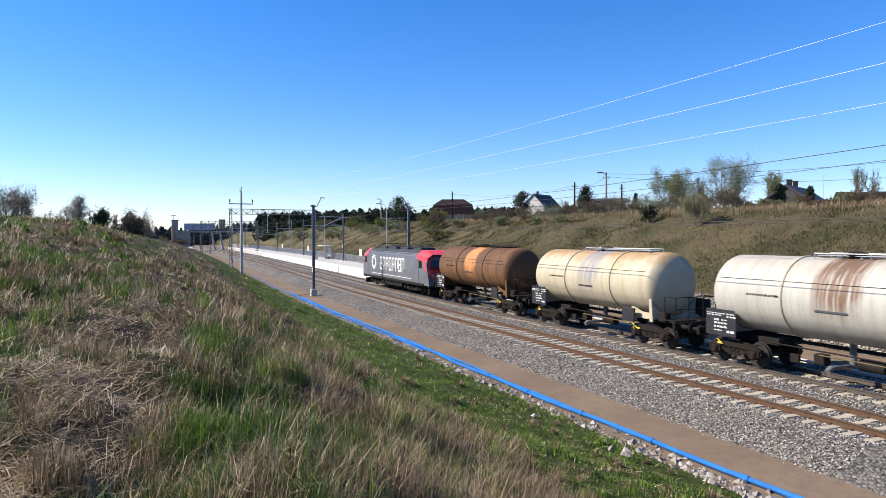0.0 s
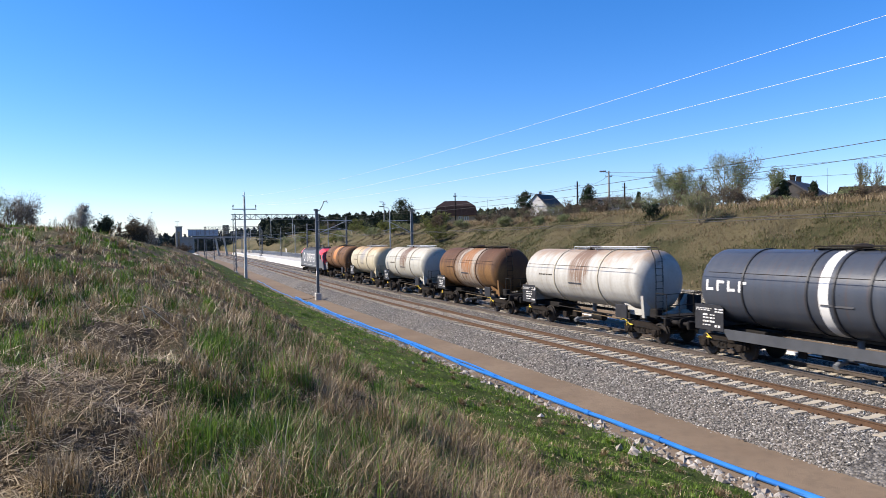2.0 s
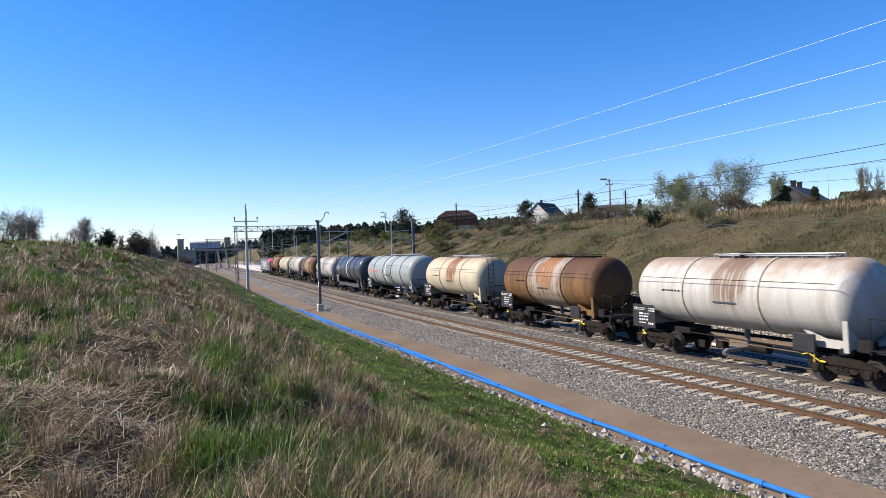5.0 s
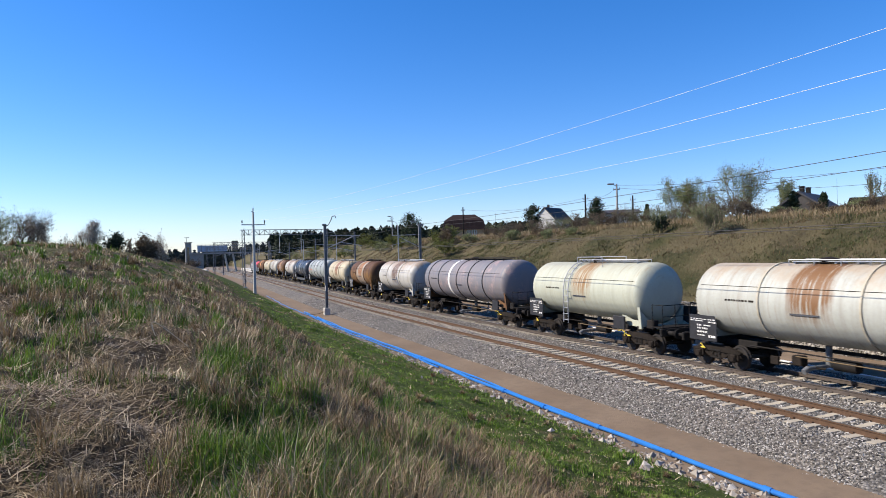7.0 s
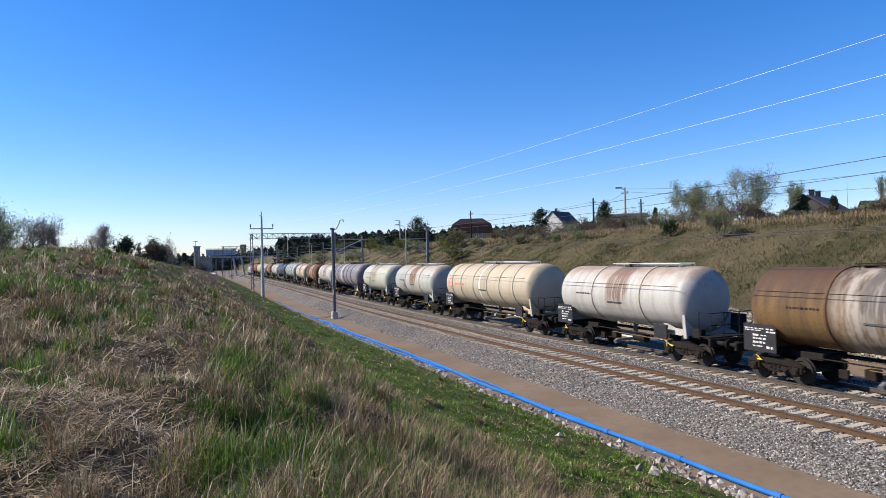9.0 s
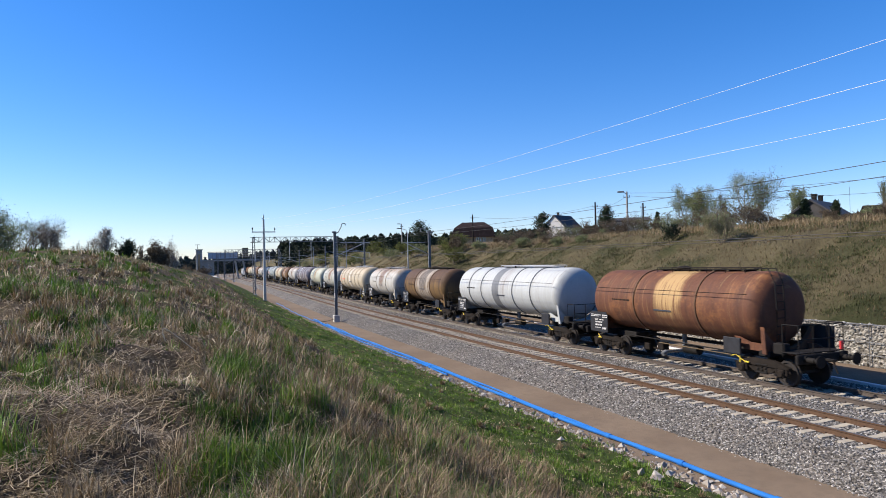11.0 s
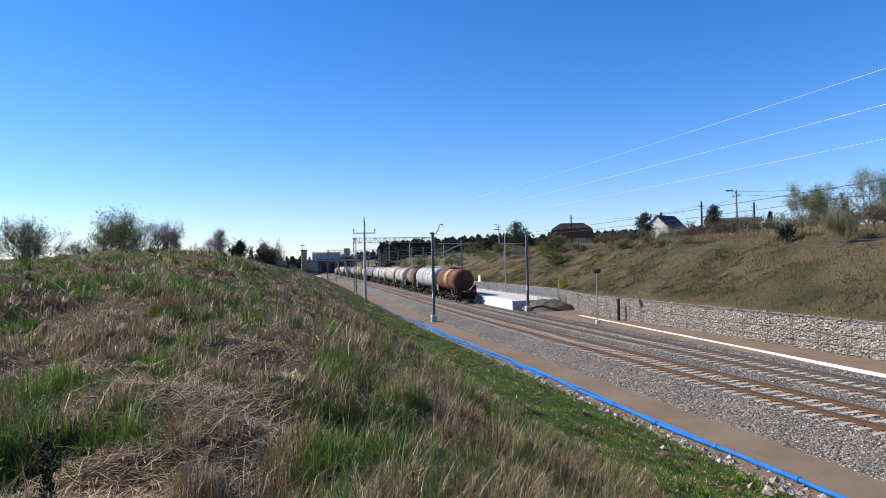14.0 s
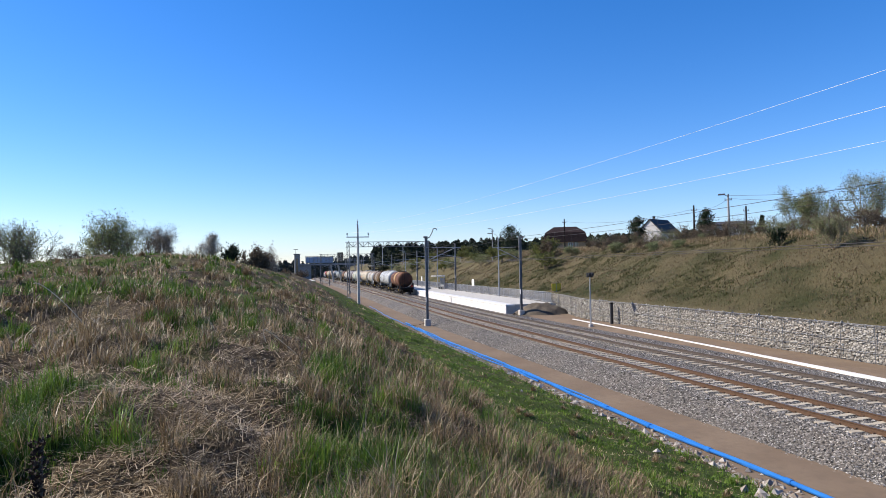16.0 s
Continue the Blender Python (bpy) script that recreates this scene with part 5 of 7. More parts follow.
# ---- platform ----
PLAT_A, PLAT_B, PLAT_U0, PLAT_U1 = 67.2, 285.0, 23.25, 28.9
plat = thing("platform", "new white concrete station platform with a blunt end", "platform", kind="structure")
ys = np.concatenate([np.arange(PLAT_A, 110, 2.0), np.arange(110, PLAT_B + 1, 5.0)])


def strip(name, prof, mat_, y_list, label=""):
    V = np.array([[(u + float(bend(y)), y, z) for u, z in prof] for y in y_list])
    n, m = V.shape[:2]
    idx = np.arange(n * m).reshape(n, m)
    nx = np.roll(idx, -1, 1)
    s = Shape()
    s.v = [tuple(p) for p in V.reshape(-1, 3)]
    s.f = [tuple(q) for q in np.stack([idx[:-1], nx[:-1], nx[1:], idx[1:]], -1).reshape(-1, 4)] + [tuple(idx[0]), tuple(idx[-1][::-1])]
    return part(name, s, mat_, plat, label)


strip("platform_body", [(PLAT_U0 + 0.1, -0.4), (PLAT_U0 + 0.1, 0.6), (PLAT_U1, 0.6), (PLAT_U1, -0.4)], CONCRETE, ys)
slab = Shape().box((0, 0, 0.69), (1.0, 0.985, 0.17), 0.012).mesh("edge_slab", WHITE)
for i in range(90):
    y = PLAT_A + 0.5 + i
    part("edge_slab", slab, None, plat, m=pose(lx(PLAT_U0 + 0.5, y), y, 0, 0, 0, -heading(y)))
strip("edge_slabs_beyond", [(PLAT_U0, 0.6), (PLAT_U0, 0.775), (PLAT_U0 + 1.0, 0.775), (PLAT_U0 + 1.0, 0.6)], WHITE, np.arange(PLAT_A + 90, PLAT_B, 5.0))
strip("paving", [(PLAT_U0 + 1.01, 0.6), (PLAT_U0 + 1.01, 0.768), (PLAT_U1, 0.768), (PLAT_U1, 0.6)], CONCRETE, ys)
fw = Shape()
for y in np.arange(PLAT_A, 180, 2.0):
    fw.box((lx(PLAT_U0 + 0.06, y), y + 0.98, 0.1), (0.1, 1.95, 0.95), 0.01)
tagged(part("face_panel", fw, WHITE, plat, "white concrete face panels"), kind="stuff")

fence = thing("platform_fence", "pale grey steel railing along the back of the platform", "fence")


def fence_panel():
    s = Shape()
    for z in (0.12, 1.12):
        s.box((0, 0, z), (0.04, 2.4, 0.04), 0.006)
    for k in range(20):
        s.box((0, -1.14 + k * 0.12, 0.62), (0.016, 0.022, 1.0), 0)
    return s


fp, fpost = fence_panel().mesh("panel", GALV), Shape().box((0, 0, 0.58), (0.07, 0.07, 1.2), 0.008).mesh("post", GALV)
y = 69.5
for i in range(80):
    part("panel", fp, None, fence, m=pose(lx(PLAT_U1 - 0.1, y), y, 0.765, 0, 0, -heading(y)))
    part("post", fpost, None, fence, m=pose(lx(PLAT_U1 - 0.1, y - 1.23), y - 1.23, 0.765, 0, 0, -heading(y)))
    y += 2.46
part("panel", fp, None, fence, m=pose(lx(PLAT_U1 - 1.3, 68.25), 68.25, 0.765, 0, 0, 90))

sh = thing("platform_shelter", "small platform shelter with a white flat roof", "shelter", m=pose(lx(28.0, 122), 122.0, 0.765))
part("roof", Shape().box((-0.6, 0, 2.45), (1.9, 3.6, 0.16), 0.03), WHITE, sh)
for y in (-1.6, 1.6):
    part("support", Shape().box((0.2, y, 1.2), (0.1, 0.1, 2.4), 0.01), GALV, sh)
part("back_panel", Shape().box((0.25, 0, 1.3), (0.04, 3.0, 1.6), 0.01), GALV, sh)
part("bench", Shape().box((-0.15, 0, 0.45), (0.45, 2.4, 0.06), 0.01).box((-0.15, -0.9, 0.22), (0.3, 0.08, 0.42)).box((-0.15, 0.9, 0.22), (0.3, 0.08, 0.42)), GALV_DARK, sh)
for y in (97.0, 140.0, 176.0):
    nb = thing("notice_board", "slim grey platform notice board on two posts", "sign", "notice boards", m=pose(lx(27.6, y), y, 0.765))
    part("board", Shape().box((0, 0, 1.7), (0.08, 1.1, 1.0), 0.02), WHITE, nb)
    for d in (-0.5, 0.5):
        part("post", Shape().rod((0, d, 0), (0, d, 2.2), 0.035, 0.035, 8), GALV, nb)

# earth tipped against the platform's end
n = 26
vs, fs = [], []
for i in range(n):
    for j in range(n):
        a, b = i / (n - 1) * 2 - 1, j / (n - 1) * 2 - 1
        x, y = 27.0 + a * 3.0, 65.4 + b * 2.3
        k = max(0, 1 - (a * a * 0.9 + b * b)) ** 0.8
        vs.append((x, y, float(-0.2 + 1.0 * k * (0.75 + 0.5 * vnoise(x, y, 0.6, 2)) + 0.12 * (vnoise(x, y, 0.25, 4) - 0.5) * min(1, k * 4))))
fs = [(i * n + j, i * n + j + 1, (i + 1) * n + j + 1, (i + 1) * n + j) for i in range(n - 1) for j in range(n - 1)]
SPOIL = soil("dark_tipped_earth", (0.07, 0.058, 0.045), (0.12, 0.10, 0.075), (0.17, 0.14, 0.10), 3.0)
solid("earth_mound", Shape().add(vs, fs), SPOIL, "dark heap of tipped earth at the platform end", "earth mound", angle=80)

# ---- station footbridge in the distance ----
BLUE_GLASS = plain("blue_grey_glazing", (0.20, 0.26, 0.34), (0.32, 0.39, 0.47), 1, 0.25)
fb = thing("station_footbridge", "grey covered station footbridge with lift towers", "footbridge")
BX = 273.0


def tower(x, w, d, z, band=True):
    t = part("lift_tower", Shape().box((x, BX, (z - 0.7) / 2), (w, d, z + 0.7), 0.05), CONCRETE_DARK, fb)
    part("tower_roof", Shape().box((x, BX, z + 0.12), (w + 0.5, d + 0.5, 0.25), 0.03), GALV_DARK, t)
    part("glazed_strip", Shape().box((x - 0.1, BX - d / 2 - 0.03, z * 0.45), (w * 0.4, 0.06, z * 0.8), 0.01), GLASS_DARK, t)
    return t


tower(9.3, 2.2, 3.0, 11.0)
part("mast_head", Shape().rod((8.8, BX, 11.3), (8.8, BX, 13.2), 0.08, 0.05, 6).box((8.8, BX, 13.0), (1.6, 0.15, 0.2), 0.02), GALV_DARK, fb)
part("stair_block", Shape().box((12.4, BX + 1, 3.2), (4.6, 4.0, 7.8), 0.05), CONCRETE_DARK, fb)
part("deck", Shape().box((20.5, BX, 6.9), (22.0, 3.2, 0.6), 0.04), CONCRETE_DARK, fb)
for k in range(7):
    part("glazing", Shape().box((13.2 + k * 1.55, BX - 1.5, 8.7), (1.42, 0.06, 2.3), 0.01), BLUE_GLASS, fb, "pale glazed panel")
    part("mullion", Shape().box((13.2 + k * 1.55 + 0.775, BX - 1.5, 8.75), (0.14, 0.14, 2.8), 0.01), GALV_DARK, fb)
part("bridge_roof", Shape().box((18.2, BX, 10.1), (11.6, 3.0, 0.14), 0.03), GALV_DARK, fb)
part("lift_tower", Shape().box((26.2, BX, 9.6), (2.2, 3.0, 4.0), 0.05), GLASS_DARK, fb)
for x0, x1 in ((23.6, 22.4), (26.9, 25.1)):
    part("raking_leg", Shape().box(((x0 + x1) / 2, BX, 3.4), (0.7, 0.9, 7.4), 0.05, Matrix.Rotation(radians(-10), 3, "Y")), CONCRETE, fb)
part("far_platform_canopy", Shape().box((12.5, BX - 22, 1.0), (3.0, 42.0, 0.3), 0.03).box((12.5, BX - 22, 0.2), (2.4, 42.0, 1.6), 0.03), CONCRETE, fb)

# ---- houses ----
ROOF_BROWN = plain("brown_roof_tiles", (0.018, 0.012, 0.012), (0.036, 0.024, 0.022), 1.5, 0.9, 0, 0.4, 12, 0.1)
ROOF_DARK = plain("dark_roof_tiles", (0.03, 0.03, 0.034), (0.06, 0.058, 0.06), 1.5, 0.75, 0, 0.4, 12)
BRICK_TAN = plain("tan_brick", (0.34, 0.22, 0.12), (0.45, 0.31, 0.18), 2, 0.85, 0, 0.3, 10)
RENDER_WHITE = plain("white_wall_render", (0.40, 0.385, 0.36), (0.52, 0.50, 0.47), 0.8, 0.85, 0, 0.2)
RENDER_GREY = plain("grey_wall_render", (0.13, 0.12, 0.11), (0.20, 0.19, 0.175), 0.8, 0.85, 0, 0.2)


TIMBER_DARK = plain("dark_stained_boards", (0.03, 0.027, 0.025), (0.07, 0.064, 0.06), 1.5, 0.85, 0, 0.3, 12)


def polar(az, dist):
    return dist * math.sin(radians(az)), dist * math.cos(radians(az))


def win(house, x, y, z, w, h):
    p = part("window", Shape().box((x, y, z), (w, 0.10, h), 0.01), WHITE, house, "white-framed window")
    for d in (-w / 4, w / 4):
        part("pane", Shape().box((x + d * 0.98, y - 0.05, z), (w / 2 - 0.12, 0.03, h - 0.18), 0.004), GLASS_DARK, p)


def gable_house(name, label, az, dist, z0, w, d, eave, ridge, wall_m, roof_m, turn=0.0, hip=0.0, chimneys=0, windows=(), over=0.4):
    """Front along local x, facing -y; the ridge runs along x."""
    x, y = polar(az, dist)
    hs = thing(name, label, "house", "houses", m=pose(x, y, z0, 0, 0, -az + turn))
    s = Shape().box((0, 0, eave / 2 - 1.0), (w, d, eave + 2.0), 0.03)
    if hip == 0:
        for sx in (-1, 1):
            s.prism([(-d / 2, eave), (d / 2, eave), (0, ridge)], sx * w / 2 - 0.15, sx * w / 2 + 0.15, "x")
    part("wall", s, wall_m, hs)
    r = Shape()
    o = over
    half, hd = w / 2 + o, d / 2 + o
    drop = (ridge - eave) / (d / 2) * o
    for sy in (-1, 1):
        lo = [(-half, sy * hd, eave - drop), (half, sy * hd, eave - drop), (half - hip, 0, ridge + 0.05), (-half + hip, 0, ridge + 0.05)]
        r.add(lo + [(a, b, c + 0.2) for a, b, c in lo], [(0, 1, 2, 3), (4, 5, 6, 7), (0, 1, 5, 4), (1, 2, 6, 5), (2, 3, 7, 6), (3, 0, 4, 7)])
    if hip:
        for sx in (-1, 1):
            tri = [(sx * half, -hd, eave - drop), (sx * half, hd, eave - drop), (sx * (half - hip), 0, ridge + 0.05)]
            r.add(tri + [(a, b, c + 0.2) for a, b, c in tri], [(0, 1, 2), (3, 4, 5), (0, 1, 4, 3), (1, 2, 5, 4), (2, 0, 3, 5)])
    roof = part("roof", r, roof_m, hs)
    for k in range(chimneys):
        part("chimney", Shape().box((-w * 0.2 + k * w * 0.3, 0.3, ridge + 0.35), (0.45, 0.45, 1.0), 0.03).box((-w * 0.2 + k * w * 0.3, 0.3, ridge + 0.88), (0.56, 0.56, 0.1), 0.02), STEEL_DARK, roof)
    for wx, wz, ww, wh in windows:
        win(hs, wx, -d / 2, wz, ww, wh)
    return hs


# mansard-roofed brick house
x, y = polar(24.5, 142)
hs = thing("house", "tan brick house under a broad brown mansard roof", "house", "houses", m=pose(x, y, 7.75, 0, 0, -24.5))
part("wall", Shape().box((0, 0, 0.6), (8.0, 7.0, 3.2), 0.03), BRICK_TAN, hs)
r = Shape()
lv = [(4.55, 4.0, 1.75), (4.0, 3.3, 3.7), (2.3, 0.6, 4.95)]
vs = [(sx * a, sy * b, c) for a, b, c in lv for sx, sy in ((-1, -1), (1, -1), (1, 1), (-1, 1))]
r.add(vs, [(k * 4 + i, k * 4 + (i + 1) % 4, k * 4 + 4 + (i + 1) % 4, k * 4 + 4 + i) for k in range(2) for i in range(4)] + [(8, 9, 10, 11), (0, 1, 2, 3)])
part("roof", r, ROOF_BROWN, hs)
for wx in (-3.3, -2.2, 1.0, 2.1):
    win(hs, wx, -3.5, 1.15, 0.9, 1.1)
gable_house("house", "white gabled house with a dark roof behind trees", 32.0, 165, 8.5, 8.0, 5.5, 3.6, 6.3, RENDER_WHITE, ROOF_DARK, turn=62, windows=((-2, 1.6, 0.9, 1.1), (1.5, 1.6, 0.9, 1.1)), chimneys=1)
gable_house("house", "low pale building with a flat dark roof", 37.1, 118, 7.6, 7.0, 5.0, 3.0, 3.5, RENDER_WHITE, ROOF_DARK, turn=5, windows=((-1.5, 2.0, 0.8, 0.7), (1.2, 2.0, 0.8, 0.7)))
gable_house("house", "dark-roofed gabled house with two chimneys behind shrubs", 51.3, 84, 6.0, 8.0, 9.2, 0.9, 4.1, TIMBER_DARK, ROOF_DARK, turn=76, chimneys=2)
gable_house("house", "red-tiled house roof far along the ridge", 56.0, 100, 6.0, 7.0, 5.0, 2.4, 4.2, RENDER_WHITE, ROOF_BROWN, turn=20)
gable_house("barn", "low grey hip-roofed barn beyond the bank", -15.5, 95, 3.6, 4.4, 4.0, 1.6, 2.9, RENDER_GREY, ROOF_DARK, hip=1.6)


# ---- street lamp and poles on the ridge ----
def wood_pole(az, dist, top_el, label="dark wooden utility pole on the ridge", lamp=False):
    x, y = polar(az, dist)
    z0 = float(ground_z(x, y)) - 0.2
    h = EYE[2] + dist * math.tan(radians(top_el)) - z0
    w = thing("street_lamp" if lamp else "utility_pole", label, "street lamp" if lamp else "utility pole", "" if lamp else "utility poles", m=pose(x, y, z0, 0, 0, -az))
    part("pole", Shape().rod((0, 0, 0), (0, 0, h), 0.13, 0.09, 10), CONCRETE_DARK if lamp else STEEL_BROWN, w)
    if lamp:
        part("arm", Shape().tube([(0, 0, h - 0.25), (-0.4, 0, h - 0.02)], 0.035, 8), GALV, w)
        part("lamp_head", Shape().box((-0.62, 0, h), (0.7, 0.28, 0.16), 0.05), GALV_DARK, w)
    part("crossarm", Shape().box((0, 0, h - 0.6), (0.7, 0.08, 0.08), 0.01).rod((-0.3, 0, h - 0.6), (-0.3, 0, h - 0.4), 0.03).rod((0.3, 0, h - 0.6), (0.3, 0, h - 0.4), 0.03), GALV_DARK, w)
    return Vector((x, y, z0 + h - 0.45))


a = wood_pole(37.25, 75, 5.3, "concrete street lamp on the ridge beside shrubs", True)
b = wood_pole(34.7, 88, 4.55)
c = wood_pole(38.5, 92, 4.3)
d = wood_pole(24.45, 118, 3.85)
e = wood_pole(57.5, 62, 4.6)
f = wood_pole(18.4, 150, 3.2, "slim grey lamp pole by the road on the ridge", True)


def hang(p, q, sag):
    return [p.lerp(q, i / 12) - Vector((0, 0, 4 * sag * i / 12 * (1 - i / 12))) for i in range(13)]


wire("village_line", "thin dark power line between poles", hang(a, b, 0.5), 0.014, WIRE)
wire("village_line", "thin dark power line between poles", hang(b, d, 0.8), 0.014, WIRE)
wire("village_line", "thin dark power line between poles", hang(a, e, 0.5), 0.014, WIRE)
wire("village_line", "thin dark power line between poles", hang(a + Vector((0, 0, 0.3)), e + Vector((0, 0, 1.2)), 0.4), 0.014, WIRE)

# ---- trees ----
BARK = plain("grey_brown_bark", (0.07, 0.055, 0.042), (0.14, 0.115, 0.09), 3, 0.9, 0, 0.5, 18)
TWIG_PALE = plain("pale_spring_twigs", (0.16, 0.125, 0.085), (0.26, 0.21, 0.14), 3, 0.9)
LEAF_SPRING = toned("young_spring_leaves", [(0.10, 0.125, 0.05), (0.17, 0.195, 0.085), (0.27, 0.28, 0.14)], 0.6, 0.4)
LEAF_MOSS = toned("yellow_green_young_leaves", [(0.06, 0.07, 0.018), (0.11, 0.12, 0.03), (0.17, 0.18, 0.05)], 0.7, 0.35)
LEAF_DARK = toned("dark_pine_needles", [(0.012, 0.022, 0.010), (0.022, 0.036, 0.016), (0.035, 0.048, 0.02)], 0.8, 0.05)
LEAF_BROWN = toned("brown_buds_and_twigs", [(0.05, 0.036, 0.024), (0.10, 0.072, 0.046), (0.17, 0.13, 0.08)], 0.8, 0.2)
LEAF_GREY = toned("grey_bare_twigs", [(0.24, 0.225, 0.20), (0.34, 0.315, 0.28), (0.46, 0.43, 0.38)], 0.8, 0.2)


def cards(name, centres, size, material, rng, parent, tones=None, thin=1.0):
    """Many small leaf blades or twig tips with random turns."""
    n = len(centres)
    a = rng.normal(size=(n, 3))
    a /= np.linalg.norm(a, axis=1)[:, None]
    b = np.cross(a, rng.normal(size=(n, 3)))
    b /= np.linalg.norm(b, axis=1)[:, None]
    s = size * rng.uniform(0.5, 1.3, size=(n, 1))
    c = np.asarray(centres)
    V = np.stack([c - a * s, c + b * s * 0.45 * thin, c + a * s, c - b * s * 0.45 * thin], 1).reshape(-1, 3)
    me = sheet(name, V, np.arange(4 * n).reshape(n, 4), material, False)
    tone(me, np.repeat(rng.uniform(0, 1, n) if tones is None else tones, 4))
    return part(name, me, None, parent)


def grow(rng, p, d, length, r, level, rods, tips, spread, up):
    q = p
    steps = 3
    for k in range(steps):
        d = (d + rng.normal(size=3) * 0.14 + np.array([0, 0, up * 0.08])); d /= np.linalg.norm(d)
        q2 = q + d * length / steps
        rods.append((q, q2, r * (1 - 0.18 * k), r * (1 - 0.18 * (k + 1))))
        if level > 0:
            n = 2 if level > 1 else 3
            for _ in range(n if k else 1):
                e = rng.normal(size=3); e -= e @ d * d; e /= np.linalg.norm(e) + 1e-9
                nd = d * (1 - spread) + e * spread + np.array([0, 0, up * 0.25]); nd /= np.linalg.norm(nd)
                grow(rng, q2, nd, length * rng.uniform(0.5, 0.78), r * 0.5, level - 1, rods, tips, spread, up)
        q = q2
    tips.append(q)


def tree(name, label, az, dist, height, width, leaf, per, leaf_size, seed, levels=3, base=None, bark=None, up=1.0, stems=1, category="tree", thin=1.0, group=""):
    x, y = polar(az, dist)
    z0 = float(ground_z(x, y)) - 0.1 if base is None else base
    rng = np.random.default_rng(seed)
    t = thing(name, label, category, group, m=pose(x, y, z0))
    rods, tips = [], []
    for k in range(stems):
        lean = rng.normal(size=3) * (0.12 if stems == 1 else 0.55)
        d = np.array([lean[0], lean[1], 1.0]); d /= np.linalg.norm(d)
        grow(rng, np.array([0.0, 0, 0]) + (rng.normal(size=3) * 0.15 * [1, 1, 0] if stems > 1 else 0), d, height * 0.5, height * (0.026 if stems == 1 else 0.014), levels, rods, tips, 0.55, up)
    T = np.array(tips)
    kz, kw = height / max(0.1, T[:, 2].max()), width / 2 / max(0.1, np.percentile(np.hypot(T[:, 0], T[:, 1]), 95))
    S = np.array([kw, kw, kz])
    s = Shape()
    for p, q, r0, r1 in rods:
        s.rod(p * S, q * S, max(r0, 0.008), max(r1, 0.006), 5 if r0 > 0.03 else 3, False)
    part("trunk", s, bark or BARK, t, "bare branching trunk and limbs")
    T = T * S
    R = np.array([(a * 0.4 + b * 0.6) for a, b, r0, r1 in rods if r0 < height * 0.008]) * S
    src = np.concatenate([T, T, R]) if len(R) else T
    c = src[rng.integers(0, len(src), per)] + rng.normal(size=(per, 3)) * [0.035 * width, 0.035 * width, 0.03 * height]
    c[:, 2] = np.maximum(c[:, 2], 0.15)
    if per:
        cards("crown", c, leaf_size, leaf, rng, t, thin=thin)
    return t


def conifer(az, dist, height, width, seed, base=None, label="dark green pine tree", pine=True):
    x, y = polar(az, dist)
    z0 = float(ground_z(x, y)) - 0.1 if base is None else base
    rng = np.random.default_rng(seed)
    t = thing("pine_tree", label, "tree", "pines", m=pose(x, y, z0))
    s = Shape().rod((0, 0, 0), (0, 0, height * 0.97), height * 0.022, 0.02, 8)
    c = []
    nb = 70
    for k in range(nb):
        f = 0.12 + 0.86 * k / nb
        ln = width / 2 * ((1.0 - f ** 3) ** 0.7 * min(1, 0.5 + f) if pine else (1.0 - f) ** 0.9) * rng.uniform(0.55, 1.15)
        an = rng.uniform(0, 2 * math.pi)
        e = np.array([math.cos(an) * ln, math.sin(an) * ln, height * f + ln * rng.uniform(-0.15, 0.35)])
        p = np.array([0, 0, height * f])
        s.rod(p, e, 0.03, 0.01, 3, False)
        m = 46
        tt = rng.uniform(0.25, 1.05, m)[:, None]
        c.append(p + (e - p) * tt + rng.normal(size=(m, 3)) * 0.055 * width)
    part("trunk", s, BARK, t)
    cards("crown", np.concatenate(c), 0.028 * height + 0.05, LEAF_DARK, rng, t, thin=0.7)
    return t


tree("tree", "budding pale green tree on the ridge", 42.2, 76, 5.4, 5.4, LEAF_SPRING, 17000, 0.06, 1, stems=4, bark=TWIG_PALE)
tree("tree", "tall budding tree with fine branches on the ridge", 46.2, 72, 6.2, 6.6, LEAF_SPRING, 13000, 0.055, 2, stems=3, bark=TWIG_PALE)
tree("tree", "small bare budding tree on the ridge", 44.0, 76, 4.4, 3.0, LEAF_BROWN, 1800, 0.06, 3, stems=2)
tree("tree", "pale young birch by the house", 49.4, 84, 5.0, 3.4, LEAF_SPRING, 3200, 0.08, 4)
tree("tree", "slim pale birch by the house", 55.0, 78, 4.6, 2.4, LEAF_SPRING, 1800, 0.05, 5)
tree("tree", "slim pale birch by the house", 56.2, 74, 4.0, 2.2, LEAF_SPRING, 1600, 0.05, 6)
conifer(30.3, 120, 5.2, 4.4, 11)
conifer(35.6, 105, 5.0, 4.0, 12)
conifer(39.6, 100, 3.6, 1.8, 13, pine=False, label="small dark spruce on the ridge")
conifer(19.9, 165, 6.6, 7.0, 14, label="broad dark pine above the platform")
conifer(52.2, 76, 2.6, 1.8, 15, pine=False, label="small dark spruce by the house")
conifer(50.2, 75, 2.8, 2.2, 16, pine=False, label="small dark spruce by the house")
tree("tree", "round bare tree beyond the grassy bank", -5.35, 120, 7.4, 6.0, LEAF_GREY, 6000, 0.16, 21, base=4.2, levels=4, bark=TWIG_PALE, thin=0.35)
tree("tree", "pale bare poplar beyond the grassy bank", -7.9, 125, 8.4, 5.4, LEAF_GREY, 6500, 0.17, 22, base=4.2, levels=3, bark=TWIG_PALE, thin=0.4)
tree("bush", "green and brown thicket on the bank top", -12.3, 55, 5.0, 5.6, LEAF_SPRING, 9000, 0.07, 23, base=4.6, stems=6, category="bush")
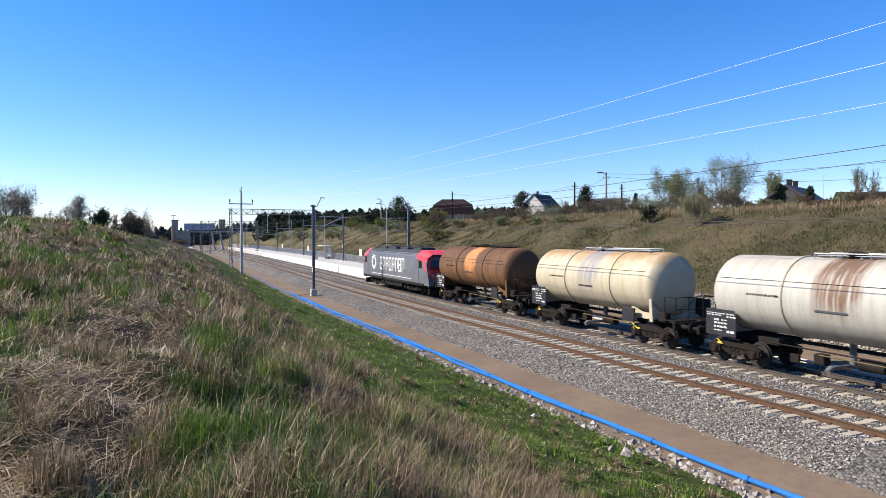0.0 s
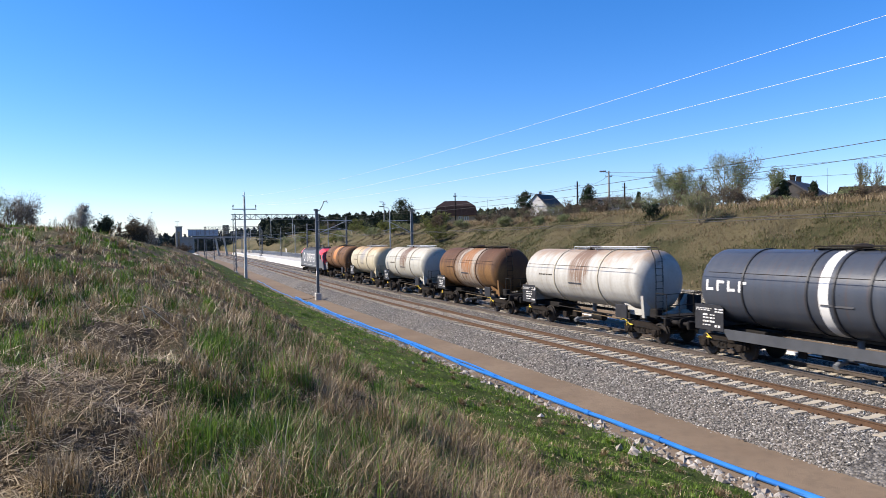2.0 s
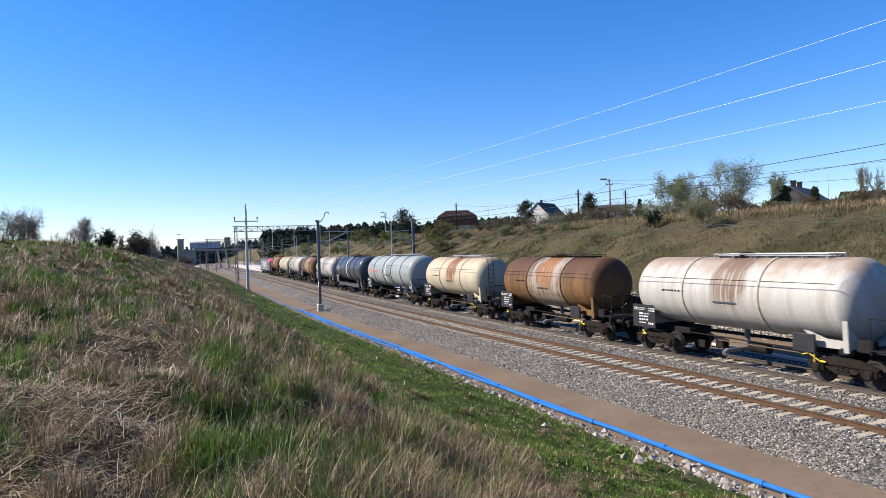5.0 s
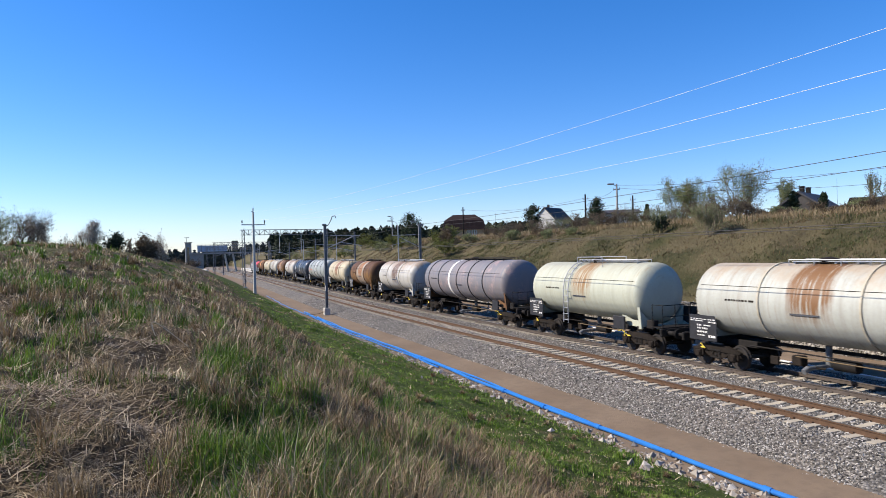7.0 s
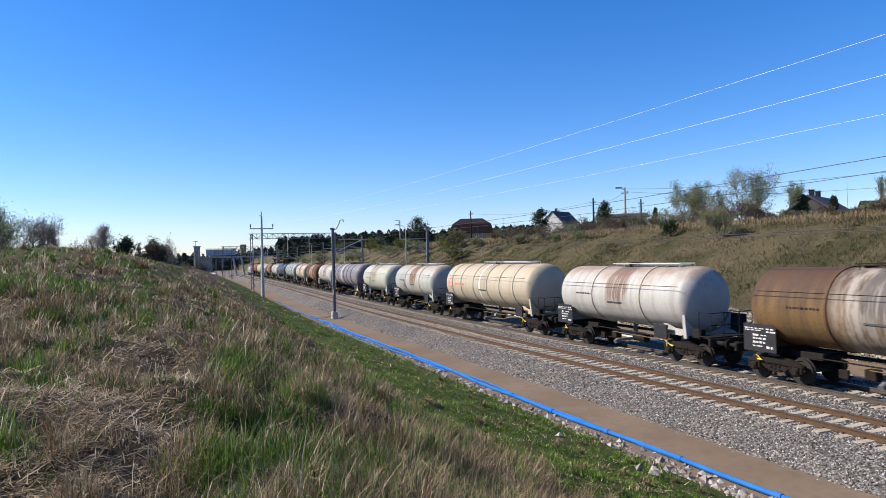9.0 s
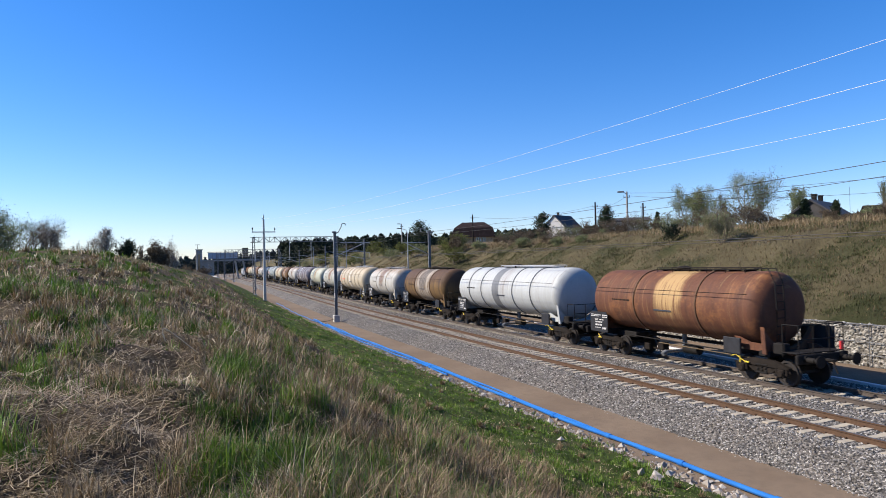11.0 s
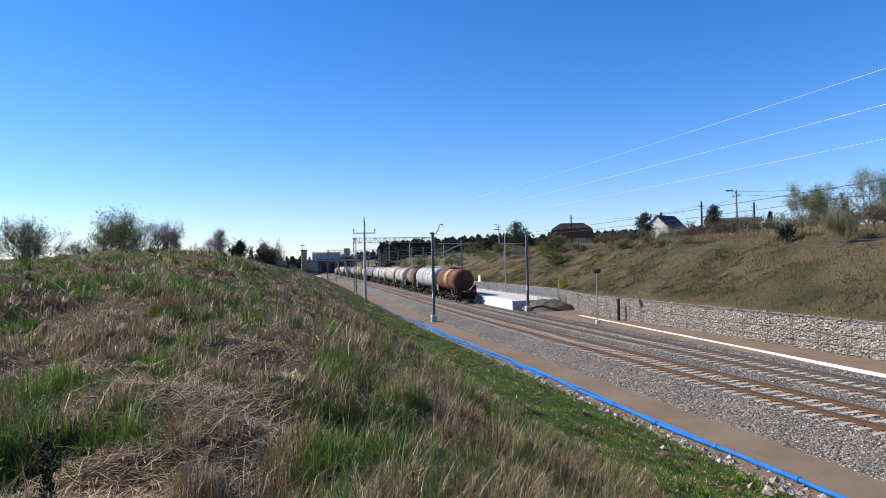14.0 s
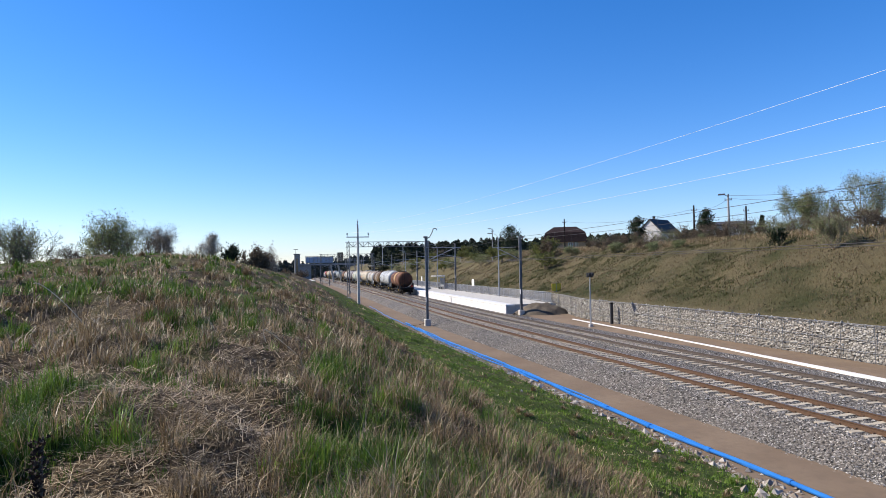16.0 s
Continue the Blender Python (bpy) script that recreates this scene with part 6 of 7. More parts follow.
tree("bush", "bare twiggy thicket on the bank top", -10.0, 58, 4.1, 5.6, LEAF_BROWN, 3600, 0.06, 24, base=4.7, stems=6, category="bush", thin=0.4)
tree("bush", "bare twiggy thicket on the bank top", -14.6, 60, 2.7, 3.4, LEAF_BROWN, 2000, 0.05, 25, base=4.7, stems=6, category="bush", thin=0.4)
tree("bush", "dark budding bush on the bank top", -18.1, 50, 4.2, 4.6, LEAF_SPRING, 5600, 0.055, 26, base=4.2, stems=7, category="bush", bark=BARK)
tree("bush", "bare twiggy thicket on the bank top", -21.5, 54, 4.2, 4.0, LEAF_BROWN, 2600, 0.05, 27, base=4.2, stems=6, category="bush", thin=0.4)
tree("bush", "bare twiggy thicket on the bank top", -25.0, 54, 4.4, 4.0, LEAF_BROWN, 2600, 0.05, 28, base=4.2, stems=6, category="bush", thin=0.4)
for k in range(7):
    tree("bush", "low brown shrub on the bank's skyline", -9.3 + k * 0.75, 85, 2.0 + (k * 37 % 10) * 0.12, 2.4, LEAF_BROWN, 700, 0.06, 40 + k, levels=2, base=5.0, stems=4, category="bush", group="skyline shrubs")
tree("bush", "dark evergreen bush at the end of the bank", -2.9, 120, 6.0, 4.6, LEAF_DARK, 4800, 0.16, 31, base=3.6, stems=4, category="bush")
tree("bush", "brown leafless bush at the end of the bank", -1.6, 118, 6.3, 5.6, LEAF_BROWN, 6000, 0.15, 32, base=3.2, stems=6, category="bush")
tree("bush", "pale willow bush at the end of the bank", -0.5, 128, 7.4, 5.2, LEAF_GREY, 5200, 0.15, 33, base=2.6, stems=6, category="bush", bark=TWIG_PALE, thin=0.5)
for k, (az, dist, hgt) in enumerate(((0.7, 150, 4.2), (1.3, 180, 4.6), (-0.1, 160, 4.0), (2.2, 215, 4.5))):
    tree("bush", "grey-brown trackside shrub in the distance", az, dist, hgt, 6.0, LEAF_BROWN, 1800, 0.16, 50 + k, levels=2, base=0.6, stems=5, category="bush", group="trackside shrubs")
# shrubs along the ridge
rg = random.Random(9)
for k in range(72):
    az = 26.5 + k * 0.42 + rg.uniform(-0.3, 0.3)
    u = wall_u(0) + rg.uniform(13.5, 24)
    dist = u / math.sin(radians(az))
    if dist > 125:
        dist = rg.uniform(95, 125)
    hgt = rg.uniform(1.1, 2.5) * (0.45 if 48 < az < 54.5 else 0.8 if az > 50 else 1.0)
    kind = rg.choice([LEAF_BROWN, LEAF_BROWN, LEAF_BROWN, LEAF_SPRING])
    tree("bush", "leafless brown shrub on the ridge" if kind is LEAF_BROWN else "budding green shrub on the ridge", az, dist, hgt, hgt * rg.uniform(1.2, 2.0), kind, 1100, 0.075, 200 + k, levels=2, stems=4, category="bush", group="ridge shrubs", thin=0.6)
# bushes on the slope
tree("bush", "small dark evergreen bush on the slope", 40.5, 58, 1.8, 1.5, LEAF_DARK, 1800, 0.07, 301, stems=4, category="bush", levels=2)
tree("bush", "light green budding bush on the slope", 44.3, 52, 2.9, 2.6, LEAF_SPRING, 3200, 0.05, 302, stems=5, category="bush", levels=3, bark=TWIG_PALE)
for k, (az, dist, hgt) in enumerate(((31.5, 76, 1.3), (28.6, 84, 1.5), (25.0, 98, 1.6), (20.0, 118, 2.4), (17.5, 130, 2.8), (15.0, 150, 3.0), (13.0, 170, 3.0), (33.5, 70, 1.0), (11.5, 195, 3.4), (10.0, 220, 3.6))):
    tree("bush", "green spring bush on the cutting slope", az, dist, hgt, hgt * 1.6, LEAF_SPRING, 1500, 0.05 + hgt * 0.02, 320 + k, stems=5, category="bush", levels=2, group="slope bushes")

rg = random.Random(21)
for k in range(20):
    az, d = rg.uniform(11.5, 23.0), rg.uniform(5.0, 12.5)
    y = next(q for q in np.arange(60.0, 330.0, 1.0) if math.degrees(math.atan2(float(wall_u(q) + bend(q)) + d, q)) < az)
    x = float(wall_u(y) + bend(y)) + d
    tree("bush", "yellow-green spring bush on the far cutting slope", az, math.hypot(x, y), rg.uniform(1.8, 3.2), rg.uniform(2.8, 4.8), rg.choice([LEAF_MOSS, LEAF_MOSS, LEAF_BROWN]), 1300, 0.13, 400 + k, stems=5, category="bush", levels=2, group="slope bushes")
tree("bush", "low dark tangle of dead bramble on the bank", -18.2, 15.0, 0.75, 1.5, LEAF_BROWN, 2600, 0.03, 450, stems=6, category="bush", levels=2)

# far woods: uncountable, one object a belt
def woods(name, label, material, seed, count, az0, az1, d0, d1, rise, size):
    """A belt of crowns whose tops stand rise(az) degrees over eye height."""
    rng = np.random.default_rng(seed)
    C, Tn = [], []
    for k in range(count):
        az, dist = rng.uniform(az0, az1), rng.uniform(d0, d1)
        x, y = polar(az, dist)
        zb = float(ground_z(x, y))
        h, w = max(2.5, EYE[2] + dist * math.tan(radians(rise(az) + rng.uniform(-0.45, 0.08))) - zb), rng.uniform(4.5, 8.0)
        m = 240
        f = rng.uniform(0.0, 1.0, m)
        an, rr = rng.uniform(0, 6.28, m), np.sqrt(rng.uniform(0, 1, m)) * w / 2 * (1 - f ** 3) * (0.55 + 0.45 * np.minimum(1, f * 4))
        C.append(np.stack([x + rr * np.cos(an), y + rr * np.sin(an), zb + h * f], -1))
        Tn.append(np.clip(rng.uniform(0, 0.8) + rng.normal(size=m) * 0.25, 0, 1))
    ob = thing(name, label, "woods", kind="stuff")
    cards("crowns", np.concatenate(C), size, material, rng, ob, np.concatenate(Tn), 1.2)
    return ob


# Far leaves turned grey-green: distance haze is mixed into their colour.
LEAF_FAR = toned("haze_greyed_leaves", [(0.035, 0.045, 0.040), (0.055, 0.065, 0.055), (0.085, 0.095, 0.078)], 0.9, 0.05)
# Needles slightly paler than LEAF_DARK, with haze put into the colour.
LEAF_PINE = toned("haze_paled_needles", [(0.014, 0.022, 0.013), (0.026, 0.036, 0.020), (0.045, 0.052, 0.028)], 0.85, 0.05)
woods("far_woods", "dark pine woods along the horizon", LEAF_PINE, 77, 230, 8.3, 21.0, 250, 400, lambda az: 1.95 + 0.05 * (az - 9), 0.6)
woods("far_woods", "dark pine woods behind the houses on the ridge", LEAF_PINE, 78, 150, 20.0, 36.0, 190, 330, lambda az: 2.3 + 0.02 * (az - 20), 0.55)
woods("far_woods", "trees far beyond the station with haze in their grey-green colour", LEAF_FAR, 79, 150, -7.0, 9.0, 430, 560, lambda az: 0.75 + 0.05 * max(0, az), 0.9)

# ---- grass ----
def stand(x, y, z, length, width, a0, curl, tones, name, material, rng):
    """One blade for each root: it leaves the ground a0 from upright and bends on by curl."""
    n = len(x)
    an = rng.uniform(0, 2 * np.pi, n)
    dx, dy = np.cos(an), np.sin(an)
    tw = an + np.pi / 2 + rng.uniform(-0.7, 0.7, n)
    px, py = np.cos(tw) * width / 2, np.sin(tw) * width / 2
    s1, c1 = np.sin(a0) * length * 0.55, np.cos(a0) * length * 0.55
    s2, c2 = s1 + np.sin(a0 + curl) * length * 0.45, np.maximum(c1 + np.cos(a0 + curl) * length * 0.45, 0.01)
    V = np.zeros((n, 5, 3), np.float32)
    V[:, 0] = np.stack([x - px, y - py, z], -1)
    V[:, 1] = np.stack([x + px, y + py, z], -1)
    V[:, 2] = np.stack([x - px * 0.85 + dx * s1, y - py * 0.85 + dy * s1, z + c1], -1)
    V[:, 3] = np.stack([x + px * 0.85 + dx * s1, y + py * 0.85 + dy * s1, z + c1], -1)
    V[:, 4] = np.stack([x + dx * s2, y + dy * s2, z + c2], -1)
    base = np.arange(n)[:, None] * 5
    F = np.concatenate([base + [0, 1, 3], base + [0, 3, 2], base + [2, 3, 4]], 0)
    me = sheet(name, V.reshape(-1, 3), F, material, True)
    tone(me, np.repeat(np.clip(tones, 0, 1), 5))
    return me


def tufts(seed, count, rmin, rmax, az0, az1):
    """Middles of grass tufts, closer together near the path on the bank."""
    rng = np.random.default_rng(seed)
    r = rmin * (rmax / rmin) ** rng.uniform(0, 1, count)
    az = np.radians(rng.uniform(az0, az1, count))
    x, y = r * np.sin(az), r * np.cos(az)
    u = x - bend(y)
    ok = (u < 11.75) & (u > -40)
    return rng, x[ok], y[ok], r[ok], u[ok]


def sward(seed, count, per, rmin, rmax, az0, az1, foot_only=False):
    rng, tx, ty, tr, tu = tufts(seed, count, rmin, rmax, az0, az1)
    if foot_only:
        ok = tu > 5.6
        tx, ty, tr, tu = tx[ok], ty[ok], tr[ok], tu[ok]
    worn, lush, st = trodden(tx, ty), lushness(tx, ty), strawness(tx, ty)
    foot = smooth(5.4, 6.8, tu)
    p_green = np.clip(1.18 - 1.35 * st + 0.85 * lush - 0.45 * worn, 0.06, 0.9)
    is_green = rng.uniform(0, 1, len(tx)) < p_green
    keep = rng.uniform(0, 1, len(tx)) > 0.86 * worn
    patch = np.clip(vnoise(tx, ty, 0.8, 21) * 1.7 - 0.3, 0.15, 1.2)
    size = (0.26 + 1.25 * rng.uniform(0, 1, len(tx)) ** 3.0) * (0.55 + 0.6 * patch) * (1 + 0.35 * lush) * (1 - 0.45 * worn) * (1 - 0.5 * foot)
    flank = smooth(0.4, 1.6, tu) * (1 - foot)
    hue = rng.uniform(0, 1, len(tx))
    for name, sel, mat_, lab in (("dry_grass", ~is_green & keep, STRAW, "tangled dry straw-coloured grass on the bank"), ("green_grass", is_green & keep, GREEN, "fresh green grass tufts on the bank")):
        g = name == "green_grass"
        idx = np.where(sel)[0]
        k = rng.poisson(per * (0.6 + 0.8 * np.minimum(size[idx], 1.2)) * (1.15 if g else 1.0)) + 3
        i = np.repeat(idx, k)
        n = len(i)
        rad = (0.018 + 0.062 * size[i] + 0.005 * tr[i]) * np.sqrt(rng.uniform(0, 1, n))
        a = rng.uniform(0, 6.283, n)
        x, y = tx[i] + rad * np.cos(a), ty[i] + rad * np.sin(a)
        length = (0.25 if g else 0.30) * size[i] * rng.uniform(0.45, 1.25, n)
        width = np.maximum(0.0062 if g else 0.0046, (0.00095 if g else 0.0008) * tr[i]) * rng.uniform(0.6, 1.35, n)
        a0 = rng.gamma(2.0, 0.15, n) if g else rng.gamma(2.0, 0.30, n)
        curl = rng.gamma(2.0, 0.32, n) if g else rng.gamma(2.0, 0.42, n)
        if g:
            tn = 0.45 * hue[i] + 0.5 * rng.uniform(0, 1, n) ** 1.5 + 0.2 * lush[i] + 0.22 * foot[i]
        else:
            tn = 0.36 * hue[i] + 0.62 * rng.uniform(0, 1, n) ** 1.5 + 0.3 * (vnoise(x, y, 0.7, 31) - 0.4) + 0.08 - 0.20 * flank[i]
        me = stand(x, y, ground_z(x, y) - 0.012, length, width, np.clip(a0, 0, 1.45), np.clip(curl, 0, 1.7), tn, name, mat_, rng)
        tagged(new(name, me), lab, "grass", kind="stuff")


def litter(seed, count):
    """Dead stalks lying flat, thick where the turf is worn."""
    rng, x, y, r, u = tufts(seed, count, 3.4, 24, -27, 45)
    ok = rng.uniform(0, 1, len(x)) < 0.07 + 0.93 * trodden(x, y)
    x, y, r = x[ok], y[ok], r[ok]
    n = len(x)
    length = 0.06 + 0.26 * rng.uniform(0, 1, n) ** 2.2
    width = np.maximum(0.005, 0.0009 * r) * rng.uniform(0.6, 1.7, n)
    me = stand(x, y, ground_z(x, y) + 0.012 + 0.03 * rng.uniform(0, 1, n) ** 2, length, width, rng.uniform(1.15, 1.6, n), rng.uniform(-0.25, 0.5, n), 0.2 + 0.85 * rng.uniform(0, 1, n) ** 1.1, "dead_stalks", STRAW, rng)
    tagged(new("dead_stalks", me), "pale dead stalks matted on the ground", "grass", kind="stuff")


def near_bank():
    sward(5, 15500, 15, 3.5, 15, -27, 60)
    sward(15, 10500, 10, 14, 100, -27, 40)
    sward(17, 7000, 7, 12, 75, 8, 44, True)
    sward(16, 1500, 12, 0.9, 3.6, -180, 180)
    litter(25, 90000)


def big_tufts():
    """Tall separate clumps that throw shade on the turf."""
    for seed, name, mat_, n, lab, flop in ((45, "grass_clumps", GREEN, 620, "bright green grass clumps on the bank", 0.2), (46, "straw_clumps", STRAW, 1200, "tall tangled straw clumps on the bank", 0.45)):
        g = name == "grass_clumps"
        rng, tx, ty, tr, tu = tufts(seed, n, 4.0, 36, -27, 58)
        want = np.clip(0.25 + lushness(tx, ty), 0, 1) if g else np.clip(0.35 + 0.8 * strawness(tx, ty), 0, 1)
        ok = (tu < 10.8) & (rng.uniform(0, 1, len(tx)) < want * (1 - trodden(tx, ty)))
        tx, ty, tr, tu = tx[ok], ty[ok], tr[ok], tu[ok]
        k = rng.integers(50, 120, len(tx))
        i = np.repeat(np.arange(len(tx)), k)
        m = len(i)
        size = (rng.uniform(0.6, 1.35, len(tx)) * (1 - 0.45 * smooth(5.4, 7.0, tu)))[i]
        rad = 0.12 * size * np.sqrt(rng.uniform(0, 1, m))
        a = rng.uniform(0, 6.283, m)
        x, y = tx[i] + rad * np.cos(a), ty[i] + rad * np.sin(a)
        length = 0.36 * size * rng.uniform(0.4, 1.15, m)
        width = np.maximum(0.0065 if g else 0.005, 0.0009 * tr[i]) * rng.uniform(0.7, 1.3, m)
        tn = (0.30 if g else 0.12) + 0.35 * rng.uniform(0, 1, len(tx))[i] + 0.4 * rng.uniform(-0.3, 1, m)
        me = stand(x, y, ground_z(x, y) - 0.015, length, width, np.clip(rng.gamma(2.0, flop / 1.6, m), 0, 1.4), np.clip(rng.gamma(2.0, 0.35, m), 0, 1.7), tn, name, mat_, rng)
        tagged(new(name, me), lab, "grass", kind="stuff")


def far_bank():
    rng = np.random.default_rng(8)
    n = 130000
    y = 12 + 126 * rng.uniform(0, 1, n) ** 1.3
    d = 0.5 + 21 * rng.uniform(0, 1, n)
    x = wall_u(y) + bend(y) + d
    tall = smooth(10.5, 12.5, d)
    st = np.clip(0.25 + 0.9 * vnoise(x, y, 3.0, 9) - 0.25 * smooth(6.0, 1.0, d), 0, 1)
    dry = rng.uniform(0, 1, n) < 0.35 + 0.65 * st
    z = ground_z(x, y) - 0.02
    for name, sel, mat_, lab in (("slope_dry_grass", dry, STRAW, "dry straw-coloured grass on the cutting slope"), ("slope_green_grass", ~dry, WEED, "green grass on the cutting slope")):
        m = sel.sum()
        me = stand(x[sel], y[sel], z[sel], (0.14 + 0.26 * tall[sel]) * rng.uniform(0.4, 1.7, m), rng.uniform(0.010, 0.026, m) * (1 + y[sel] / 60), np.clip(rng.gamma(2, 0.25, m), 0, 1.3), np.clip(rng.gamma(2, 0.3, m), 0, 1.6), rng.uniform(0.0, 0.42, m) + 0.32 * tall[sel], name, mat_, rng)
        tagged(new(name, me), lab, "grass", kind="stuff")
    # weeds in clumps that shade the slope
    n = 1900
    y = 14 + 95 * rng.uniform(0, 1, n) ** 1.2
    d = 0.6 + 11.5 * rng.uniform(0, 1, n)
    x = wall_u(y) + bend(y) + d
    ok = vnoise(x, y, 4.0, 93) > 0.4
    x, y = x[ok], y[ok]
    i = np.repeat(np.arange(len(x)), 40)
    m = len(i)
    size = rng.uniform(0.5, 1.5, len(x))[i]
    a, rad = rng.uniform(0, 6.283, m), 0.42 * size * np.sqrt(rng.uniform(0, 1, m))
    xs, ys = x[i] + rad * np.cos(a), y[i] + rad * np.sin(a)
    me = stand(xs, ys, ground_z(xs, ys) - 0.02, 0.22 * size * rng.uniform(0.4, 1.2, m), rng.uniform(0.012, 0.03, m) * (1 + ys / 60), np.clip(rng.gamma(2, 0.35, m), 0, 1.3), rng.uniform(0, 1.2, m), 0.5 * rng.uniform(0, 1, len(x))[i] + 0.4 * rng.uniform(0, 1, m), "slope_weeds", WEED, rng)
    tagged(new("slope_weeds", me), "clumps of green weeds on the cutting slope", "weeds", kind="stuff")


near_bank()
big_tufts()
far_bank()


SEED_DARK = toned("dark_dock_seeds", [(0.018, 0.010, 0.007), (0.035, 0.02, 0.013), (0.06, 0.035, 0.022)], 0.8)
STRAW_STEM = plain("bleached_stem", (0.42, 0.36, 0.25), (0.60, 0.53, 0.40), 6, 0.6)


def stems():
    """A dried dock stalk close by, and arching dead stems."""
    t = thing("dock_stalk", "dark dried dock stalk standing in the grass", "weed", m=pose(-0.99, 3.25, float(ground_z(-0.99, 3.25))))
    rng = np.random.default_rng(3)
    part("stalk", Shape().rod((0, 0, -0.05), (0.02, 0.01, 0.80), 0.008, 0.004, 6), BARK, t)
    zz = 0.30 + 0.50 * rng.uniform(0, 1, 520)
    wide = 0.010 + 0.016 * np.abs(np.sin(zz * 21))
    c = np.stack([rng.normal(size=520) * wide, rng.normal(size=520) * wide, zz], -1)
    tagged(cards("seed_head", c, 0.014, SEED_DARK, rng, t), kind="stuff")
    z = float(ground_z(-2.4, 10.3))
    solid("dead_stem", Shape().pipe([(-2.4 - 0.78 * math.sin(1.45 * f), 10.3, z + 0.85 * math.sin(1.75 * f) ** 0.8) for f in np.linspace(0, 1, 10)], 0.007, 5), STRAW_STEM, "pale arching dead stem in the grass", "weed", "dead stems")
    for k, (x, y) in enumerate(((-3.3, 5.2), (-3.9, 8.0), (-2.3, 4.2), (0.3, 9.5), (-2.6, 12.0))):
        z = float(ground_z(x, y))
        a = 0.5 + 1.1 * k
        pts = [(x + 0.55 * math.sin(s * 1.7) * math.cos(a), y + 0.55 * math.sin(s * 1.7) * math.sin(a), z + 0.75 * s - 0.42 * s * s * s) for s in np.linspace(0, 1.15, 9)]
        s = Shape()
        for p, q in zip(pts, pts[1:]):
            s.rod(p, q, 0.006, 0.005, 5, False)
        solid("dead_stem", s, STRAW_STEM, "pale arching dead stem in the grass", "weed", "dead stems")


stems()

# ---- stones ----
def pebbles(name, centres, sizes, material, rng, flat=0.75):
    """Broken stones of eight faces each, joined."""
    n = len(centres)
    o = np.array([(1, 0, 0), (-1, 0, 0), (0, 1, 0), (0, -1, 0), (0, 0, 1), (0, 0, -1)], float)
    f = np.array([(0, 2, 4), (2, 1, 4), (1, 3, 4), (3, 0, 4), (2, 0, 5), (1, 2, 5), (3, 1, 5), (0, 3, 5)])
    V = o[None] * rng.uniform(0.6, 1.25, (n, 6, 1)) + rng.normal(size=(n, 6, 3)) * 0.18
    a = rng.uniform(0, 6.283, n)
    c, s = np.cos(a), np.sin(a)
    V = np.stack([V[..., 0] * c[:, None] - V[..., 1] * s[:, None], V[..., 0] * s[:, None] + V[..., 1] * c[:, None], V[..., 2] * flat], -1)
    V = V * np.asarray(sizes)[:, None, None] + np.asarray(centres)[:, None, :]
    F = (f[None] + np.arange(n)[:, None, None] * 6).reshape(-1, 3)
    me = sheet(name, V.reshape(-1, 3), F, material, False)
    tone(me, np.repeat(rng.uniform(0, 1, n), 6))
    return me


STONE = toned("grey_ballast_stones", [(0.05, 0.046, 0.041), (0.13, 0.12, 0.106), (0.24, 0.222, 0.198), (0.46, 0.43, 0.385)], 0.9)
RUBBLE = toned("pale_rubble", [(0.17, 0.14, 0.11), (0.28, 0.245, 0.205), (0.40, 0.37, 0.33)], 0.9)
rng = np.random.default_rng(12)


def bed_z(u):
    return np.interp(u, [T1 - 3.1, T1 - 1.75, T1 + 1.3, T1 + 1.95, T2 - 1.3, T2 + 1.6, T2 + 2.9], [-0.76, -0.19, -0.19, -0.30, -0.19, -0.19, -0.22])


n = 64000
y = 10.5 * (80 / 10.5) ** rng.uniform(0, 1, n)
u = T1 - 3.25 + (T2 - T1 + 5.85) * rng.uniform(0, 1, n) ** 1.15
off = np.minimum(np.abs(u - T1), np.abs(u - T2))
on_sleeper = (np.abs((y + 0.3) % 0.6 - 0.3) < 0.12) & (off < 1.28)
clear = (np.abs(off - 0.7535) > 0.11) & ~on_sleeper
u, y = u[clear], y[clear]
me = pebbles("ballast_stones", np.stack([u + bend(y), y, bed_z(u) + rng.uniform(-0.01, 0.02, len(u))], -1), rng.uniform(0.024, 0.05, len(u)), STONE, rng)
tagged(new("ballast_stones", me), "grey broken ballast stones round the sleepers", "ballast", kind="stuff")

n = 1500
y = 6 * (60 / 6) ** rng.uniform(0, 1, n)
u = 11.75 + rng.normal(size=n) * 0.2
me = pebbles("pipe_rubble", np.stack([u + bend(y), y, np.maximum(ground_z(u + bend(y), y), -0.74) + 0.01], -1), rng.gamma(2.0, 0.03, n).clip(0.02, 0.16), RUBBLE, rng)
tagged(new("pipe_rubble", me), "pale rubble and soil along the blue pipe", "rubble", kind="stuff")
for x, y, s in ((10.25, 12.7, 0.2), (10.45, 12.95, 0.15), (10.05, 12.95, 0.13), (10.05, 16.5, 0.1), (9.4, 25.0, 0.1)):
    ob = new("stone", pebbles("stone", np.array([[0, 0, 0.05]]), [s], RUBBLE, rng))
    ob.location = (x, y, float(ground_z(x, y)))
    tagged(ob, "pale broken stone lying in the grass", "stone", "stones on the bank")


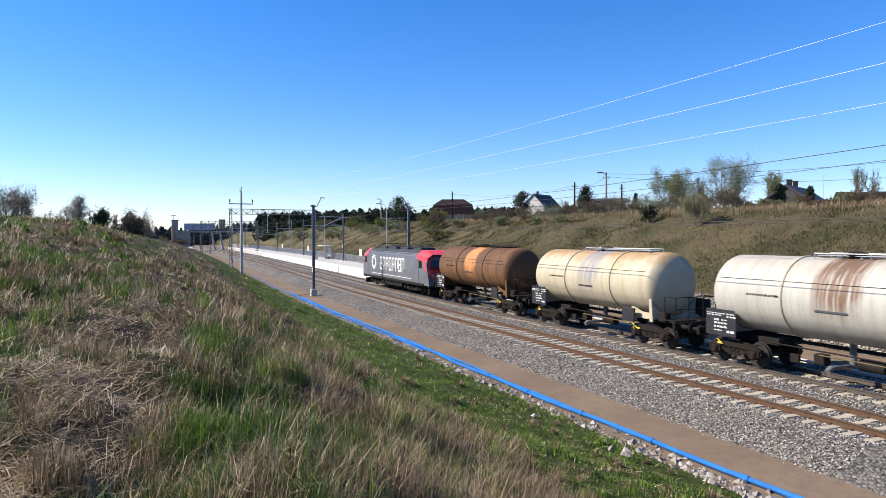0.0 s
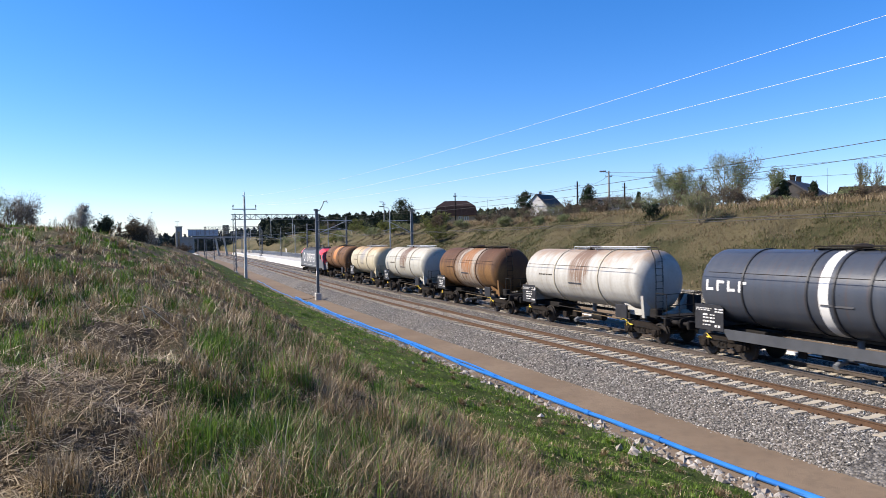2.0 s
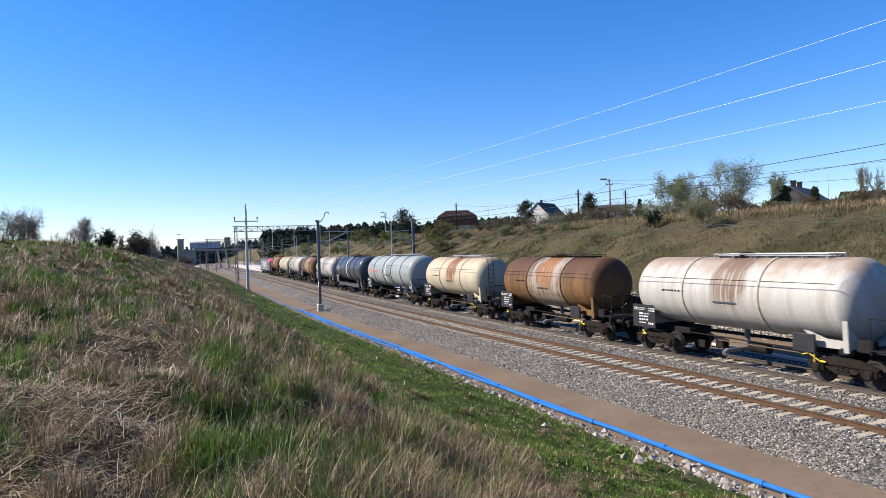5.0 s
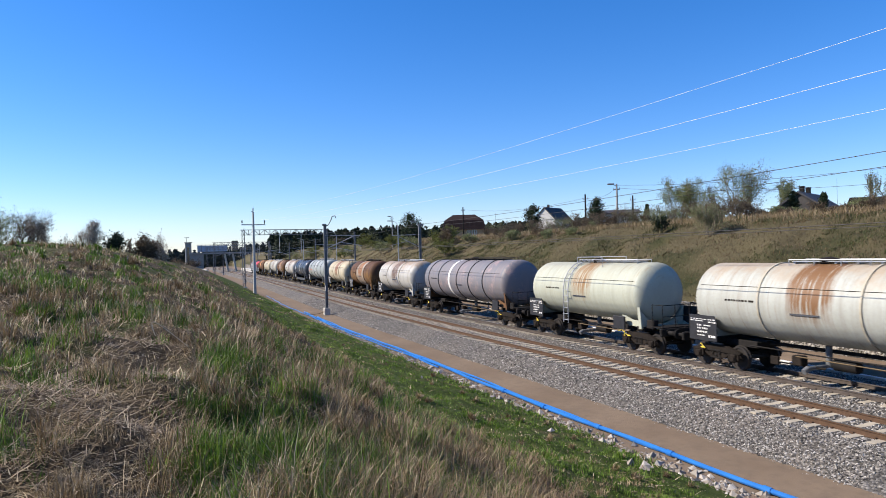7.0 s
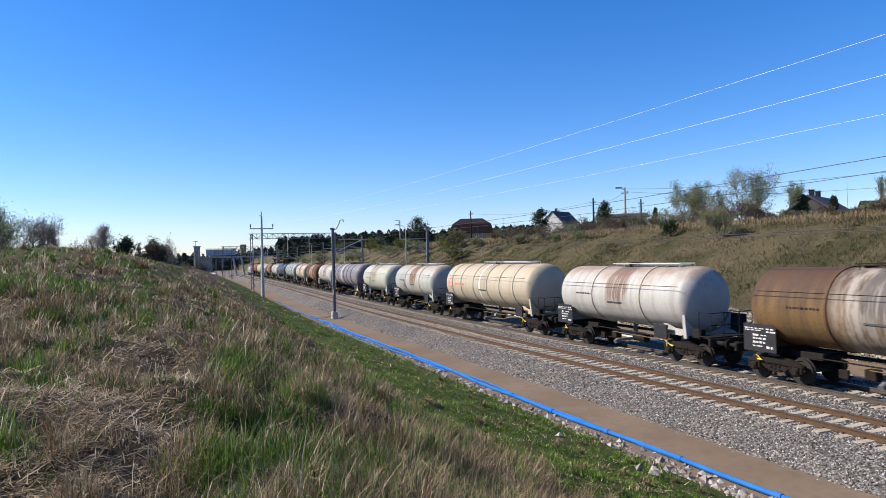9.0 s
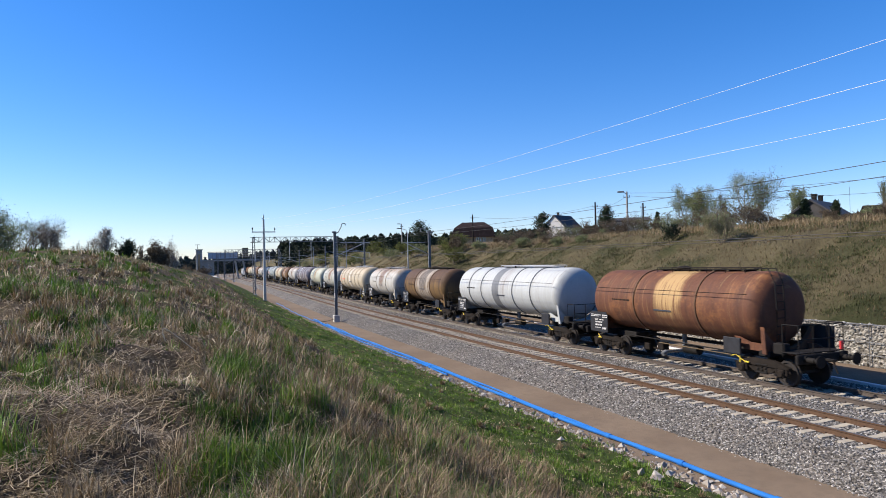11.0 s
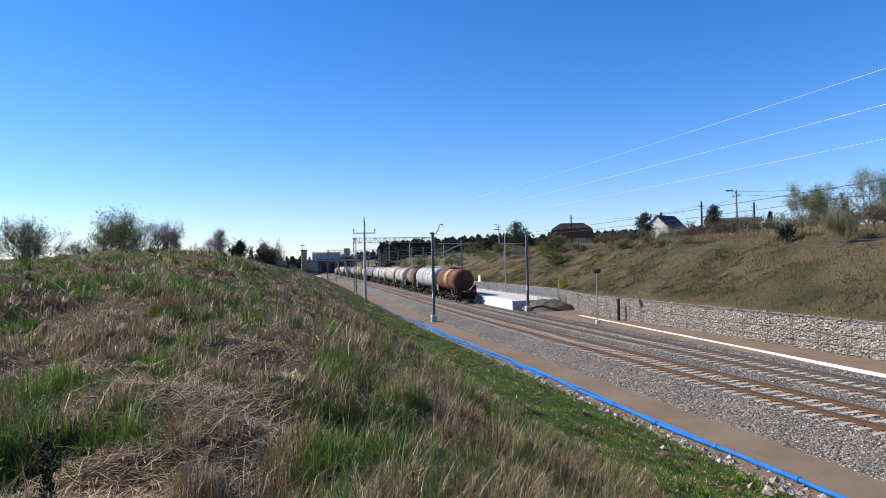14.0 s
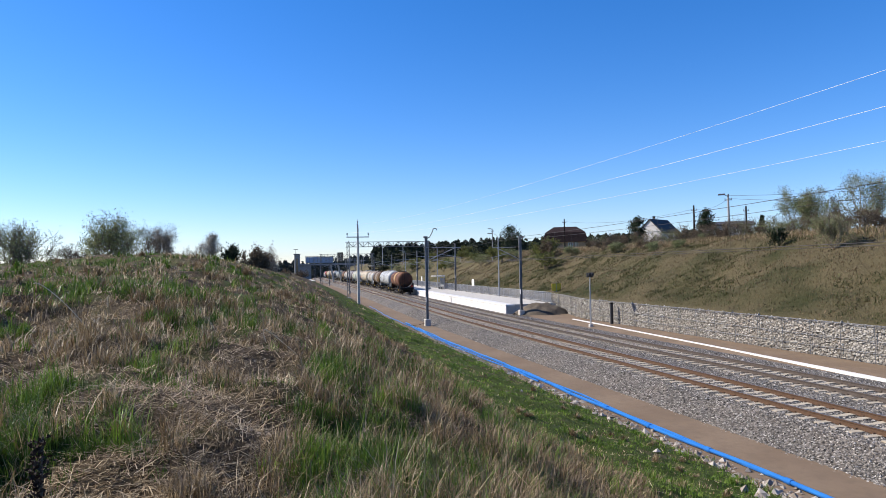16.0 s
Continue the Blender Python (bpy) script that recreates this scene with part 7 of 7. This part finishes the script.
# ---- stones of the basket wall ----
def wall_stones():
    rng = np.random.default_rng(31)
    kinds = []
    for k in range(6):
        me = pebbles("stone", np.array([[0, 0, 0]]), [1.0], GABION_STONE, rng, 0.85)
        kinds.append(me)
    rows = []
    z = -0.22
    while z < WALL_TOP - 0.05:
        y = 12.0 + rng.uniform(0, 0.2)
        while y < 72:
            s = rng.uniform(0.07, 0.14)
            rows.append((y, z + rng.uniform(-0.08, 0.08), s))
            y += s * rng.uniform(1.55, 2.0)
        z += 0.15
    rows = np.array(rows)
    near = (rows[:, 0] > 23.5) & (rows[:, 0] < 27.5)
    for y, z, s in rows[near][:300]:
        o = part("stone", kinds[int(rng.integers(6))], None, wall_gabion, m=pose(float(wall_u(y) + bend(y)) + 0.03, y, z, 0, 0, float(rng.uniform(0, 360))) @ Matrix.Diagonal((s * 0.8, s, s, 1)))
    rest = np.concatenate([rows[near][300:], rows[~near]])
    c = np.stack([wall_u(rest[:, 0]) + bend(rest[:, 0]) + 0.035, rest[:, 0], rest[:, 1]], -1)
    o = part("wall_stones", pebbles("wall_stones", c, rest[:, 2], WALL_RUBBLE, rng, 0.9), None, wall_gabion)
    tagged(o, kind="stuff")
    cage = Shape()
    for y in np.arange(12, 72, 2.0):
        x = float(wall_u(y) + bend(y)) - 0.10
        cage.rod((x, y, -0.2), (x, y, WALL_TOP), 0.018, 0.018, 4, False)
    for z in (0.35, 0.9, WALL_TOP):
        for y in np.arange(12, 72, 4.0):
            cage.rod((float(wall_u(y) + bend(y)) - 0.10, y, z), (float(wall_u(y + 4) + bend(y + 4)) - 0.10, y + 4, z), 0.016, 0.016, 4, False)
    o = part("basket_wires", cage, GALV_DARK, wall_gabion)
    tagged(o, kind="stuff")


WALL_RUBBLE = toned("basket_stones", [(0.17, 0.16, 0.135), (0.24, 0.226, 0.195), (0.30, 0.285, 0.25), (0.38, 0.365, 0.325)], 0.9)
wall_stones()


# ---- what moves ----
def on_line(s):
    return pose(T2 + float(bend(s)), s, 0, 0, 0, -heading(s))


def motions():
    for ob, s0 in TRAIN:
        walk(ob, [(t * 0.5, on_line(s0 + 20.52 * (t * 0.5) + 0.0064 * (t * 0.5) ** 2)) for t in range(33)])


motions()
